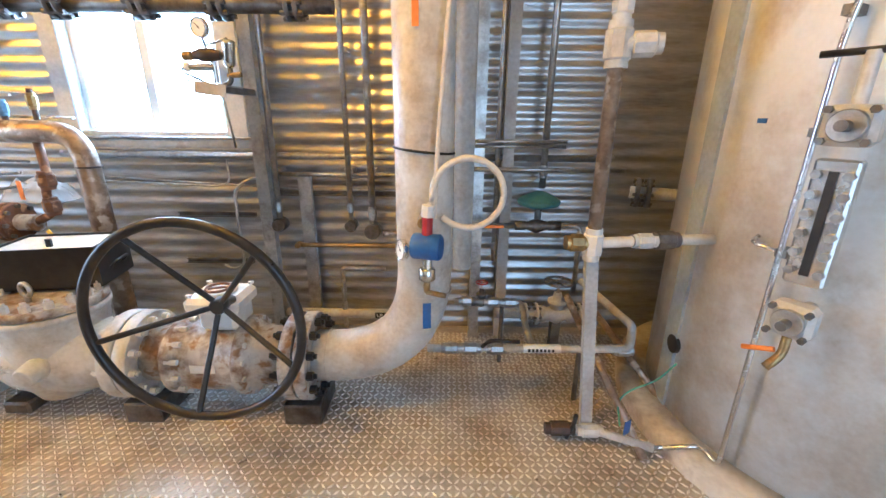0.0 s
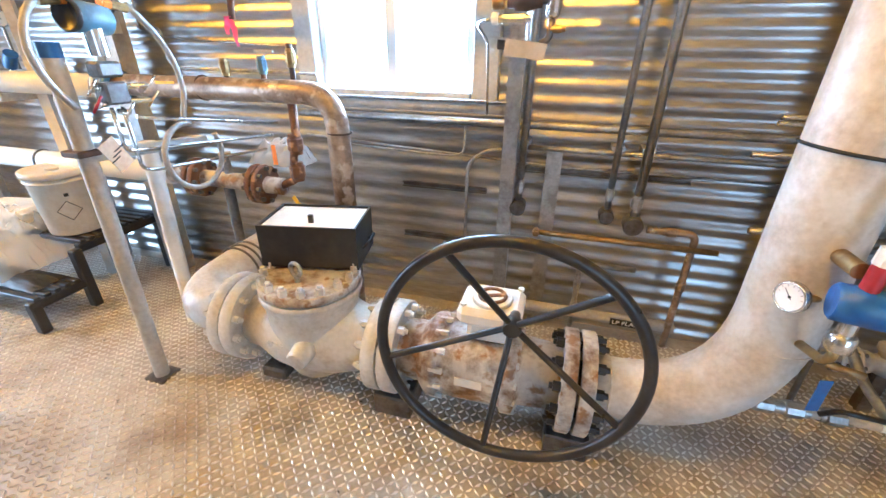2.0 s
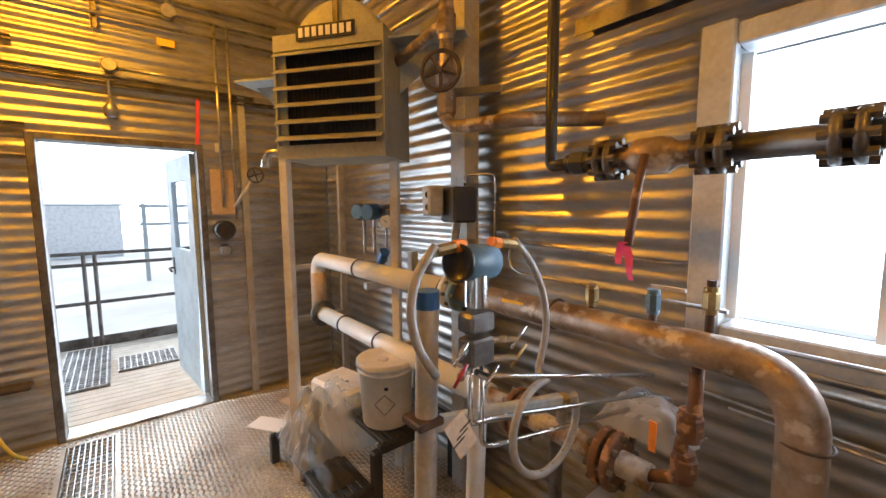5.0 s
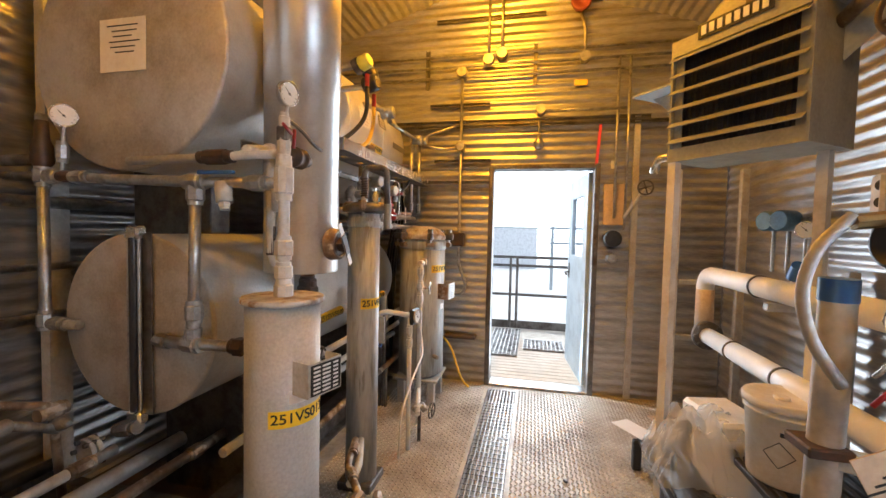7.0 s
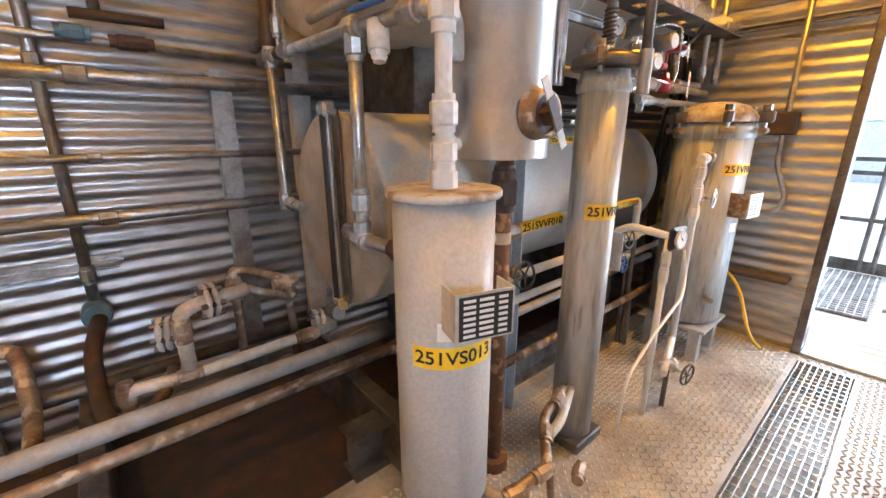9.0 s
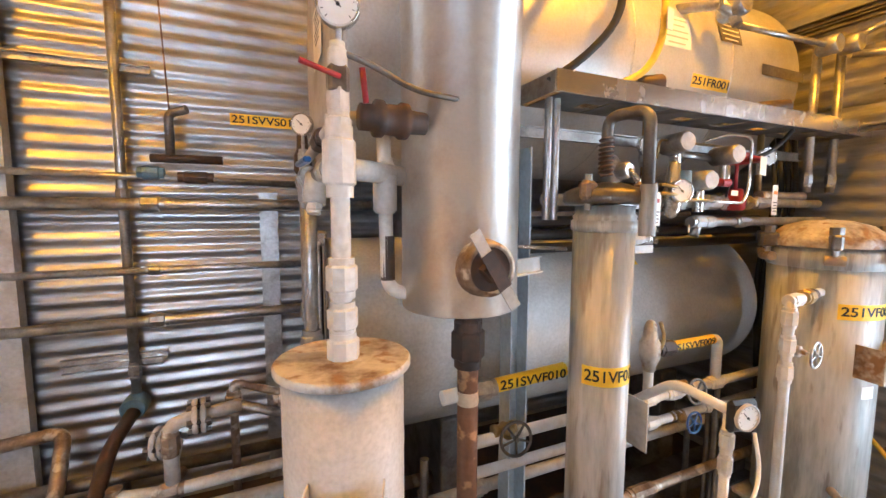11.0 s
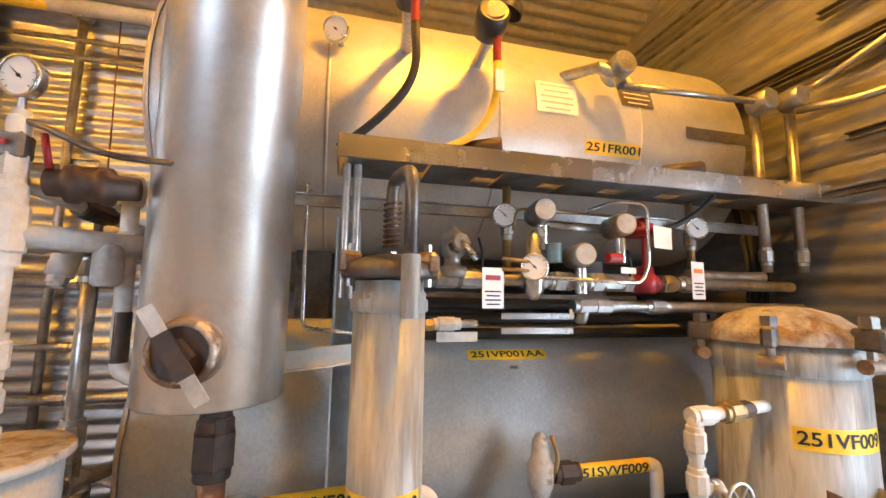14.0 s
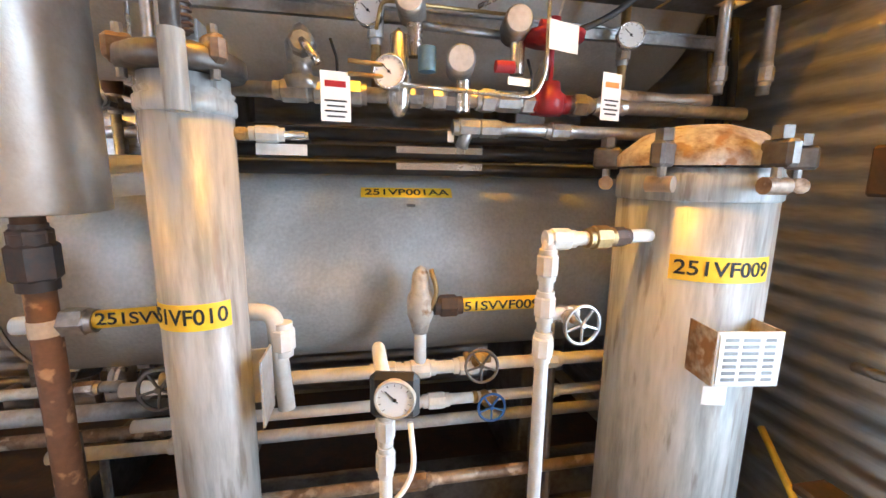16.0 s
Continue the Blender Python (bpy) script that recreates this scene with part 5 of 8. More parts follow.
part("gland", cyl(NB(), p1 + V(-0.01, 0.02, -0.05), p1 + V(-0.01, 0.02, -0.12), 0.013, 12), RED, yh)
part("hose", tube(NB(), [p1 + V(-0.01, 0.02, -0.12), p1 + V(-0.02, 0.02, -0.28), p1 + V(0.08, -0.02, -0.40), p1 + V(0.18, -0.06, -0.47)], 0.012, 0.12, 12), RUBBER, yh, "black ribbed hose")
bh = thing("black_transmitter", on_upper(-4.0, 36, 0), "black transmitter head with a yellow hose", "instrument")
p2 = V(-3.85, -0.29, 2.36)
part("stem", cyl(NB(), on_upper(-3.86, 20, -0.01), p2, 0.018, 14), STEEL, bh)
part("head", cyl(NB(), p2 - V(-0.01, 0.03, 0), p2 + V(0.02, 0.06, 0.02), 0.052, 24, bev=0.008), BLACK, bh)
part("hood", lathe(NB(), p2 + V(-0.05, -0.02, 0.08), (-0.3, 0.3, 1), [(0, 0.055), (0.03, 0.05), (0.055, 0.03), (0.06, 0)], 16), BLACK, bh)
part("dial", cyl(NB(), p2 + V(0.02, 0.061, 0.02), p2 + V(0.0205, 0.063, 0.0205), 0.036, 24), CHROME, bh)
part("gland", cyl(NB(), p2 + V(0, 0.03, -0.05), p2 + V(0, 0.03, -0.13), 0.013, 12), RED, bh)
part("hose", tube(NB(), [p2 + V(0, 0.03, -0.13), p2 + V(0, 0.03, -0.25), p2 + V(0.05, 0.02, -0.36), p2 + V(0.18, 0.0, -0.43), p2 + V(0.25, -0.02, -0.43)], 0.012, 0.12, 12), YHOSE, bh, "yellow hose")
part("tag", box(NB(), p2 + V(0, 0.05, -0.2), (0.03, 0.004, 0.07), 5), PAPER, bh)
cb = thing("conduit_run", (-4.6, -0.35, 2.2), "galvanised conduit with round junction boxes over the drum", "conduit")
p3, p4 = V(-4.36, -0.36, 2.34), V(-4.95, -0.30, 2.27)
part("box_body", cyl(NB(), p3 + V(0, -0.05, 0), p3 + V(0, 0.05, 0.01), 0.046, 24, bev=0.006), STEEL, cb)
part("stub", cyl(NB(), on_upper(-4.22, 22, -0.01), p3 + V(0.08, 0, 0.0), 0.02, 12), STEEL, cb)
part("stub_elbow", tube(NB(), [p3 + V(0.09, 0, 0.0), p3 + V(0, 0, -0.02), p3 + V(0, 0.02, -0.07)], 0.02, 0.03), STEEL, cb)
part("run", tube(NB(), [p3 + V(0, 0.02, -0.07), p4], 0.013, None), STEEL, cb)
for q in (p4, p4 + V(-0.13, 0.02, 0.02)):
    part("junction_box", cyl(NB(), q + V(0, -0.04, 0), q + V(0, 0.04, 0.0), 0.042, 20, bev=0.006), STEEL, cb)
part("run", tube(NB(), [p4 + V(-0.13, 0.02, 0.02), (-5.2, -0.28, 2.36), (-5.22, 0.1, 2.48)], 0.013, 0.05), STEEL, cb)
part("run", tube(NB(), [p4 + V(-0.13, 0.03, -0.03), (-5.15, -0.1, 2.22), (-5.22, 0.05, 2.25)], 0.016, 0.08), STEEL, cb)
for x, y in ((-4.99, -0.36), (-5.13, -0.33)):
    e = pipe_thing("corner_conduit", [(x, y, 1.62), (x, y, 2.30)], 0.018, STEEL, "galvanised conduit down the corner", "conduit", joints=[((x, y, 1.68), (0, 0, 1))])
for i in range(4):
    solid("power_cable", tube(NB(), [(-5.17, -0.62 + 0.035 * i, 1.95), (-5.19, -0.58 + 0.03 * i, 1.6), (-5.2, -0.66 + 0.03 * i, 1.2), (-5.2, -0.6, 0.2)], 0.013, 0.15, 8), RUBBER, "black cable hanging in the corner", "cable", group="corner cables")

# cable tray
ct = thing("cable_tray", (-3.42, -0.24, 1.86), "perforated aluminium cable tray along the drum", "tray")
part("front_rail", box(NB(), (-4.31, -0.235, 1.905), (1.84, 0.005, 0.06)), CHROME, ct)
part("front_lip", box(NB(), (-4.31, -0.248, 1.937), (1.84, 0.03, 0.004)), CHROME, ct)
part("back_rail", box(NB(), (-4.31, -0.42, 1.905), (1.84, 0.005, 0.06)), CHROME, ct)
x = -3.40
for i in range(8):
    part("tray_floor", box(NB(), (x - 0.09, -0.328, 1.876), (0.15, 0.18, 0.004)), DARKSTEEL, ct)
    if i < 7:
        part("tray_web", box(NB(), (x - 0.2, -0.275, 1.876), (0.069, 0.07, 0.004)), DARKSTEEL, ct)
        part("tray_web", box(NB(), (x - 0.2, -0.39, 1.876), (0.069, 0.055, 0.004)), DARKSTEEL, ct)
    x -= 0.23
part("end_plate", box(NB(), (-3.39, -0.328, 1.905), (0.005, 0.18, 0.06)), STEEL, ct)
for x in (-3.415, -3.445):
    part("hanger", cyl(NB(), (x, -0.30, 1.50), (x, -0.30, 1.875), 0.012, 12), STEEL, ct)
part("capsule_fitting", cyl(NB(), (-3.75, -0.33, 1.955), (-3.87, -0.27, 1.965), 0.03, 18, bev=0.006), BROWNIRON, ct)
part("capsule_fitting", cyl(NB(), (-4.5, -0.33, 1.955), (-4.62, -0.27, 1.965), 0.028, 18, bev=0.006), BROWNIRON, ct)
post(-3.43, -0.52, 0, 1.75, 0.075, 0.07, BLUEGREY, "blue-grey painted support column")
strut("rail_bar", (-2.9, -0.46, 1.80), (-5.1, -0.46, 1.80), 0.04, 0.02, STEEL, "long thin channel below the drum", normal=(0, 1, 0))
strut("cross_brace", (-3.1, -0.44, 1.30), (-3.5, -0.44, 1.34), 0.06, 0.02, PALEPAINT, "pale painted bracket bar by the stack", normal=(0, 1, 0))

# instrument manifold between the drums
im = thing("instrument_manifold", (-4.2, -0.36, 1.52), "crowded manifold of gauges, regulators, valves and tags", "instrument")
MY = -0.36
part("main_run", tube(NB(), [(-3.45, MY, 1.565), (-5.1, MY, 1.565)], 0.02), STEEL, im)
part("lower_run", tube(NB(), [(-4.16, MY + 0.03, 1.43), (-4.18, MY + 0.03, 1.485), (-5.1, MY + 0.03, 1.485)], 0.018, 0.03), STEEL, im)
for x in (-3.72, -3.80, -4.02, -4.12, -4.30, -4.62):
    part("coupling", fitting(NB(), (x, MY, 1.565), (1, 0, 0), 0.03, 0.07), STEEL, im)
for x in (-4.24, -4.45, -4.18):
    part("lower_coupling", fitting(NB(), (x, MY + 0.03, 1.485), (1, 0, 0), 0.026, 0.06), STEEL, im)
part("angle_valve", lathe(NB(), (-3.74, MY, 1.57), (0, 0.05, 1), [(0, 0), (0, 0.045), (0.03, 0.045), (0.035, 0.026), (0.06, 0.024), (0.065, 0.036), (0.11, 0.04), (0.13, 0.03), (0.15, 0.016), (0.16, 0)], 18), STEEL, im)
part("angle_valve_cap", cyl(NB(), (-3.745, MY + 0.02, 1.665), (-3.75, MY + 0.075, 1.668), 0.030, 8, bev=0.006), STEEL, im)
part("angle_valve_lever", tube(NB(), [(-3.75, MY + 0.07, 1.67), (-3.775, MY + 0.085, 1.64), (-3.79, MY + 0.085, 1.615)], 0.010, 0.02, 8), CHROME, im)
for x in (-3.87, -4.10, -4.24, -4.36, -4.52):
    part("union", fitting(NB(), (x, MY, 1.565), (1, 0, 0), 0.034, 0.045, 6), STEEL, im)
for x, z in ((-3.83, 1.615), (-4.36, 1.60)):
    part("cock_lever", tube(NB(), [(x, MY + 0.02, 1.585), (x, MY + 0.03, z + 0.03), (x + 0.015, MY + 0.03, z + 0.075)], 0.004, 0.01, 6), BLACK, im)
part("sense_line", tube(NB(), [(-3.93, -0.33, 1.72), (-3.945, -0.33, 1.79), (-4.34, -0.36, 1.795)], 0.005, 0.02, 8), BRASS, im)
for z in (1.345, 1.40, 1.455):
    part("rear_pipe", tube(NB(), [(-3.4, -0.62, z + 0.03), (-5.1, -0.62, z + 0.03)], 0.022, None, 10), BLACK, im)
for z in (1.44, 1.385):
    part("rear_strip", box(NB(), (-4.15, -0.60, z), (0.30, 0.004, 0.022)), CHROME, im)
for x, y, z, r in ((-3.91, -0.377 + 0.03, 1.77, 0.04), (-3.957, -0.241, 1.599, 0.042), (-4.678, -0.364, 1.773, 0.04)):
    gauge(im, (x, y, z), (0.35, 1, 0.03), r)
for x, z, y in ((-3.91, 1.77, -0.37), (-4.66, 1.77, -0.39)):
    part("drop_pipe", tube(NB(), [(x - 0.02, y - 0.01, 1.58), (x - 0.02, y - 0.01, 1.93)], 0.014), BRASS, im)
    part("drop_union", fitting(NB(), (x - 0.02, y - 0.01, 1.74), (0, 0, 1), 0.022, 0.06), STEEL, im)
for x, y, z in ((-4.03, -0.30, 1.78), (-4.31, -0.29, 1.75), (-4.16, -0.29, 1.645)):
    c = part("regulator", cyl(NB(), (x, y - 0.08, z), (x + 0.02, y + 0.03, z), 0.038, 24, bev=0.006), STEEL, im)
    part("regulator_face", cyl(NB(), (x + 0.02, y + 0.031, z), (x + 0.0205, y + 0.034, z), 0.032, 24), GREYPAINT, c)
    part("regulator_neck", cyl(NB(), (x, y - 0.03, z - 0.12), (x, y - 0.03, z - 0.04), 0.02, 14), CHROME, c)
part("filter_regulator", lathe(NB(), (-3.985, -0.30, 1.50), (0, 0, 1), [(0, 0), (0.005, 0.012), (0.03, 0.03), (0.1, 0.034), (0.12, 0.026), (0.2, 0.022), (0.22, 0)], 20), CHROME, im)
part("filter_regulator", cyl(NB(), (-4.06, -0.31, 1.62), (-4.06, -0.31, 1.68), 0.024, 14), STEELBLUE, im)
rr = part("red_valve", lathe(NB(), (-4.42, MY + 0.02, 1.53), (0, 0, 1), [(0, 0), (0, 0.03), (0.01, 0.04), (0.055, 0.042), (0.065, 0.03), (0.09, 0.028), (0.095, 0.007), (0.19, 0.007), (0.195, 0.04), (0.20, 0.085), (0.215, 0.088), (0.225, 0.06), (0.235, 0.022), (0.26, 0.02), (0.262, 0)], 28), RED, im, "red painted regulator")
part("red_flange", fitting(NB(), (-4.42, MY, 1.565), (1, 0, 0), 0.034, 0.10), RED, im)
for x, z in ((-4.36, 1.75), (-4.24, 1.64)):
    part("red_gland", cyl(NB(), (x, -0.29, z), (x - 0.05, -0.29, z), 0.016, 12), RED, im)
part("tubing", tube(NB(), [(-3.97, -0.24, 1.57), (-4.34, -0.26, 1.56), (-4.37, -0.26, 1.62), (-4.37, -0.26, 1.82), (-4.28, -0.3, 1.83), (-4.2, -0.34, 1.80)], 0.006, 0.03, 8), CHROME, im)
part("tubing", tube(NB(), [(-3.86, -0.25, 1.62), (-4.0, -0.25, 1.61)], 0.006, None, 8), BRASS, im)
part("tubing", tube(NB(), [(-3.86, -0.25, 1.59), (-4.0, -0.25, 1.585)], 0.006, None, 8), BRASS, im)
part("tubing", tube(NB(), [(-4.03, -0.36, 1.75), (-4.31, -0.36, 1.74)], 0.012, None, 10), STEEL, im)
part("black_cable", tube(NB(), [(-4.45, -0.30, 1.74), (-4.56, -0.28, 1.78), (-4.66, -0.27, 1.87)], 0.009, 0.08, 8), RUBBER, im)
part("pilot_pipe", tube(NB(), [(-4.62, MY, 1.60), (-4.86, MY - 0.03, 1.60), (-4.97, MY, 1.60)], 0.02, 0.03), RUSTPIPE, im)
part("rear_beam", box(NB(), (-4.1, -0.75, 1.50), (1.2, 0.05, 0.05)), DARKSTEEL, im)
for i, (x, y, z, w, h, m) in enumerate(((-3.83, -0.245, 1.535, 0.07, 0.115, WHITE), (-4.57, -0.27, 1.575, 0.07, 0.125, WHITE), (-4.40, -0.23, 1.705, 0.10, 0.07, PAPER), (-4.30, -0.27, 1.60, 0.07, 0.02, PAPER), (-4.13, -0.33, 1.46, 0.02, 0.03, CARD))):
    t = part("tag", box(NB(), (x, y, z), (w, 0.002, h), 10 + 4 * i % 9), m, im, "hung paper tag")
    if i < 2:
        part("tag_mark", box(NB(), (x, y + 0.002, z + h * 0.25), (w * 0.7, 0.001, 0.014), 10 + 4 * i), RED if i == 0 else ORANGE, t)
        for k in range(4):
            part("tag_line", box(NB(), (x, y + 0.002, z - 0.01 - 0.012 * k), (w * (0.75 - 0.15 * (k % 2)), 0.001, 0.004), 10 + 4 * i), INK, t)

# slim filter: head, clamps, davit, labels
part("neck", lathe(NB(), (FX, FY, 1.468), (0, 0, 1), [(0, FR), (0.006, FR + 0.007), (0.03, FR + 0.007), (0.036, FR), (0.045, FR + 0.004), (0.052, FR - 0.004), (0.075, FR - 0.004), (0.08, 0)], 40), STREAK, vf)
hd = part("head", lathe(NB(), (FX, FY, 1.548), (0, 0, 1), [(0, 0), (0, FR + 0.026), (0.008, FR + 0.032), (0.034, FR + 0.030), (0.044, FR + 0.012), (0.058, FR - 0.03), (0.066, 0)], 40), DARKSTEEL, vf, "dark stained dished head")
for a in (20, 140, 260):
    w = radians(a)
    q = V(FX + 0.105 * math.cos(w), FY + 0.105 * math.sin(w), 1.585)
    part("clamp", box(NB(), q, (0.055, 0.035, 0.055), a, bev=0.01), RUSTPIPE, vf)
    part("clamp_bolt", cyl(NB(), q - V(0, 0, 0.055), q + V(0, 0, 0.045), 0.010, 8), STEEL, vf)
part("davit", tube(NB(), [(FX, FY, 1.63), (FX, FY, 1.80), (FX - 0.03, FY + 0.12, 1.80), (FX - 0.03, FY + 0.125, 1.47)], 0.0165, 0.04, 14), DARKSTEEL, vf, "bent lifting davit")
part("davit_sleeve", cyl(NB(), (FX - 0.03, FY + 0.125, 1.46), (FX - 0.03, FY + 0.125, 1.60), 0.022, 16), STREAK, vf)
part("spring", tube(NB(), [(FX + 0.02 * math.cos(i * 0.9), FY + 0.02 * math.sin(i * 0.9), 1.63 + 0.0019 * i) for i in range(62)], 0.004, None, 6), BROWNIRON, vf, "coiled spring on the davit pin")
tag_label(vf, "251VF010", (FX, FY), "z", FR, 1.05, 79, 0.20, 0.058)
part("base_plate", box(NB(), (FX, FY, 0.025), (0.2, 0.2, 0.05), bev=0.006), DARKSTEEL, vf)
bm = box(NB(), (FX - 0.13, FY + 0.03, 0.86), (0.005, 0.10, 0.16))
part("bracket", bm, GREYPAINT, vf)
part("bracket_arm", box(NB(), (FX - 0.10, FY - 0.02, 0.86), (0.06, 0.005, 0.14)), GREYPAINT, vf)
part("sample_valve", fitting(NB(), (FX - 0.15, FY - 0.02, 1.438), (1, 0.1, 0), 0.019, 0.05), PALEPAINT, vf)
part("sample_union", fitting(NB(), (FX - 0.10, FY - 0.01, 1.436), (1, 0.1, 0), 0.016, 0.02, 6), BRASS, vf)
part("sample_cock", fitting(NB(), (FX - 0.215, FY - 0.03, 1.438), (1, 0.1, 0), 0.011, 0.03), CHROME, vf)
part("sample_plate", box(NB(), (FX - 0.18, FY - 0.02, 1.405), (0.11, 0.004, 0.025)), PALEPAINT, vf)
part("sample_line", tube(NB(), [(FX - 0.05, FY, 1.436), (FX - 0.23, FY - 0.03, 1.438)], 0.009), STEEL, vf)
part("drain_pipe", tube(NB(), [(FX + 0.05, FY + 0.02, 0.30), (FX + 0.25, FY + 0.1, 0.26), (FX + 0.38, FY + 0.11, 0.24)], 0.019, 0.04), PALEPAINT, vf)

solid("sense_tubing", tube(NB(), [(-3.30, -0.62, 1.862), (-3.297, -0.47, 1.862), (-3.307, -0.444, 1.411), (-3.46, -0.25, 1.41)], 0.006, 0.03, 8), CHROME, "thin bright tubing between the stack and filter", "pipe")

# separator: stack of fittings on top, nameplate, labels, legs
tag_label(vs, "251VS013", (VX, VY), "z", VR, 0.785, 64, 0.24, 0.062)
for a in (45, 165, 285):
    w = radians(a)
    part("leg", box(NB(), (VX + 0.10 * math.cos(w), VY + 0.10 * math.sin(w), 0.14), (0.06, 0.008, 0.28), a), PALEPAINT, vs)
part("foot_plate", box(NB(), (VX, VY, 0.006), (0.32, 0.32, 0.012), 20), DARKSTEEL, vs)


def name_plate(parent, c, deg, w, h, depth, out_mat):
    """A framed data plate that stands off on a folded bracket; deg is the way that it faces."""
    m = Matrix.Rotation(radians(deg), 4, "Z")
    n = m @ V(1, 0, 0)
    p = part("plate_bracket", box(NB(), c - n * depth / 2 - (m @ V(0, w / 2, 0)), (depth, 0.004, h), m=m), out_mat, parent)
    part("plate_bracket", box(NB(), c - n * depth / 2 + (m @ V(0, w / 2, 0)), (depth, 0.004, h), m=m), out_mat, parent)
    pl = part("data_plate", box(NB(), c, (0.005, w, h), m=m), PALEPAINT, parent)
    pl2 = part("plate_face", box(NB(), c + n * 0.004, (0.002, w * 0.92, h * 0.9), m=m), INK if out_mat == PALEPAINT else WHITE, pl)
    inv = WHITE if out_mat == PALEPAINT else DARKSTEEL
    k = 0
    for r in range(7):
        for q in range(3):
            k += 1
            ln = w * (0.16 + 0.09 * ((k * 7) % 3) / 2)
            part("plate_mark", box(NB(), c + n * 0.006 + (m @ V(0, w * (-0.29 + 0.29 * q), h * (0.36 - 0.12 * r))), (0.001, ln, h * 0.06), m=m), inv, pl)


name_plate(vs, V(VX + 0.045, VY + 0.20, 0.93), 72, 0.15, 0.12, 0.08, PALEPAINT)
part("sticker", band(NB(), (VX, VY), "z", VR + 0.001, 0.86, 55, 0.06, 0.05), WHITE, vs)
sk = thing("relief_stack", (VX, VY, 1.2), "vertical stack of galvanised fittings with a dial gauge", "pipe")
part("run", cyl(NB(), (VX, VY, 1.2), (VX, VY, 1.86), 0.021, 18), PALEPAINT, sk)
for z, r, h in ((1.22, 0.036, 0.05), (1.29, 0.034, 0.05), (1.38, 0.035, 0.06), (1.63, 0.036, 0.10), (1.70, 0.028, 0.05), (1.76, 0.024, 0.05), (1.84, 0.02, 0.05)):
    part("union", fitting(NB(), (VX, VY, z), (0, 0, 1), r, h), PALEPAINT, sk)
gauge(sk, (VX, VY + 0.02, 1.945), (0.25, 1, -0.1), 0.045, (VX, VY, 1.85))
part("lever", tube(NB(), [(VX, VY + 0.03, 1.80), (VX + 0.08, VY + 0.05, 1.815)], 0.006, None, 8), RED, sk, "red valve lever")
part("block_valve", box(NB(), (VX, VY, 1.80), (0.045, 0.045, 0.06), bev=0.008), DARKSTEEL, sk)
part("side_line", tube(NB(), [(VX, VY, 1.86), (VX - 0.06, VY + 0.02, 1.84), (VX - 0.16, VY + 0.03, 1.79), (VX - 0.42, VY - 0.05, 1.80)], 0.007, 0.05, 8), DARKSTEEL, sk)
part("relief_valve", lathe(NB(), (VX - 0.05, VY - 0.02, 1.735), (-1, -0.1, 0), [(0, 0), (0, 0.03), (0.03, 0.03), (0.035, 0.042), (0.05, 0.042), (0.055, 0.034), (0.09, 0.036), (0.095, 0.042), (0.11, 0.042), (0.115, 0.028), (0.16, 0.026), (0.16, 0)], 20), BROWNIRON, sk)
part("relief_lever", tube(NB(), [(VX - 0.06, VY, 1.76), (VX - 0.05, VY + 0.01, 1.83)], 0.007, None, 8), RED, sk)
part("tee_arm", tube(NB(), [(VX, VY, 1.62), (VX - 0.12, VY - 0.10, 1.62), (VX - 0.20, VY - 0.18, 1.62)], 0.026, 0.05), GREYPAINT, sk)
part("cap", cyl(NB(), (VX - 0.13, VY - 0.11, 1.52), (VX - 0.13, VY - 0.11, 1.62), 0.03, 16, bev=0.008), GREYPAINT, sk)
e = pipe_thing("drop_pipe", [(-2.75, -0.31, 1.745), (-2.895, -0.315, 1.775), (-2.905, -0.315, 1.31), (-3.0, -0.315, 1.29)], 0.019, PALEPAINT, "pale pipe bent into the clad stack, stained black low down", rad=0.04, joints=[((-2.90, -0.315, 1.63), (0, 0, 1))])
part("stain_sleeve", cyl(NB(), (-2.905, -0.315, 1.34), (-2.9035, -0.315, 1.46), 0.0196, 16), BROWNIRON, e)
part("elbow_boss", lathe(NB(), (-2.895, -0.315, 1.72), (0, 0, 1), [(0, 0.024), (0.01, 0.03), (0.05, 0.032), (0.075, 0.022), (0.082, 0)], 18), PALEPAINT, e)

# stack: capped inspection port and rusty drain pipe
cp = V(SX + 0.01, SYc + SR - 0.01, 1.385)
part("port_ring", lathe(NB(), cp, (0.05, 1, 0), [(0, 0.075), (0.045, 0.068), (0.05, 0.056), (0.03, 0.054)], 28), RUSTPIPE, st)
part("port_plug", cyl(NB(), cp, cp + V(0.002, 0.042, 0), 0.056, 24), BROWNIRON, st, "dark threaded plug")
part("port_nub", box(NB(), cp + V(0.004, 0.055, 0), (0.045, 0.03, 0.045), m=Matrix.Rotation(radians(40), 4, "Y")), BROWNIRON, st)
part("strap_centre", box(NB(), cp + V(0.004, 0.0755, 0), (0.036, 0.004, 0.10), m=Matrix.Rotation(radians(32), 4, "Y")), BROWNIRON, st)
part("port_strap", box(NB(), cp + V(0.004, 0.072, 0), (0.03, 0.004, 0.22), m=Matrix.Rotation(radians(32), 4, "Y")), PALEPAINT, st, "bare metal strap")
e = pipe_thing("rusty_drain", [(SX - 0.02, SYc + 0.02, 1.26), (SX - 0.02, SYc + 0.02, 0.05)], 0.031, RUST, "rusty brown drain pipe below the stack", joints=[])
part("union", fitting(NB(), (SX - 0.02, SYc + 0.02, 1.14), (0, 0, 1), 0.05, 0.09, 6), BROWNIRON, e)
part("union", fitting(NB(), (SX - 0.02, SYc + 0.02, 1.20), (0, 0, 1), 0.042, 0.04, 6), BROWNIRON, e)
part("tape", cyl(NB(), (SX - 0.02, SYc + 0.02, 0.96), (SX - 0.02, SYc + 0.02, 1.0), 0.033, 16), CARD, e)
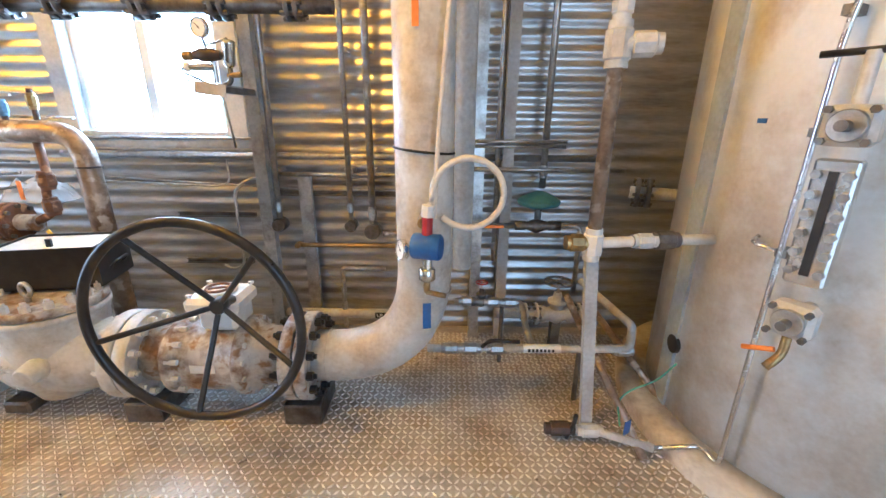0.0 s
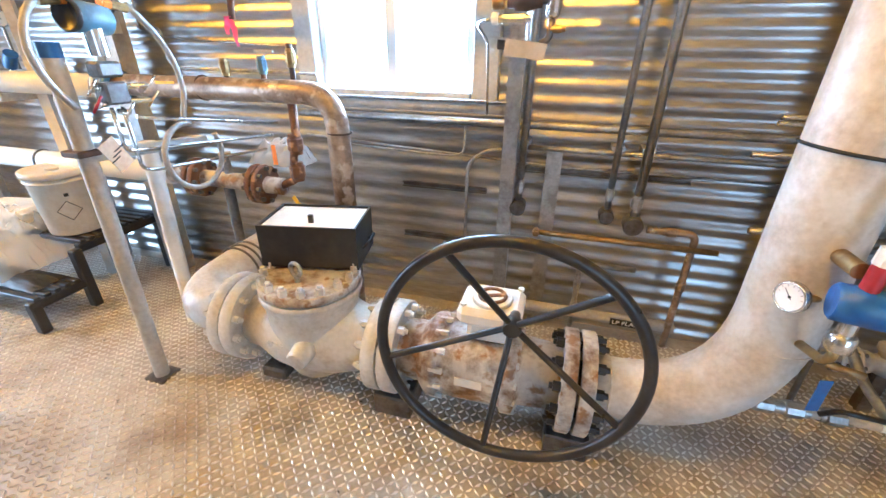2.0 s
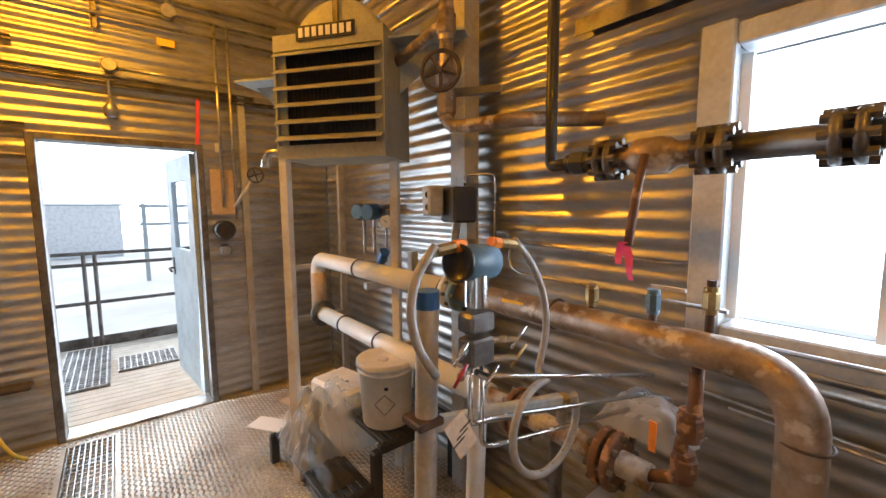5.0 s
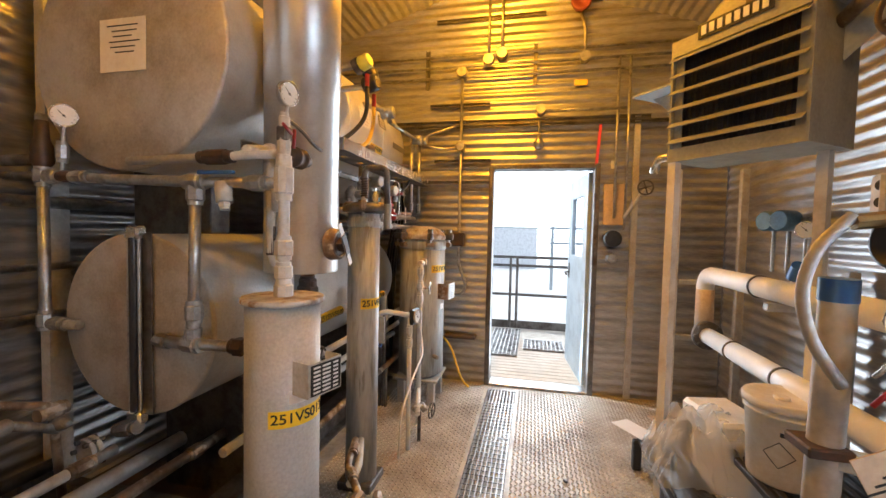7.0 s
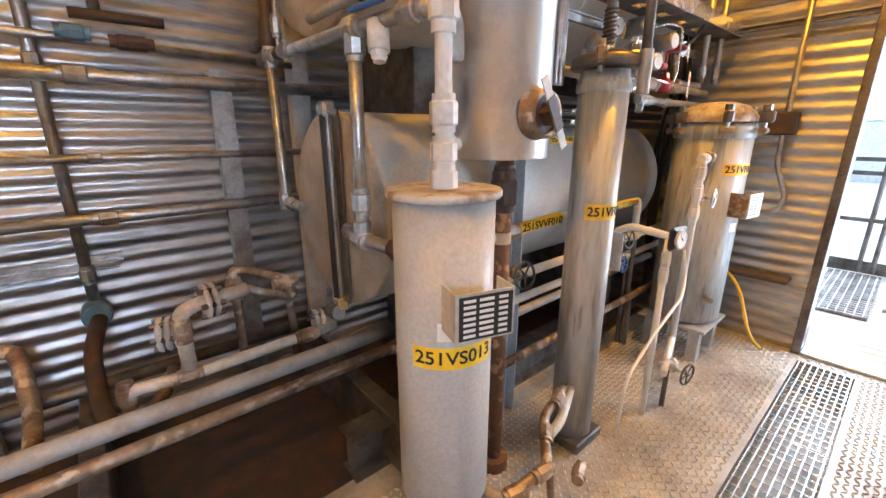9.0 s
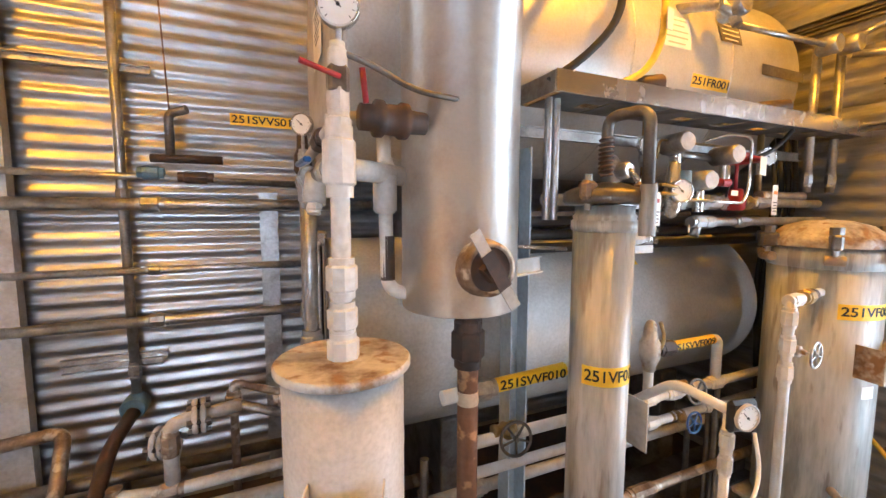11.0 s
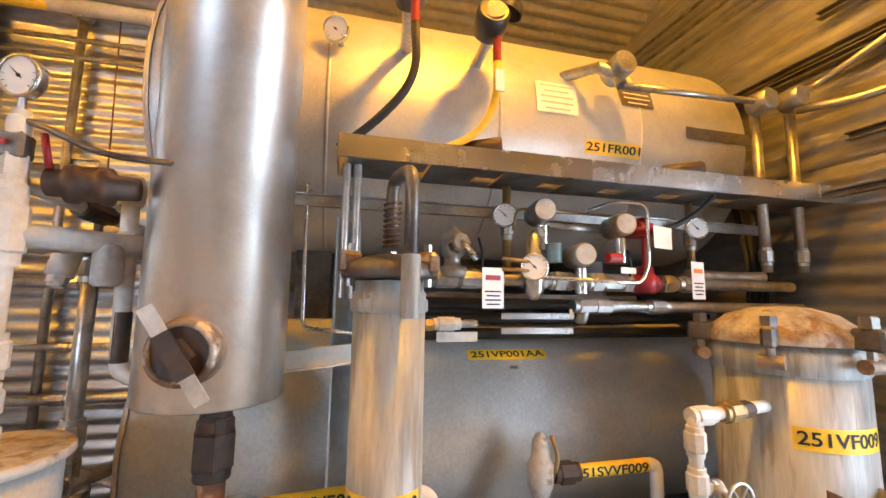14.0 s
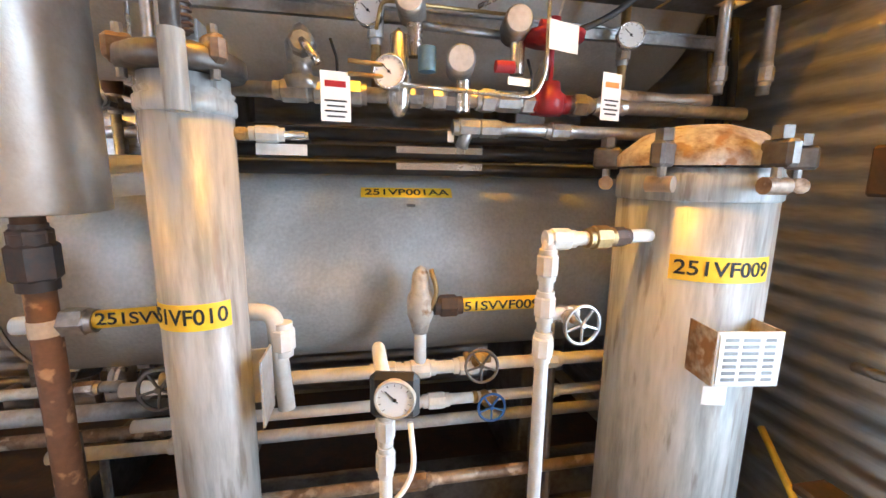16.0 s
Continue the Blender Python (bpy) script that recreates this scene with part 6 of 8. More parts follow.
part("flange_foot", cyl(NB(), (SX - 0.02, SYc + 0.02, 0.0), (SX - 0.02, SYc + 0.02, 0.05), 0.06, 20), RUST, e)

# filter pot: lid, clamps, labels, stand
part("neck_band", lathe(NB(), (PX, PY, 1.30), (0, 0, 1), [(0, PRr), (0.005, PRr + 0.006), (0.06, PRr + 0.006), (0.07, PRr)], 48), STREAK, vp)
lid = part("lid", lathe(NB(), (PX, PY, 1.385), (0, 0, 1), [(0, PRr + 0.01), (0.03, PRr + 0.012), (0.05, PRr - 0.01), (0.085, PRr * 0.72), (0.105, PRr * 0.4), (0.11, 0)], 48), BODYPAINT, vp, "rust-stained dished lid")
for i in range(6):
    a = 30 + 60 * i
    w = radians(a)
    q = V(PX + (PRr + 0.035) * math.cos(w), PY + (PRr + 0.035) * math.sin(w), 1.41)
    c = part("clamp", box(NB(), q, (0.075, 0.035, 0.06), a, bev=0.008), DARKSTEEL, vp)
    part("swing_bolt", cyl(NB(), q + V(0, 0, -0.08), q + V(0, 0, 0.055), 0.011, 8), STEEL, c)
    part("nut", cyl(NB(), q + V(0, 0, 0.03), q + V(0, 0, 0.058), 0.022, 6), DARKSTEEL, c)
    part("pivot", cyl(NB(), q + V(0.03 * math.sin(w), -0.03 * math.cos(w), -0.07), q - V(0.03 * math.sin(w), -0.03 * math.cos(w), 0.07), 0.02, 10), RUSTPIPE, c)
tag_label(vp, "251VF009", (PX, PY), "z", PRr, 1.14, 75, 0.25, 0.062)
name_plate(vp, V(PX + 0.05, PY + PRr + 0.075, 0.955), 82, 0.155, 0.13, 0.09, BODYPAINT)
part("sticker", band(NB(), (PX, PY), "z", PRr + 0.001, 0.82, 78, 0.06, 0.05), WHITE, vp)
for sx in (-0.13, 0.13):
    for sy in (-0.13, 0.13):
        part("stand_leg", box(NB(), (PX + sx, PY + sy, 0.1), (0.06, 0.06, 0.2), bev=0.004), GREYPAINT, vp)
part("stand_top", box(NB(), (PX, PY, 0.21), (0.38, 0.38, 0.02), bev=0.004), GREYPAINT, vp)
part("drain_stub", cyl(NB(), (PX + 0.15, PY + 0.15, 0.42), (PX + 0.19, PY + 0.19, 0.42), 0.016, 12), RUSTPIPE, vp)

# pipework in front of the lower drum
ff = thing("feed_riser", (-4.32, -0.08, 0.0), "white stained riser pipe with unions and a handwheel valve", "pipe")
part("run", tube(NB(), [(-4.31, -0.06, 0.0), (-4.31, -0.06, 1.21), (-4.55, -0.10, 1.21), (-4.62, -0.11, 1.21)], 0.017, 0.03), WHITEPAINT, ff)
for p, a in (((-4.31, -0.06, 1.15), (0, 0, 1)), ((-4.31, -0.06, 1.05), (0, 0, 1)), ((-4.34, -0.065, 1.21), (1, 0, 0)), ((-4.31, -0.06, 0.95), (0, 0, 1))):
    part("coupling", fitting(NB(), p, a, 0.026, 0.05), WHITEPAINT, ff)
part("brass_union", fitting(NB(), (-4.45, -0.08, 1.21), (1, 0.15, 0), 0.03, 0.05), BRASS, ff)
part("dark_union", fitting(NB(), (-4.50, -0.09, 1.21), (1, 0.15, 0), 0.025, 0.05), BROWNIRON, ff)
part("valve_branch", tube(NB(), [(-4.31, -0.06, 1.03), (-4.40, -0.09, 1.02)], 0.016), WHITEPAINT, ff)
valve(ff, (-4.37, -0.085, 1.02), (1, 0.2, 0), (-0.1, 1, 0), 0.015, BODYPAINT, STEEL, 0.045)


def front_pipe(y, z, x0, x1, r, material, label, couplings):
    e = thing("header_pipe", (x0, y, z - r), label, "pipe", "drum front piping")
    part("run", tube(NB(), [(x0, y, z), (x1, y, z)], r), material, e)
    for x in couplings:
        part("coupling", fitting(NB(), (x, y, z), (1, 0, 0), r * 1.5, r * 3.2), material, e)
    return e


h1 = front_pipe(-0.42, 0.735, -3.2, -5.15, 0.021, WHITEPAINT, "white stained header pipe along the drum", (-3.95, -4.06, -4.22, -4.5))
valve(h1, (-4.25, -0.42, 0.76), (1, 0, 0), (0.1, 1, 0.15), 0.017, BRASS, DARKSTEEL, 0.05)
valve(h1, (-3.35, -0.42, 0.76), (1, 0, 0), (0.1, 1, 0.15), 0.017, BRASS, DARKSTEEL, 0.055)
h2 = front_pipe(-0.45, 0.60, -3.2, -5.15, 0.019, WHITEPAINT, "white stained lower header pipe", (-4.02, -4.12, -4.52))
valve(h2, (-4.29, -0.45, 0.60), (1, 0, 0), (0, 1, 0.1), 0.016, BRASS, BLUE, 0.045)
h3 = front_pipe(-0.40, 0.34, -3.0, -5.1, 0.02, RUSTPIPE, "scuffed low header pipe", (-4.0, -4.05))
h4 = front_pipe(-0.55, 0.46, -2.9, -5.1, 0.022, GREYPAINT, "grey low header pipe", (-3.3,))
for hp in (h1, h2, h3, h4):
    for x in (-3.05, -4.52):
        part("stanchion", cyl(NB(), (x, hp.location.y, 0), (x, hp.location.y, hp.location.z + 0.01), 0.014, 8), DARKSTEEL, hp)
rv = thing("relief_valve", (-4.06, -0.42, 0.75), "bronze relief valve with a labelled discharge pipe", "valve")
part("riser", tube(NB(), [(-4.06, -0.42, 0.735), (-4.06, -0.42, 0.95)], 0.02), WHITEPAINT, rv)
part("body", lathe(NB(), (-4.06, -0.42, 0.86), (0, 0, 1), [(0, 0), (0, 0.024), (0.03, 0.03), (0.06, 0.042), (0.12, 0.042), (0.14, 0.03), (0.19, 0.026), (0.21, 0.016), (0.22, 0)], 16), BODYPAINT, rv)
part("test_lever", tube(NB(), [(-4.09, -0.40, 0.94), (-4.11, -0.39, 1.0), (-4.09, -0.40, 1.07)], 0.008, 0.03, 8), BRASS, rv)
part("discharge_union", fitting(NB(), (-4.15, -0.42, 0.945), (1, 0, 0), 0.036, 0.06, 6), BROWNIRON, rv)
part("discharge", tube(NB(), [(-4.12, -0.42, 0.945), (-4.50, -0.42, 0.945), (-4.50, -0.42, 0.735)], 0.022, 0.03), WHITEPAINT, rv)
part("label", cyl(NB(), (-4.18, -0.42, 0.945), (-4.46, -0.42, 0.945), 0.0226, 18), YELLOW, rv, "yellow wrapped label")
flat_text("251SVVF009", Matrix.Translation((-4.31, -0.3972, 0.945)) @ Matrix(((-1, 0, 0, 0), (0, 0, 1, 0), (0, 1, 0, 0), (0, 0, 0, 1))), 0.042, INK, rv, 0.28)
dv = thing("discharge_line", (-3.2, -0.32, 0.9), "yellow labelled pipe between the drain and filter", "pipe")
part("run", tube(NB(), [(-3.06, -0.30, 0.98), (-3.52, -0.30, 1.0), (-3.66, -0.25, 1.0), (-3.68, -0.25, 0.735)], 0.022, 0.03), WHITEPAINT, dv)
part("label", cyl(NB(), (-3.235, -0.30, 0.9876), (-3.505, -0.30, 0.9993), 0.0226, 18), YELLOW, dv, "yellow wrapped label")
part("union", fitting(NB(), (-3.19, -0.30, 0.985), (1, 0, 0), 0.036, 0.06, 6), STEEL, dv)
flat_text("251SVVF010", Matrix.Translation((-3.37, -0.2772, 0.994)) @ Matrix(((-1, 0, 0, 0), (0, 0, 1, 0), (0, 1, 0, 0), (0, 0, 0, 1))), 0.042, INK, dv, 0.25)
part("elbow", fitting(NB(), (-3.68, -0.25, 0.93), (0, 0, 1), 0.03, 0.06), WHITEPAINT, dv)
bg = thing("square_gauge", (-3.93, 0.0, 0.0), "square-rimmed pressure gauge on a white stand pipe", "instrument")
part("run", tube(NB(), [(-3.93, -0.02, 0.0), (-3.93, -0.02, 0.90)], 0.015), WHITEPAINT, bg)
for z in (0.72, 0.80):
    part("coupling", fitting(NB(), (-3.93, -0.02, z), (0, 0, 1), 0.022, 0.05), WHITEPAINT, bg)
part("upper_arm", tube(NB(), [(-3.93, -0.02, 0.90), (-3.92, -0.2, 0.92), (-3.94, -0.42, 0.74)], 0.017, 0.05), WHITEPAINT, bg)
bz = part("bezel", box(NB(), (-3.95, 0.005, 0.892), (0.105, 0.03, 0.105), -12, bev=0.016), BLACK, bg, "black square gauge rim")
gauge(bg, (-3.948, 0.026, 0.892), (0.2, 1, 0), 0.044, None, PALEPAINT)
part("capillary", tube(NB(), [(-3.98, 0.03, 0.84), (-3.99, 0.05, 0.72), (-3.9, 0.08, 0.66), (-3.6, 0.1, 0.60), (-3.35, 0.12, 0.52), (-3.32, 0.12, 0.30)], 0.006, 0.06, 8), WHITE, bg, "white capillary line")
# front drain cluster
dc = thing("drain_cluster", (-3.0, 0.0, 0.0), "floor-level cluster of scuffed fittings and ball valves", "pipe")
part("run", tube(NB(), [(VX - 0.04, VY + 0.02, 0.28), (-2.86, 0.0, 0.24), (-3.05, 0.03, 0.27), (-3.2, -0.1, 0.3), (-3.4, -0.15, 0.32)], 0.018, 0.04), RUSTPIPE, dc)
part("drop", tube(NB(), [(-2.95, 0.02, 0.25), (-2.93, 0.05, 0.0)], 0.016), RUSTPIPE, dc)
part("drop", tube(NB(), [(-3.1, 0.0, 0.27), (-3.12, 0.02, 0.0)], 0.014), RUSTPIPE, dc)
for p, a in (((-2.90, 0.01, 0.245), (1, -0.2, 0)), ((-3.02, 0.03, 0.265), (1, -0.1, 0)), ((-3.15, -0.05, 0.29), (0.8, 0.6, 0)), ((-3.25, 0.04, 0.12), (1, 0.4, 0)), ((-3.32, -0.12, 0.31), (1, 0.3, 0))):
    part("coupling", fitting(NB(), p, a, 0.027, 0.055), RUSTPIPE, dc)
part("lever", tube(NB(), [(-2.96, 0.07, 0.23), (-2.94, 0.11, 0.19), (-2.94, 0.12, 0.12)], 0.008, 0.02, 8), ORANGE, dc)
valve(dc, (-4.05, 0.02, 0.24), (1, -0.3, 0), (0.2, 1, 0), 0.018, PALEPAINT, DARKSTEEL, 0.05)
part("long_run", tube(NB(), [(-3.95, 0.04, 0.24), (-4.31, -0.06, 0.26)], 0.017), WHITEPAINT, dc)
part("prop", cyl(NB(), (-4.06, 0.02, 0), (-4.06, 0.02, 0.22), 0.012, 8), DARKSTEEL, dc)

# end of the lower drum: level glass and balance pipes
sg = thing("sight_glass", (-2.80, -1.02, 0.6), "chromed tubular sight glass on the drum end", "instrument")
for d in (-0.022, 0.022):
    part("guard_rod", cyl(NB(), (-2.785, -1.02 + d * 1.3, 0.66), (-2.785, -1.02 + d * 1.3, 1.40), 0.007, 10), STEEL, sg)
part("tube", cyl(NB(), (-2.785, -1.02, 0.66), (-2.785, -1.02, 1.40), 0.018, 14), BLACK, sg)
part("backing_strip", box(NB(), (-2.808, -0.975, 1.03), (0.006, 0.05, 0.78)), DARKSTEEL, sg)
for z in (0.63, 1.42):
    part("end_block", box(NB(), (-2.795, -1.02, z), (0.05, 0.075, 0.06), bev=0.01), CHROME, sg)
bl = thing("balance_piping", (-2.75, -0.9, 0.9), "galvanised balance piping with tees before the drum ends", "pipe")
part("header", tube(NB(), [(-2.80, -1.62, 1.665), (-2.78, -1.37, 1.66), (-2.727, -0.517, 1.623), (-2.755, -0.17, 1.62)], 0.021), STEEL, bl)
part("drop", tube(NB(), [(-2.78, -1.37, 1.93), (-2.78, -1.37, 1.005), (-2.79, -1.19, 1.005)], 0.022, 0.03), STEEL, bl)
part("drop", tube(NB(), [(-2.727, -0.517, 1.64), (-2.72, -0.524, 0.99)], 0.021), STEEL, bl)
part("cross", tube(NB(), [(-2.81, -0.80, 0.965), (-2.72, -0.527, 0.995), (-2.73, -0.27, 1.0)], 0.022), STEEL, bl)
part("strainer", tube(NB(), [(-2.735, -0.40, 1.62), (-2.725, -0.385, 1.545)], 0.030, None, 14), PALEPAINT, bl)
part("strainer_cap", fitting(NB(), (-2.725, -0.385, 1.54), (0.1, 0.2, -1), 0.022, 0.03, 6), PALEPAINT, bl)
for p, a, r in (((-2.78, -1.37, 1.66), (0, 0, 1), 0.036), ((-2.78, -1.31, 1.658), (0, 1, 0), 0.033), ((-2.727, -0.517, 1.623), (0, 1, 0), 0.036), ((-2.727, -0.517, 1.58), (0, 0, 1), 0.033),
                ((-2.78, -1.37, 1.02), (0, 0, 1), 0.034), ((-2.785, -1.30, 1.005), (0, 1, 0), 0.034), ((-2.722, -0.522, 1.12), (0, 0, 1), 0.034), ((-2.721, -0.524, 1.03), (0, 0, 1), 0.03),
                ((-2.72, -0.527, 0.995), (0.1, 1, 0), 0.036), ((-2.79, -0.74, 0.972), (0.3, 1, 0), 0.032), ((-2.755, -1.12, 1.65), (0, 1, 0), 0.03), ((-2.745, -0.26, 1.621), (0, 1, 0), 0.032)):
    part("coupling", fitting(NB(), p, a, r, 0.06), STEEL, bl)
part("dark_union", fitting(NB(), (-2.728, -0.32, 1.0), (0, 1, 0), 0.036, 0.05, 6), BROWNIRON, bl)
part("ball_valve", fitting(NB(), (-2.765, -1.2, 1.655), (0, 1, 0), 0.026, 0.07), BROWNIRON, bl)
part("blue_lever", box(NB(), (-2.70, -0.40, 1.655), (0.02, 0.15, 0.014), 4, bev=0.004), BLUE, bl, "blue valve lever")
part("upper_arm", tube(NB(), [(-2.75, -0.86, 1.712), (-2.755, -0.52, 1.72), (-2.76, -0.17, 1.73)], 0.017), GREYPAINT, bl)
part("arm_valve", fitting(NB(), (-2.757, -0.45, 1.722), (0, 1, 0), 0.03, 0.10), BROWNIRON, bl)
part("wall_arm", tube(NB(), [(-2.80, -1.65, 1.735), (-2.78, -1.38, 1.735)], 0.026), DARKSTEEL, bl)
part("relief_bonnet", lathe(NB(), (-2.78, -1.37, 1.70), (0, 0, 1), [(0, 0.03), (0.02, 0.042), (0.09, 0.04), (0.12, 0.028), (0.2, 0.024), (0.22, 0)], 16), BROWNIRON, bl)
gauge(bl, (-2.765, -1.221, 1.914), (0.6, 1, -0.1), 0.05, (-2.775, -1.25, 1.67))
part("gauge_union", fitting(NB(), (-2.772, -1.243, 1.76), (0, 0, 1), 0.024, 0.06), STEEL, bl)

sg.location.y += 0.135

# south wall: rails, posts, conduits, labels
for z, r in ((1.555, 0.03), (1.235, 0.018), (0.985, 0.026)):
    pipe_thing("wall_rail", [(-1.2, SY + 0.09, z), (-3.6, SY + 0.09, z)], r, STEEL, "galvanised pipe rail along the wall", joints=[((-2.1, SY + 0.09, z), (1, 0, 0))])
post(-2.62, SY + 0.07, 0, 1.62, 0.09, 0.05, STEEL, rz=180)
post(-1.53, SY + 0.09, 0, 3.12, 0.12, 0.06, GREYPAINT, "grey painted steel wall column", rz=180)
post(-3.0, SY + 0.09, 0, 3.12, 0.10, 0.06, GREYPAINT, "grey painted steel wall column", rz=180)
e = pipe_thing("wall_conduit", [(-1.985, SY + 0.06, 3.1), (-1.985, SY + 0.06, 0.62)], 0.021, STEEL, "galvanised conduit down the wall", "conduit", joints=[((-1.985, SY + 0.06, 1.60), (0, 0, 1)), ((-1.985, SY + 0.06, 0.74), (0, 0, 1))])
part("outlet_box", cyl(NB(), (-1.985, SY + 0.04, 0.57), (-1.985, SY + 0.14, 0.57), 0.055, 20, bev=0.006), STEELBLUE, e)
part("round_box", cyl(NB(), (-1.985, SY + 0.04, 3.02), (-1.985, SY + 0.12, 3.02), 0.05, 20), STEEL, e)
for z, x0, x1 in ((2.19, -1.25, -2.12), (0.80, -1.7, -2.12), (0.77, -1.7, -2.1)):
    strut("wall_channel", (x0, SY + 0.03, z), (x1, SY + 0.03, z), 0.04, 0.03, STEEL, "short slotted channel on the wall", normal=(0, 1, 0))
sv = thing("wall_valve", (-2.25, SY + 0.1, 1.64), "small brown valve and regulator on a wall pipe", "valve")
part("run", tube(NB(), [(-1.2, SY + 0.13, 1.70), (-2.95, SY + 0.13, 1.66)], 0.016), STEEL, sv)
part("body", fitting(NB(), (-2.3, SY + 0.13, 1.685), (1, 0, 0), 0.03, 0.10), BROWNIRON, sv)
part("blue_cap", fitting(NB(), (-2.12, SY + 0.14, 1.70), (1, 0, 0), 0.032, 0.07), STEELBLUE, sv)
part("elbow", tube(NB(), [(-2.2, SY + 0.13, 1.76), (-2.2, SY + 0.13, 1.98), (-2.28, SY + 0.16, 2.0)], 0.02, 0.03), DARKSTEEL, sv)
part("cross_arm", tube(NB(), [(-2.12, SY + 0.13, 1.77), (-2.42, SY + 0.15, 1.77)], 0.02), BROWNIRON, sv)
part("thin_line", tube(NB(), [(-2.2, SY + 0.10, 1.98), (-2.15, SY + 0.05, 3.1)], 0.004, None, 6), RUST, sv)
wl = thing("wall_label", (-2.62, SY + 0.005, 1.97), "yellow equipment label on the corrugated wall", "label")
part("backing", box(NB(), (-2.625, SY + 0.006, 2.003), (0.35, 0.003, 0.06)), YELLOW, wl)
TXT = Matrix(((-1, 0, 0, 0), (0, 0, 1, 0), (0, 1, 0, 0), (0, 0, 0, 1)))
flat_text("251SVVS013", Matrix.Translation((-2.625, SY + 0.0085, 2.003)) @ TXT, 0.055, INK, wl, 0.33)
hp = pipe_thing("eaves_pipe", [(-0.8, SY + 0.12, 3.02), (-5.2, SY + 0.12, 3.02)], 0.04, PALEPAINT, "pale pipe below the eaves with a yellow label")
part("label", cyl(NB(), (-1.42, SY + 0.12, 3.02), (-1.86, SY + 0.12, 3.02), 0.0412, 20), YELLOW, hp)
flat_text("251SVFR001", Matrix.Translation((-1.64, SY + 0.1625, 3.02)) @ TXT, 0.055, INK, hp, 0.40)
for z in (2.86, 2.76):
    pipe_thing("eaves_conduit", [(-0.9, SY + 0.07, z), (-5.2, SY + 0.07, z)], 0.013, STEEL, "galvanised conduit along the wall below the eaves", "conduit", group="eaves conduits")

# low pipework by the south wall
lw = thing("low_pipe_bank", (-2.0, -0.9, 0.0), "bank of scuffed low pipes with flanged valves beside the drums", "pipe")
part("run", tube(NB(), [(-0.6, -0.97, 0.37), (-3.1, -0.97, 0.37)], 0.036), GREYPAINT, lw)
part("run", tube(NB(), [(-0.6, -0.84, 0.345), (-3.25, -0.84, 0.345)], 0.026), RUSTPIPE, lw)
part("run", tube(NB(), [(-0.8, -1.5, 0.28), (-2.9, -1.5, 0.28)], 0.03), DARKSTEEL, lw)
part("run", tube(NB(), [(-1.2, -1.58, 0.46), (-1.72, -1.58, 0.51), (-1.74, -1.40, 0.30), (-1.75, -1.1, 0.26)], 0.03, 0.06), RUSTPIPE, lw)
part("scuffed_run", tube(NB(), [(-2.02, -1.12, 0.25), (-2.03, -1.10, 0.42), (-2.24, -1.05, 0.43), (-2.85, -1.08, 0.43)], 0.023, 0.04), PALEPAINT, lw, "pipe with flaking pale paint")
part("riser", tube(NB(), [(-2.232, -1.06, 0.43), (-2.232, -1.06, 0.69), (-2.30, -1.06, 0.71), (-2.48, -1.10, 0.71)], 0.027, 0.05), PALEPAINT, lw)
part("loop", tube(NB(), [(-2.45, -1.16, 0.30), (-2.45, -1.16, 0.79), (-2.66, -1.16, 0.70), (-2.69, -1.16, 0.30)], 0.017, 0.03), RUSTPIPE, lw)
part("loop_arm", tube(NB(), [(-2.48, -1.10, 0.71), (-2.67, -1.15, 0.60)], 0.019), STEEL, lw)
part("low_arm", tube(NB(), [(-2.02, -1.12, 0.25), (-2.15, -1.22, 0.30), (-2.2, -1.4, 0.30)], 0.026, 0.04), RUSTPIPE, lw)
for p, a in (((-2.33, -1.062, 0.71), (1, 0.1, 0)), ((-2.18, -1.16, 0.58), (1, -0.25, 0)), ((-2.80, -1.15, 0.435), (-1, 0.15, 0))):
    flange(lw, p, a, 0.068, 0.02, PALEPAINT, 6, 0.011, seg=28)
    flange(lw, V(p) - V(a).normalized() * 0.028, a, 0.068, 0.02, GREYPAINT, 6, 0.011, seg=28)
part("flange_stub", tube(NB(), [(-2.18, -1.16, 0.58), (-2.232, -1.14, 0.58), (-2.232, -1.07, 0.56)], 0.03, 0.02), PALEPAINT, lw)
part("tee_valve", lathe(NB(), (-2.68, -1.16, 0.62), (0.2, 1, 0.2), [(-0.05, 0), (-0.05, 0.03), (0, 0.035), (0.04, 0.03), (0.05, 0.02), (0.09, 0.016), (0.09, 0)], 14), STEEL, lw)
part("sight_drain", fitting(NB(), (-2.78, -0.92, 0.58), (0.2, 1, 0.3), 0.035, 0.10), DARKSTEEL, lw)
for p, a in (((-2.03, -1.11, 0.40), (0, 0, 1)), ((-2.22, -1.05, 0.43), (1, 0, 0)), ((-2.70, -1.07, 0.43), (1, 0, 0)), ((-2.45, -1.16, 0.70), (0, 0, 1)), ((-2.66, -1.16, 0.68), (1, 0, 0)), ((-3.05, -0.84, 0.345), (1, 0, 0)), ((-2.95, -0.97, 0.37), (1, 0, 0)), ((-2.232, -1.06, 0.62), (0, 0, 1))):
    part("coupling", fitting(NB(), p, a, 0.034, 0.07), RUSTPIPE, lw)
part("rusty_hose", tube(NB(), [(-1.99, -1.55, 0.56), (-1.95, -1.35, 0.50), (-1.95, -1.15, 0.38), (-1.97, -1.0, 0.36)], 0.03, 0.08), BROWNIRON, lw)
for x in (-0.9, -1.9, -2.85):
    part("sleeper", box(NB(), (x, -0.98, 0.12), (0.08, 1.3, 0.24), bev=0.006), DARKSTEEL, lw)
sb = thing("skid_beam", (-3.6, -0.62, 0.0), "dark steel skid beam under the drums", "beam")
part("web", box(NB(), (-3.9, -0.62, 0.1), (2.5, 0.012, 0.17)), DARKSTEEL, sb)
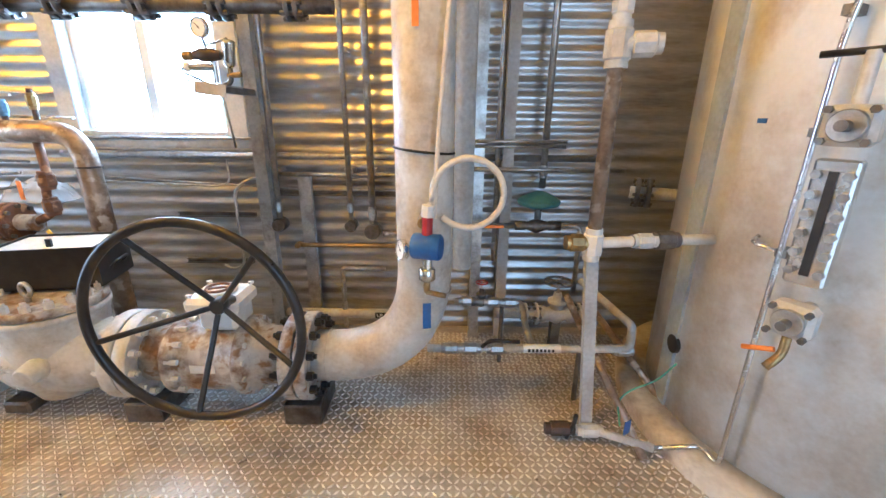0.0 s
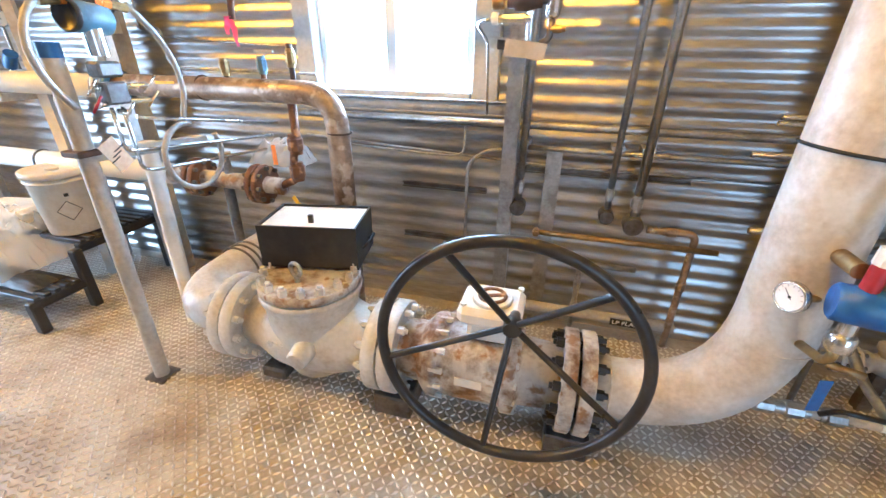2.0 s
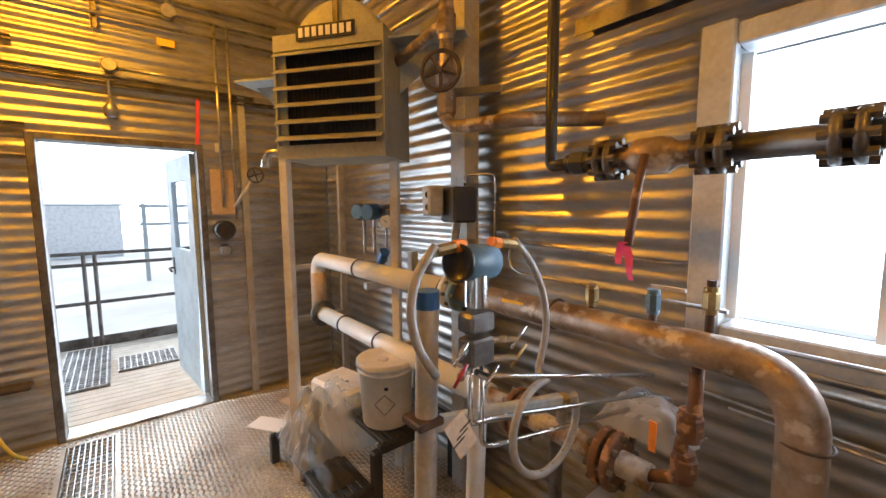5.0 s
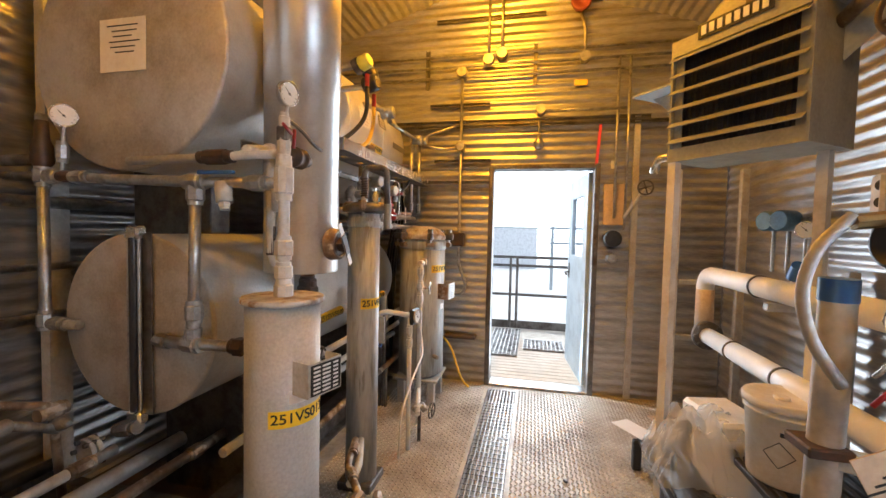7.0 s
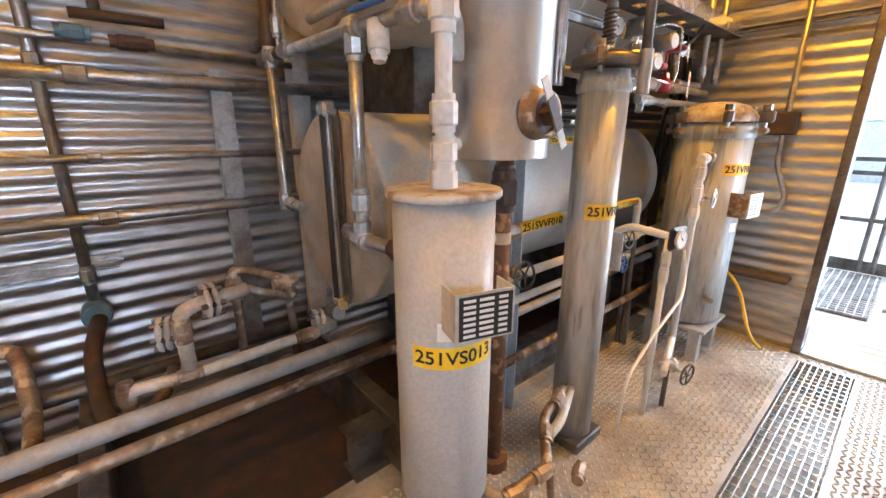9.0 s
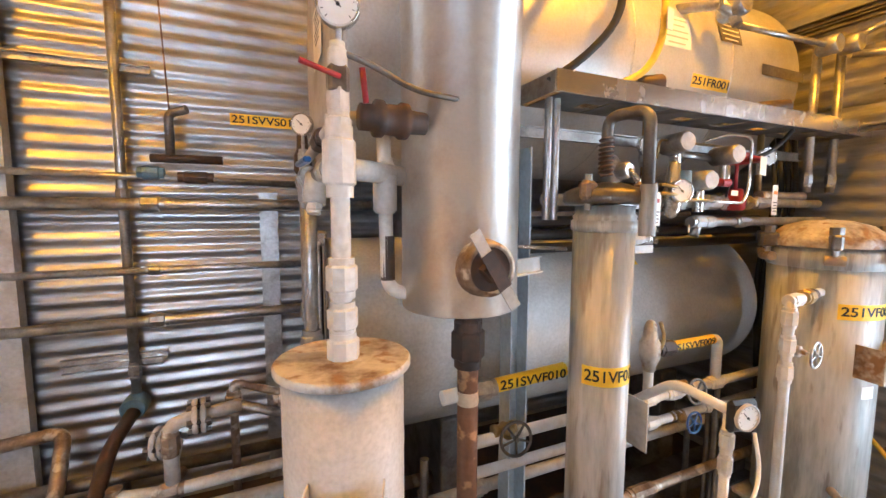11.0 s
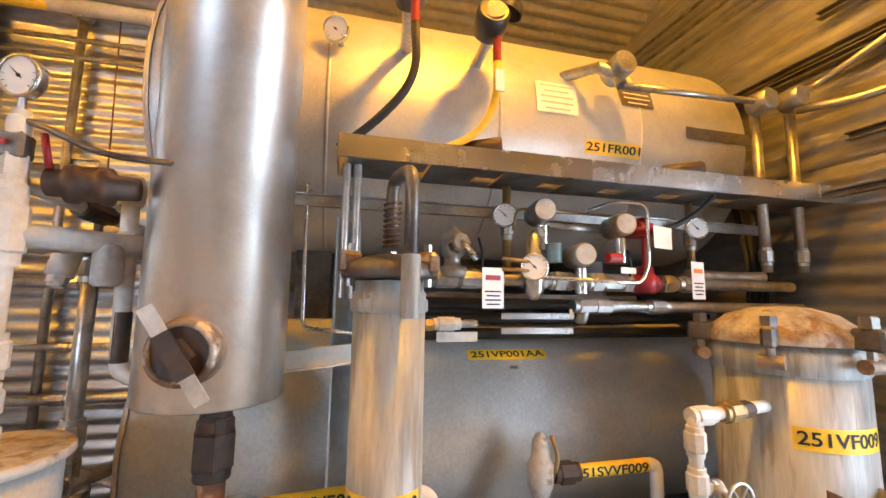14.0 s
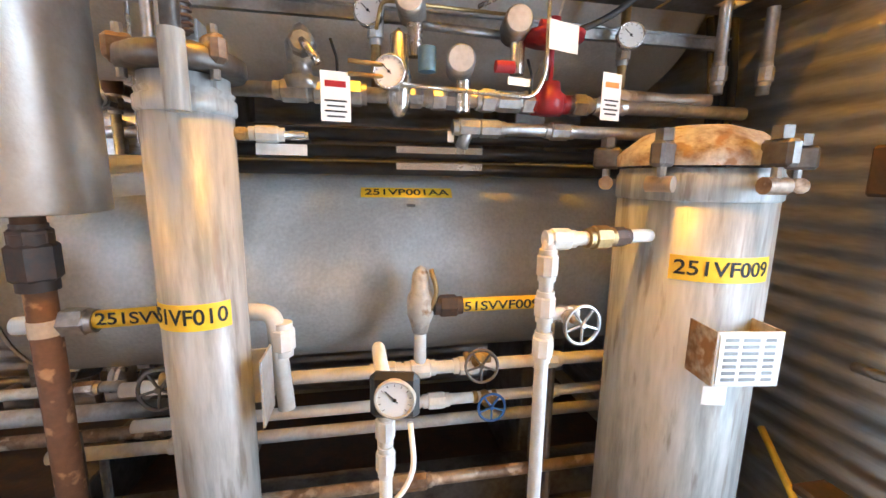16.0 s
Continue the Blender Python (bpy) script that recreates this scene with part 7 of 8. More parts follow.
for z in (0.008, 0.19):
    part("flange", box(NB(), (-3.9, -0.62, z), (2.5, 0.12, 0.012)), DARKSTEEL, sb)
solid("yellow_cable", tube(NB(), [(-5.17, -0.2, 0.55), (-5.1, 0.02, 0.40), (-5.0, 0.15, 0.1), (-5.1, 0.2, 0.012)], 0.011, 0.1, 8), YHOSE, "yellow cable by the wall", "cable")

# ---- north-west corner: unit heater ----
HU, HN = V(0.804, 0.595, 0), V(0.595, -0.804, 0)
HC0 = V(-3.58, 1.63, 0)
hm = Matrix((HU, -HN, V(0, 0, 1))).transposed().to_4x4()


def hp_(u, n, z):
    """A place by the heater: along its face, out of it, and up."""
    return HC0 + HU * u + HN * n + V(0, 0, z)


ht = thing("unit_heater", hp_(0, -0.2, 1.86), "grey-green louvred unit heater on brackets, lit amber", "heater")
for k in (-1, 1):
    part("side_panel", box(NB(), hp_(k * 0.305, -0.18, 2.16), (0.012, 0.36, 0.62), m=hm), HEATERPAINT, ht)
part("top_panel", box(NB(), hp_(0, -0.18, 2.475), (0.622, 0.36, 0.012), m=hm), HEATERPAINT, ht)
part("bottom_panel", box(NB(), hp_(0, -0.18, 1.885), (0.598, 0.36, 0.07), m=hm), HEATERPAINT, ht)
part("header_panel", box(NB(), hp_(0, -0.006, 2.435), (0.598, 0.012, 0.068), m=hm), HEATERPAINT, ht)
part("core", box(NB(), hp_(0, -0.10, 2.16), (0.596, 0.10, 0.48), m=hm), BLACK, ht, "dark finned core")
for i in range(24):
    part("fin", box(NB(), hp_(-0.27 + 0.0235 * i, -0.047, 2.16), (0.003, 0.012, 0.47), m=hm), BLACKPLASTIC, ht)
tilt = hm @ Matrix.Rotation(radians(35), 4, "X")
for i in range(6):
    part("louvre", box(NB(), hp_(0, 0.012, 1.955 + 0.085 * i), (0.60, 0.055, 0.005), m=tilt), HEATERPAINT, ht)
for k in (-1, 1):
    part("louvre_stile", box(NB(), hp_(k * 0.275, -0.025, 2.16), (0.045, 0.006, 0.48), m=hm), HEATERPAINT, ht)
pl = part("sign", box(NB(), hp_(0.0, 0.006, 2.475), (0.33, 0.006, 0.07), m=hm), BLACK, ht, "black maker's plate")
for i in range(8):
    part("sign_bar", box(NB(), hp_(-0.135 + 0.0385 * i, 0.011, 2.475), (0.024, 0.004, 0.045), m=hm), WHITE, pl)
part("fan_shroud", lathe(NB(), hp_(-0.02, -0.36, 2.42), HN, [(-0.28, 0), (-0.28, 0.12), (-0.2, 0.26), (0.0, 0.285), (0.20, 0.285), (0.205, 0.26), (0.205, 0)], 48), HEATERPAINT, ht)
part("lifting_bar", box(NB(), hp_(-0.02, -0.145, 2.60), (0.03, 0.012, 0.22), m=hm), DARKSTEEL, ht)
for u0, z in ((-0.46, 2.30), (0.50, 2.44)):
    s = 1 if u0 > 0 else -1
    part("shelf_wing", box(NB(), hp_(u0, -0.25, z), (0.32 if s < 0 else 0.4, 0.36, 0.012), m=hm), BLUEGREY, ht)
    bm = NB()
    for d in (0, 0.01):
        bm.faces.new([bm.verts.new(hp_(s * 0.32, -0.2 - d, z - 0.006)), bm.verts.new(hp_(u0 + s * 0.12, -0.2 - d, z - 0.006)), bm.verts.new(hp_(s * 0.32, -0.2 - d, z - 0.24))])
    part("gusset", bm, BLUEGREY, ht)
for u0, n0 in ((-0.29, -0.03), (0.24, -0.30)):
    p = hp_(u0, n0, 0)
    part("leg", box(NB(), p + V(0, 0, 0.93), (0.045, 0.045, 1.86), m=hm), WHITEPAINT, ht)
part("inlet", tube(NB(), [hp_(-0.33, -0.1, 1.90), hp_(-0.45, -0.1, 1.90), hp_(-0.47, -0.1, 1.82)], 0.026, 0.04), CHROME, ht)
hv = thing("heater_supply", (-2.93, 1.9, 1.9), "heater supply pipe with two handwheel valves", "pipe")
part("run", tube(NB(), [hp_(0.3, -0.2, 2.36), (-3.05, 1.90, 2.36), (-2.94, 1.89, 2.36)], 0.028, 0.04), RUSTPIPE, hv)
part("run", tube(NB(), [(-2.94, 1.89, 2.62), (-2.94, 1.89, 1.93), (-2.62, 2.0, 1.93), (-2.45, 2.3, 1.94)], 0.03, 0.07), RUSTPIPE, hv)
for z in (2.36, 2.03, 2.55):
    part("coupling", fitting(NB(), (-2.94, 1.89, z), (0, 0, 1), 0.042, 0.09), RUSTPIPE, hv)
part("bonnet", lathe(NB(), (-2.94, 1.89, 2.14), (0.6, -0.8, 0), [(0, 0.05), (0.05, 0.035), (0.09, 0.02), (0.11, 0.012), (0.11, 0)], 16), RUSTPIPE, hv)
handwheel(hv, V(-2.94, 1.89, 2.14) + V(0.06, -0.08, 0), (0.6, -0.8, 0), 0.078, BROWNIRON, 5, 0.009)
handwheel(hv, (-2.94, 1.89, 2.68), (0.5, -0.6, 0.6), 0.055, BROWNIRON, 5, 0.008)
part("upper_bonnet", cyl(NB(), (-2.94, 1.89, 2.6), (-2.93, 1.88, 2.68), 0.02, 12), RUSTPIPE, hv)
part("bracket", box(NB(), (-2.85, 1.97, 2.08), (0.22, 0.03, 0.03), 35), DARKSTEEL, hv)

# pipe rack and white pipes
rk = thing("pipe_rack_stand", (-4.83, 1.81, 0), "white steel rack carrying white lagged pipes", "rack")
part("upright", box(NB(), (-4.83, 1.81, 0.98), (0.05, 0.05, 1.96), bev=0.004), WHITEPAINT, rk)
part("upright", box(NB(), (-4.83, 2.26, 0.98), (0.05, 0.05, 1.96), bev=0.004), GREYPAINT, rk)
part("upright", box(NB(), (-3.75, 2.26, 0.65), (0.05, 0.05, 1.3), bev=0.004), GREYPAINT, rk)
for z in (1.11, 0.68):
    part("rung", box(NB(), (-4.83, 2.035, z), (0.05, 0.398, 0.04), bev=0.004), GREYPAINT, rk)
    part("rung", box(NB(), (-3.75, 2.07, z), (0.05, 0.33, 0.04), bev=0.004), GREYPAINT, rk)
lag = thing("lagged_pipe", (-4.6, 2.0, 0.6), "white lagged pipe doubling back through a dark flange", "pipe")
PYY = 1.97
part("upper_run", tube(NB(), [(-4.66, PYY, 0.95), (-4.66, PYY, 1.19), (-2.95, PYY, 1.19)], 0.056, 0.12, 24, 10), WHITE, lag)
part("elbow_lag", tube(NB(), [(-4.655, PYY, 0.80), (-4.655, PYY, 1.08)], 0.058, None, 24), CARD, lag)
part("lower_run", tube(NB(), [(-4.66, PYY, 0.76), (-2.75, PYY, 0.76)], 0.056, None, 24), WHITE, lag)
flange(lag, (-4.60, PYY, 0.76), (1, 0, 0), 0.10, 0.03, DARKSTEEL, 8, 0.01)
for x, z in ((-3.95, 1.19), (-3.05, 1.19), (-3.7, 0.76), (-4.2, 0.76)):
    part("clamp", torus(NB(), (x, PYY, z), (1, 0, 0), 0.057, 0.007, 28, 8), DARKSTEEL, lag)
for x in (-3.02, -2.95):
    flange(lag, (x, PYY, 1.19), (1, 0, 0), 0.085, 0.025, STEELBLUE if x > -3 else WHITE, 8, 0.009)
bp = thing("brown_process_pipe", (-2.4, 1.97, 0), "scuffed brown pipe with a swept elbow down to the floor", "pipe")
part("run", tube(NB(), [(-2.93, PYY, 1.20), (-1.72, 1.95, 1.20), (-1.71, 1.95, 0.05)], 0.05, 0.15, 24, 12), RUSTPIPE, bp)
part("strap", torus(NB(), (-2.41, PYY, 1.20), (1, 0, 0), 0.051, 0.007, 28, 8), BROWNIRON, bp)
part("strap", torus(NB(), (-1.712, 1.95, 1.04), (0, 0, 1), 0.051, 0.004, 28, 8), BROWNIRON, bp)
part("flow_label", box(NB(), (-1.96, PYY - 0.05, 0.70), (0.07, 0.003, 0.022), m=Matrix.Rotation(radians(55), 4, "Y")), YELLOW, bp)
part("arrow_label", box(NB(), (-2.58, PYY - 0.052, 1.215), (0.11, 0.002, 0.026)), YELLOW, bp)
part("foot", cyl(NB(), (-1.71, 1.95, 0), (-1.71, 1.95, 0.05), 0.08, 20), DARKSTEEL, bp)
# rusty flanged piece
rf = thing("rusty_spool", (-2.4, PYY, 0.76), "rusty flanged spool with a needle valve and elbow", "pipe")
part("run", tube(NB(), [(-2.75, PYY, 0.76), (-2.06, PYY, 0.755)], 0.042, None, 18), BODYPAINT, rf)
part("riser", tube(NB(), [(-2.08, PYY, 0.755), (-1.98, PYY, 0.80), (-1.98, PYY, 0.92), (-1.95, PYY, 0.97), (-1.95, PYY, 1.16)], 0.019, 0.03, 14), RUST, rf)
for x in (-2.60, -2.56, -2.22, -2.18):
    flange(rf, (x, PYY, 0.757), (1, 0, 0), 0.098, 0.026, RUST, 8, 0.011)
part("bleed_valve", fitting(NB(), (-2.38, PYY, 0.83), (0, 0, 1), 0.02, 0.07), STEEL, rf)
part("bleed_cap", cyl(NB(), (-2.38, PYY, 0.88), (-2.38, PYY, 0.90), 0.03, 16), BRASS, rf)
for p, a in (((-1.97, PYY, 0.84), (0, 0, 1)), ((-1.96, PYY, 0.97), (0, 0, 1))):
    part("union", fitting(NB(), p, a, 0.036, 0.06), RUST, rf)
part("orange_tag", box(NB(), (-2.03, 1.90, 0.93), (0.02, 0.004, 0.09)), ORANGE, rf)
part("prop", cyl(NB(), (-2.4, PYY, 0), (-2.4, PYY, 0.73), 0.025, 12), DARKSTEEL, rf)
part("prop_block", cyl(NB(), (-3.4, PYY, 0), (-3.4, PYY, 0.71), 0.025, 12), GREYPAINT, rf)
random.seed(9)


def film_sheet(bm, c, sx, sy, sz, n, seed):
    """A crumpled film draped over a lump."""
    noise.seed_set(seed)
    rows = []
    for i in range(n + 1):
        row = []
        for j in range(n + 1):
            u, v = i / n * 2 - 1, j / n * 2 - 1
            rr = max(abs(u), abs(v))
            q = Vector((u * 2.2, v * 2.2, seed))
            d = noise.noise(q * 1.6) * 0.22 + noise.noise(q * 4) * 0.10
            hgt = (1 - rr ** 3) * (0.75 + d) + (0.05 if rr > 0.9 else 0)
            row.append(bm.verts.new((c[0] + sx * (u + d * 0.25), c[1] + sy * (v + noise.noise(q * 2.3) * 0.15), c[2] + max(0.004, sz * hgt))))
        rows.append(row)
    for a, b in zip(rows, rows[1:]):
        for j in range(n):
            bm.faces.new((a[j], a[j + 1], b[j + 1], b[j])).smooth = (j * 7 + len(rows)) % 3 > 0
    return bm


solid("plastic_wrap", film_sheet(NB(), (-2.12, 2.08, 0.84), 0.15, 0.09, 0.16, 18, 3), FILM, "crumpled clear plastic wrapped over the pipe spool", "wrapping")

# step stand, bucket, bag
ss = thing("step_stand", (-3.7, 1.8, 0), "black plastic two-step stand with slatted treads", "step stool")
for i in range(10):
    part("upper_slat", box(NB(), (-3.68, 1.74 + 0.05 * i, 0.385), (0.84, 0.032, 0.03), bev=0.004), BLACKPLASTIC, ss)
for i in range(5):
    part("lower_slat", box(NB(), (-3.68, 1.44 + 0.05 * i, 0.185), (0.84, 0.032, 0.03), bev=0.004), BLACKPLASTIC, ss)
for x in (-4.085, -3.275):
    part("side_rail", box(NB(), (x, 1.965, 0.36), (0.04, 0.52, 0.05), bev=0.006), BLACKPLASTIC, ss)
    part("side_rail", box(NB(), (x, 1.545, 0.16), (0.04, 0.30, 0.05), bev=0.006), BLACKPLASTIC, ss)
    for y, z in ((1.42, 0.16), (1.69, 0.36), (2.2, 0.36)):
        part("leg", box(NB(), (x, y, z / 2), (0.05, 0.05, z), bev=0.006), BLACKPLASTIC, ss)
bk = thing("plastic_bucket", (-3.45, 1.86, 0.40), "white plastic bucket with a snap lid, scuffed", "bucket")
part("body", lathe(NB(), (-3.45, 1.86, 0.402), (0, 0, 1), [(0, 0), (0, 0.128), (0.01, 0.132), (0.30, 0.148), (0.30, 0.156), (0.312, 0.156), (0.312, 0.15), (0.335, 0.15), (0.335, 0)], 40), BUCKET, bk)
part("lid", lathe(NB(), (-3.45, 1.86, 0.73), (0, 0, 1), [(0.0, 0.152), (0.0, 0.162), (0.03, 0.162), (0.036, 0.155), (0.03, 0.14), (0.026, 0)], 40), BUCKET, bk)
part("spout_cap", cyl(NB(), (-3.43, 1.83, 0.756), (-3.43, 1.83, 0.772), 0.03, 20, bev=0.003), BUCKET, bk)
bm = NB()
dirn = math.degrees(math.atan2(-1.1, 1.6))
for i in range(4):
    w0, w1 = math.pi / 2 * i, math.pi / 2 * (i + 1)
    pts = []
    for k in range(5):
        t = k / 4
        a = 0.055 * ((1 - t) * math.cos(w0) + t * math.cos(w1))
        z = 0.055 * ((1 - t) * math.sin(w0) + t * math.sin(w1))
        an = radians(dirn) + a / 0.142
        pts.append((-3.45 + 0.1425 * math.cos(an), 1.86 + 0.1425 * math.sin(an), 0.55 + z))
    tube(bm, pts, 0.0016, None, 5)
part("hazard_diamond", bm, INK, bk)
part("printed_mark", band(NB(), (-3.45, 1.86), "z", 0.1468, 0.64, dirn + 4, 0.02, 0.018), INK, bk)
solid("plastic_bag", film_sheet(NB(), (-3.74, 1.64, 0.205), 0.21, 0.24, 0.46, 30, 7), FILM, "crumpled clear plastic bag of oddments on the steps", "bag")
solid("bagged_carton", box(NB(), (-3.82, 1.78, 0.47), (0.36, 0.26, 0.13), 12, bev=0.02), BUCKET, "pale carton inside the clear bag on the step", "carton")
solid("dark_rag", film_sheet(NB(), (-3.55, 1.55, 0.203), 0.22, 0.09, 0.06, 12, 5), BLACKPLASTIC, "crumpled dark rag on the lower step", "rag")
solid("loose_sheet", box(NB(), (-4.18, 1.42, 0.21), (0.24, 0.14, 0.002), 35), WHITE, "loose white sheet lying on the step edge", "paper")
solid("floor_board", box(NB(), (-4.78, 1.9, 0.004), (0.34, 0.34, 0.008), 15), CARD, "brown card sheet on the floor by the rack", "sheet")
solid("floor_scrap", box(NB(), (-3.83, 0.98, 0.008), (0.025, 0.018, 0.014), 30, bev=0.003), BLACK, "small dark scrap on the floor", "debris")

# instrument stand
isd = thing("instrument_stand", (-2.40, 1.35, 0), "pipe stand with a blue-grey transmitter, manifold and looped conduits", "instrument")
part("post", cyl(NB(), (-2.405, 1.345, 0), (-2.36, 1.345, 1.34), 0.03, 20), GREYPAINT, isd)
part("post_cap", cyl(NB(), (-2.361, 1.345, 1.335), (-2.36, 1.345, 1.38), 0.032, 20), BLUE, isd, "blue taped post cap")
part("foot", box(NB(), (-2.405, 1.345, 0.006), (0.10, 0.10, 0.012)), DARKSTEEL, isd)
part("arm", box(NB(), (-2.29, 1.54, 1.02), (0.03, 0.40, 0.04), -20, bev=0.004), BLUEGREY, isd)
part("arm_clamp", box(NB(), (-2.372, 1.335, 1.035), (0.085, 0.08, 0.022), bev=0.004), BROWNIRON, isd)
hx = -2.28
part("head", cyl(NB(), (hx, 1.385, 1.455), (hx - 0.02, 1.51, 1.447), 0.046, 28, bev=0.008), STEELBLUE, isd)
part("head_rim", lathe(NB(), (hx, 1.387, 1.455), (0.11, -1, 0.05), [(0, 0.047), (0.016, 0.049), (0.018, 0.042), (0.005, 0.037), (0.005, 0)], 28), BLACK, isd, "dark glazed display end")
part("neck", cyl(NB(), (hx, 1.44, 1.34), (hx, 1.44, 1.42), 0.03, 20), CHROME, isd)
part("flange_block", box(NB(), (hx, 1.44, 1.30), (0.06, 0.085, 0.05), bev=0.008), DARKSTEEL, isd)
part("manifold", box(NB(), (hx, 1.44, 1.225), (0.06, 0.08, 0.07), bev=0.006), DARKSTEEL, isd)
for i, (dy, dz) in enumerate(((-0.07, 0.02), (0.07, 0.02), (-0.07, -0.03), (0.07, -0.03), (0.0, -0.06))):
    p = V(hx + 0.03, 1.44 + dy, 1.225 + dz)
    part("valve_stem", cyl(NB(), V(hx, 1.44 + dy * 0.4, 1.225 + dz), p + V(0.02, dy * 0.4, 0), 0.010, 10), CHROME, isd)
    part("valve_bar", tube(NB(), [p + V(0.02, dy * 0.4 - 0.02, -0.02), p + V(0.025, dy * 0.5 + 0.025, 0.03)], 0.0042, None, 8), (CHROME, CHROME, RED, BRASS, CHROME)[i], isd)
for y0, y1 in ((1.36, 1.31), (1.52, 1.58)):
    s = -1 if y1 < y0 else 1
    part("conduit_gland", fitting(NB(), (hx, 1.445 + s * 0.065, 1.497), (0, 1, s * -0.15), 0.016, 0.028, 6), ORANGE, isd, "orange sealing gland")
    part("conduit_nut", cyl(NB(), (hx, 1.445 + s * 0.08, 1.495), (hx, y1, 1.488), 0.0145, 8), BRASS, isd)
part("conduit_loop", tube(NB(), [(hx, 1.31, 1.50), (hx, 1.255, 1.44), (hx, 1.235, 1.36), (hx, 1.255, 1.27), (hx, 1.31, 1.19)], 0.011, 0.06, 12), GREYHOSE, isd)
lp2 = [V(hx, 1.58, 1.50), V(hx, 1.65, 1.44), V(hx, 1.715, 1.34), V(hx, 1.735, 1.22), V(hx, 1.69, 1.09)]
for i in range(14):
    w = radians(70 + 25 * i)
    lp2.append(V(hx + 0.05 + 0.003 * i, 1.64 + 0.13 * math.cos(w), 0.97 + 0.13 * math.sin(w)))
part("conduit_loop", tube(NB(), lp2, 0.011, 0.05, 12, 3), GREYHOSE, isd)
part("impulse_tube", tube(NB(), [(hx, 1.42, 1.18), (hx, 1.42, 1.03), (hx, 1.50, 1.02), (-2.1, 2.0, 1.0)], 0.007, 0.03, 10), CHROME, isd)
part("impulse_tube", tube(NB(), [(hx, 1.46, 1.18), (hx, 1.46, 0.96), (hx, 1.50, 0.94), (-2.15, 2.0, 0.93)], 0.007, 0.03, 10), CHROME, isd)
part("impulse_tube", tube(NB(), [(hx, 1.50, 1.14), (-2.25, 1.6, 1.12), (-2.1, 2.05, 1.05)], 0.007, 0.05, 10), CHROME, isd)
tg = part("card_tag", box(NB(), (hx + 0.02, 1.37, 1.03), (0.003, 0.065, 0.11), m=Matrix.Rotation(radians(28), 4, "X")), CARD, isd, "buff card tag on a wire")
for i in range(3):
    part("tag_line", box(NB(), V(hx + 0.0225, 1.37 - 0.01 * i + 0.012, 1.03 + 0.02 - 0.018 * i), (0.001, 0.04, 0.004), m=Matrix.Rotation(radians(28), 4, "X")), INK, tg)
solid("white_post", cyl(NB(), (-2.62, 1.74, 0), (-2.60, 1.76, 0.98), 0.035, 20), WHITEPAINT, "white painted pipe post behind the stand", "post")
# positioner on the column
pb = thing("positioner", (-3.06, 2.1, 1.45), "black and grey valve positioner with tubing", "instrument")
part("case", box(NB(), (-3.06, 2.06, 1.60), (0.2, 0.12, 0.17), -20, bev=0.012), BLACKPLASTIC, pb)
part("gauge_block", box(NB(), (-3.16, 1.98, 1.62), (0.11, 0.08, 0.15), -20, bev=0.01), GREYPAINT, pb)
for z in (1.65, 1.59):
    part("dial", cyl(NB(), (-3.14, 1.945, z), (-3.135, 1.93, z), 0.018, 16), INK, pb)
part("tubing", tube(NB(), [(-3.0, 2.05, 1.69), (-3.0, 2.05, 1.74), (-2.85, 2.1, 1.74), (-2.85, 2.1, 1.45)], 0.006, 0.03, 8), CHROME, pb)
part("mount", box(NB(), (-3.06, 2.12, 1.48), (0.06, 0.06, 0.1)), PALEPAINT, pb)
part("yoke_post", cyl(NB(), (-3.06, 2.0, 1.22), (-3.06, 2.05, 1.52), 0.022, 14), STEEL, pb)
# corner instruments behind the heater
cg = thing("corner_gauges", (-4.2, 2.2, 1.3), "two dark round instruments and a gauge in the corner", "instrument")
for x in (-4.3, -4.15):
    part("round_case", cyl(NB(), (x, 2.22, 1.56), (x + 0.04, 2.12, 1.56), 0.06, 24, bev=0.008), STEELBLUE, cg)
    part("stem", cyl(NB(), (x, 2.2, 1.25), (x, 2.2, 1.5), 0.012, 10), STEEL, cg)
gauge(cg, (-3.75, 2.06, 1.50), (0.9, -0.6, 0), 0.045, (-3.75, 2.06, 1.25))
part("wall_mount", box(NB(), (-4.22, 2.26, 1.55), (0.4, 0.08, 0.05)), STEEL, cg)
part("branch", tube(NB(), [(-3.75, 2.06, 1.3), (-3.75, 2.0, 1.2)], 0.014), CHROME, cg)
part("white_bottle", cyl(NB(), (-3.68, 1.98, 1.27), (-3.62, 1.97, 1.33), 0.03, 16), BLUE, cg)

# line over the window with ball valve and ribbon
ol = thing("overhead_valve_line", (-2.45, 1.98, 1.73), "flanged ball valve line over the window, black pipe rising", "pipe")
OY, OZ = 1.98, 1.735
part("black_riser", tube(NB(), [(-2.46, OY, 3.2), (-2.46, OY, OZ), (-2.3, OY, OZ)], 0.021, 0.02), BLACK, ol)
part("union", fitting(NB(), (-2.34, OY, OZ), (1, 0, 0), 0.04, 0.06, 6), BLACK, ol)
part("valve_body", lathe(NB(), (-2.22, OY, OZ), (1, 0, 0), [(0, 0), (0, 0.035), (0.05, 0.035), (0.08, 0.055), (0.16, 0.055), (0.19, 0.035), (0.28, 0.035), (0.28, 0)], 24), RUSTPIPE, ol)
part("run", tube(NB(), [(-2.0, OY, OZ), (-0.5, OY, OZ)], 0.035), DARKSTEEL, ol)
for x in (-2.265, -2.23, -1.97, -1.93, -1.72, -1.68, -1.36, -1.32, -1.02, -0.98, -0.7, -0.66):
    flange(ol, (x, OY, OZ), (1, 0, 0), 0.064, 0.022, DARKSTEEL, 8, 0.011, seg=28)
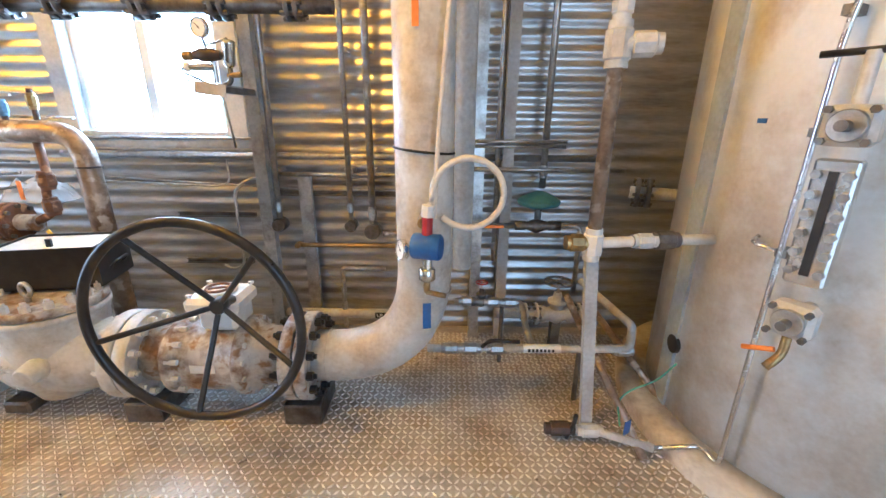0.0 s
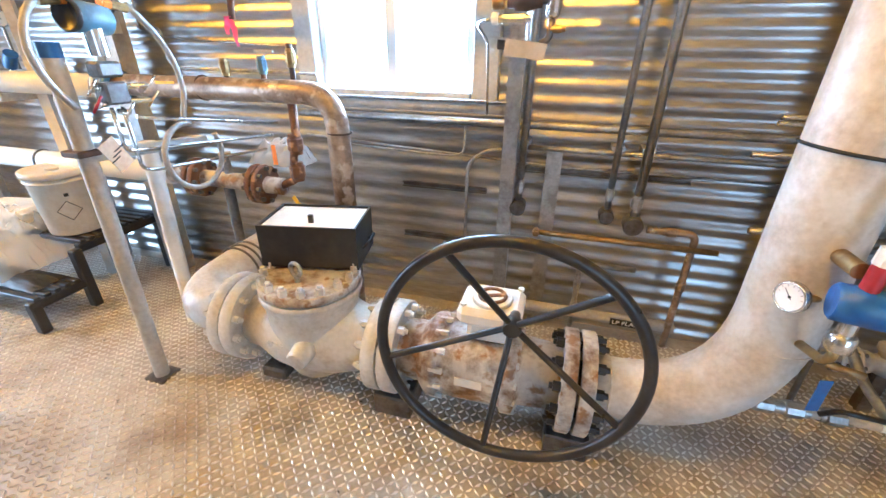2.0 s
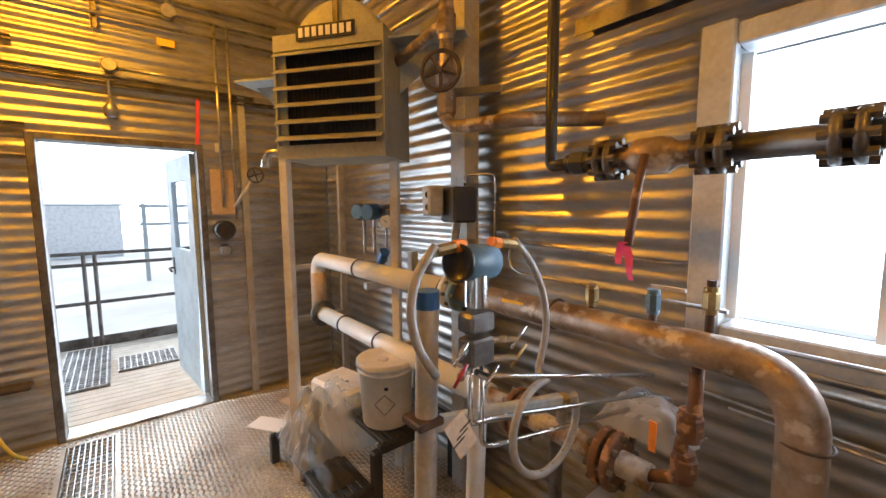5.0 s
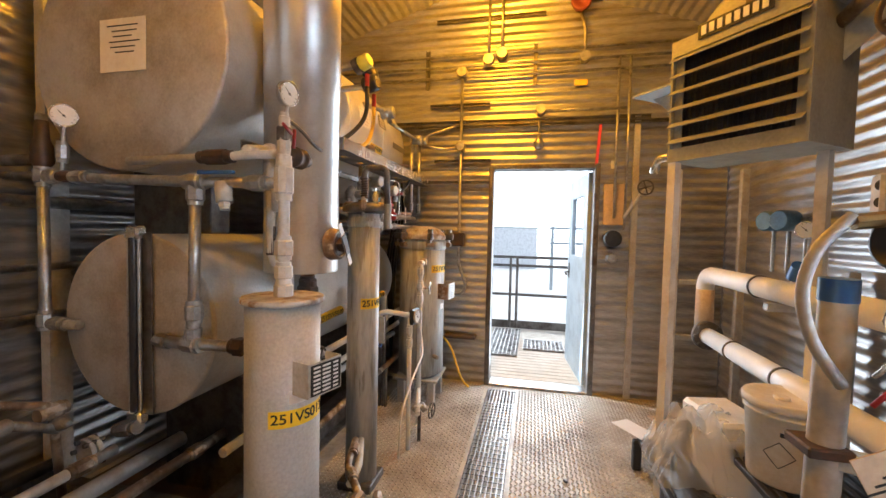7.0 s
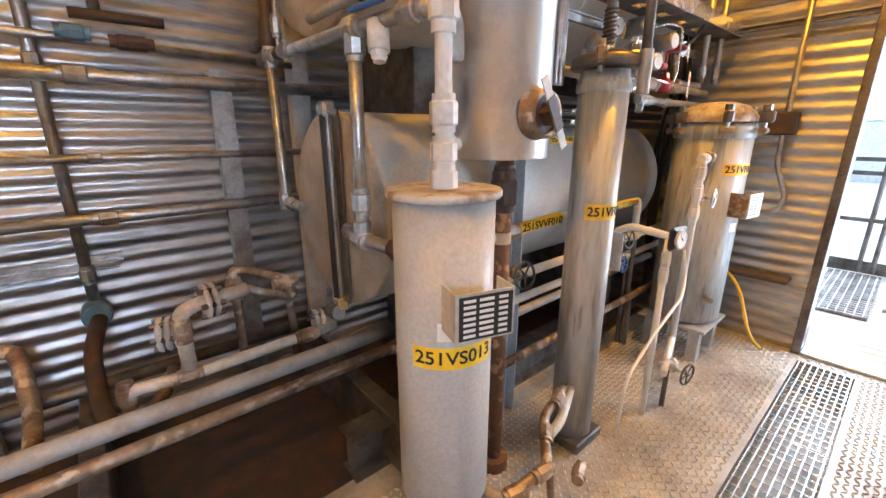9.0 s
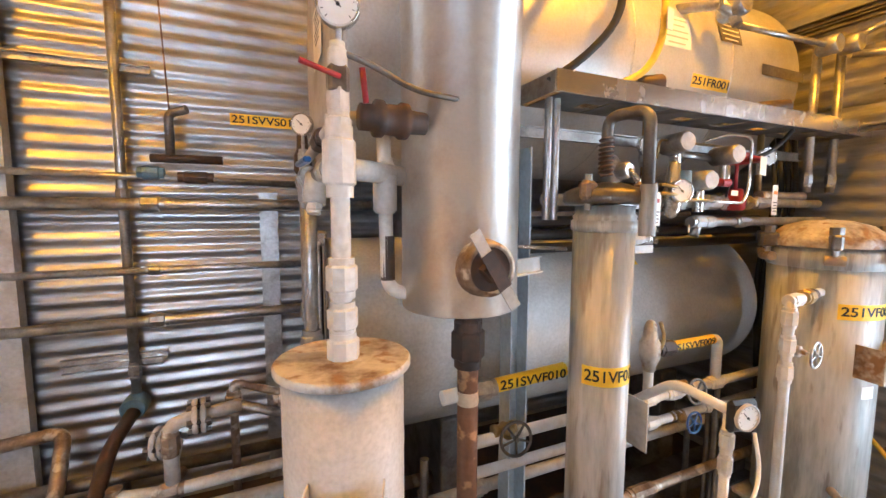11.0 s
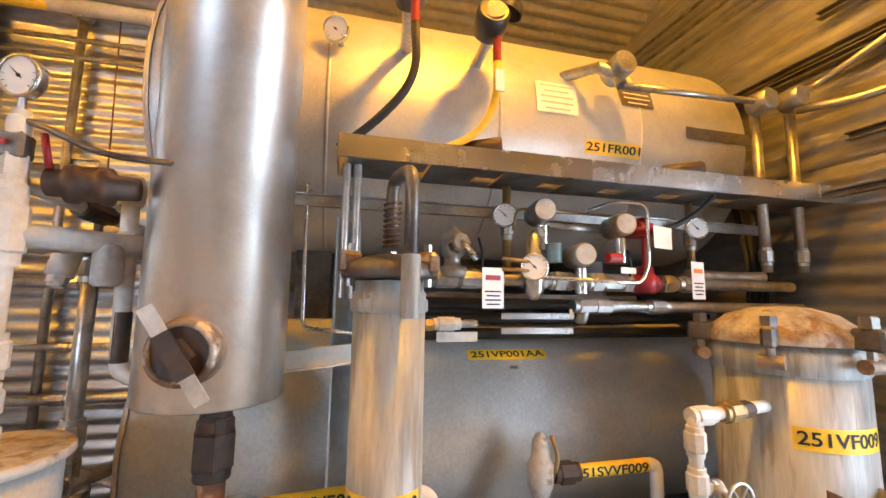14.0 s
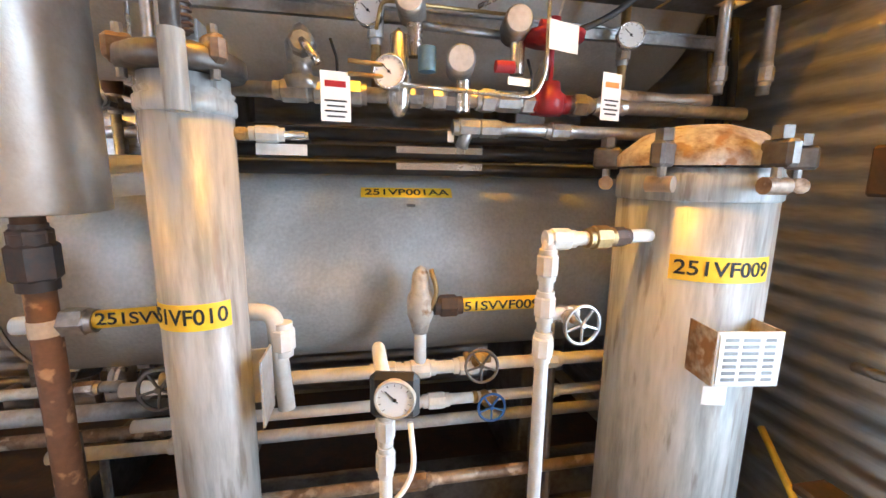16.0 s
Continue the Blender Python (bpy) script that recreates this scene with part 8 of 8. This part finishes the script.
part("lever", tube(NB(), [(-2.10, OY - 0.05, OZ), (-2.11, OY - 0.07, OZ - 0.10), (-2.13, OY - 0.07, OZ - 0.26)], 0.013, 0.05, 10), RUST, ol, "rusty drop lever")
for x in (-1.5, -0.8):
    part("hanger", cyl(NB(), (x, OY, OZ), (x, OY, 3.3), 0.008, 8), STEEL, ol)
bm = NB()
for k in range(2):
    rows = []
    for i in range(6):
        z = OZ - 0.25 - 0.022 * i * (1 if k == 0 else 0.6)
        o = 0.003 * math.sin(i * 1.1 + k) + (0.03 * i / 5 if k == 0 else -0.01)
        rows.append((bm.verts.new((-2.145 + o, OY - 0.085 - 0.006 * k, z)), bm.verts.new((-2.125 + o, OY - 0.083 + 0.01 * math.sin(i), z))))
    for a, b in zip(rows, rows[1:]):
        bm.faces.new((a[0], a[1], b[1], b[0])).smooth = True
solid("pink_ribbon", bm, PINK, "bright pink flagging ribbon tied to the lever", "ribbon")
wp2 = wall_pipe([(-3.0, 2.26, 1.46), (-2.9, 2.26, 1.46), (-2.9, 2.26, 1.30), (-2.82, 2.24, 1.27), (-1.95, 2.2, 1.26)], 0.007, rad=0.04, label="thin bright tubing along the wall")
wall_pipe([(-2.95, 2.29, 1.42), (-2.2, 2.29, 1.38), (-2.05, 2.29, 1.39)], 0.005, label="thin bright tubing on the wall sheet")
sc = thing("small_cocks", (-2.2, 2.05, 1.25), "small brass cocks and regulator on the brown pipe", "valve")
for x, h in ((-2.28, 0.07), (-2.08, 0.09), (-1.93, 0.14)):
    part("stem", cyl(NB(), (x, 1.98, 1.24), (x, 1.98, 1.25 + h), 0.012, 10), BROWNIRON, sc)
    part("body", fitting(NB(), (x, 1.98, 1.25 + h * 0.6), (0, 0, 1), 0.022, 0.05), (BROWNIRON, BRASS, STEELBLUE)[int(x * -10) % 3], sc)
part("lever", box(NB(), (-2.02, 1.93, 1.36), (0.09, 0.012, 0.01)), PALEPAINT, sc)

# ---- west wall ----
for z in (3.09, 2.99, 2.89):
    e = pipe_thing("gable_conduit", [(WX + 0.05, -1.3, z), (WX + 0.05, 1.9, z)], 0.012, STEEL, "galvanised conduit across the gable wall", "conduit", group="gable conduits")
for y in (-0.28, 0.72):
    strut("conduit_rack", (WX + 0.02, y, 2.80), (WX + 0.02, y, 3.16), 0.035, 0.03, DARKSTEEL, "short slotted channel holding conduits", normal=(1, 0, 0))
for z, y0, y1 in ((2.48, -1.0, 1.7), (2.44, -1.0, 2.0), (2.64, -0.25, 0.32), (2.12, -0.2, 0.34), (3.42, -0.2, 0.8), (1.92, -0.5, 0.33)):
    strut("gable_channel", (WX + 0.02, y0, z), (WX + 0.02, y1, z), 0.03, 0.03, DARKSTEEL, "dark slotted channel across the wall", normal=(1, 0, 0))
e = pipe_thing("drop_conduit", [(WX + 0.06, 0.06, 2.92), (WX + 0.06, 0.06, 1.15), (WX + 0.06, 0.14, 0.95), (WX + 0.06, 0.10, 0.86), (WX + 0.06, 0.0, 0.86)], 0.014, STEEL, "galvanised drop conduit with switch box", "conduit", rad=0.05)
part("round_box", cyl(NB(), (WX + 0.03, 0.06, 2.93), (WX + 0.11, 0.06, 2.93), 0.05, 20, bev=0.005), STEEL, e)
part("round_box", cyl(NB(), (WX + 0.03, 0.06, 2.25), (WX + 0.11, 0.06, 2.25), 0.045, 20, bev=0.005), STEEL, e)
part("switch_box", box(NB(), (WX + 0.05, 0.04, 1.38), (0.08, 0.15, 0.13), bev=0.008), BROWNIRON, e)
for y, z0, z1 in ((0.30, 3.05, 3.80), (0.42, 3.1, 3.80)):
    e = pipe_thing("ridge_conduit", [(WX + 0.06, y, z0), (WX + 0.06, y, z1)], 0.012, STEEL, "conduit rising to the ridge", "conduit")
    part("round_box", cyl(NB(), (WX + 0.02, y, z0 - 0.02), (WX + 0.10, y, z0 - 0.02), 0.05, 20, bev=0.005), STEEL, e)
hn = thing("alarm_horn", (WX, 1.09, 3.4), "round red alarm sounder on a conduit", "alarm")
part("horn", lathe(NB(), (WX + 0.01, 1.09, 3.46), (1, 0, 0), [(0, 0), (0, 0.05), (0.06, 0.055), (0.09, 0.085), (0.12, 0.085), (0.12, 0.06), (0.08, 0.03), (0.08, 0)], 28), mat("faded_red", (0.24, 0.05, 0.03), 0.5), hn)
part("conduit", tube(NB(), [(WX + 0.05, 1.10, 3.38), (WX + 0.05, 1.14, 3.25), (WX + 0.05, 1.14, 3.02)], 0.014, 0.04), STEEL, hn)
part("box", cyl(NB(), (WX + 0.02, 1.14, 3.0), (WX + 0.10, 1.14, 3.0), 0.045, 20), STEEL, hn)
el = thing("exit_lamp", (WX, 0.76, 2.2), "small capped lamp above the door", "lamp")
part("stem", cyl(NB(), (WX + 0.06, 0.77, 2.33), (WX + 0.06, 0.77, 2.46), 0.01, 8), STEEL, el)
part("shade", lathe(NB(), (WX + 0.06, 0.77, 2.21), (0, 0, 1), [(0, 0), (0.01, 0.035), (0.06, 0.045), (0.09, 0.025), (0.13, 0.012), (0.13, 0)], 20), STEEL, el)
e = pipe_thing("cross_conduit", [(WX + 0.06, 0.78, 2.55), (WX + 0.06, 1.5, 2.55)], 0.012, STEEL, "galvanised conduit above the door", "conduit")
part("round_box", cyl(NB(), (WX + 0.02, 0.78, 2.56), (WX + 0.10, 0.78, 2.56), 0.045, 20, bev=0.005), STEEL, e)
solid("label_plate", box(NB(), (WX + 0.012, 1.12, 2.80), (0.004, 0.11, 0.05)), YELLOW, "small blank yellow plate on the gable wall", "label")
solid("red_tape", box(NB(), (WX + 0.03, 1.285, 2.25), (0.004, 0.025, 0.36), m=Matrix.Rotation(radians(-4), 4, "X")), mat("red_tape", (0.8, 0.08, 0.12), 0.5), "strip of red tape hanging by the door head", "tape")
post(WX + 0.03, 1.60, 0, 2.5, 0.05, 0.05, GREYPAINT, "grey steel channel by the door", rz=90)
for y, z0 in ((1.43, 1.6), (1.52, 1.5)):
    pipe_thing("door_conduit", [(WX + 0.05, y, z0), (WX + 0.05, y, 3.0)], 0.012, STEEL, "vertical conduit beside the door", "conduit", group="door conduits")
db = thing("call_point", (WX, 1.42, 1.3), "tan board, dark round call point and switch beside the door", "alarm")
part("board", box(NB(), (WX + 0.02, 1.43, 1.72), (0.012, 0.17, 0.36), bev=0.003), CARD, db)
part("round_unit", cyl(NB(), (WX + 0.0, 1.42, 1.42), (WX + 0.12, 1.42, 1.42), 0.075, 24, bev=0.01), BLACK, db)
part("bulb", cyl(NB(), (WX + 0.0, 1.42, 1.25), (WX + 0.08, 1.42, 1.25), 0.045, 20, bev=0.01), STEEL, db)
part("lever", tube(NB(), [(WX + 0.08, 1.5, 1.6), (WX + 0.1, 1.66, 1.85), (WX + 0.08, 1.70, 1.83)], 0.014, 0.03), PALEPAINT, db)
part("plate", box(NB(), (WX + 0.02, 1.42, 2.07), (0.006, 0.05, 0.07)), WHITE, db)
handwheel(db, (WX + 0.12, 1.66, 1.86), (1, 0, 0), 0.06, DARKSTEEL, 4, 0.007)
solid("wall_tray", box(NB(), (WX + 0.07, 0.1, 0.46), (0.12, 0.3, 0.03), bev=0.008), BROWNIRON, "small dark tray bracketed to the wall", "tray")
for z, y in ((2.9, 2.05), (2.8, 2.1), (2.7, 2.15)):
    pipe_thing("corner_run", [(WX + 0.05, y, z), (-3.0, y + 0.08, z + 0.02)], 0.018, STEEL, "conduit run in the corner above the heater", "conduit", group="corner runs")
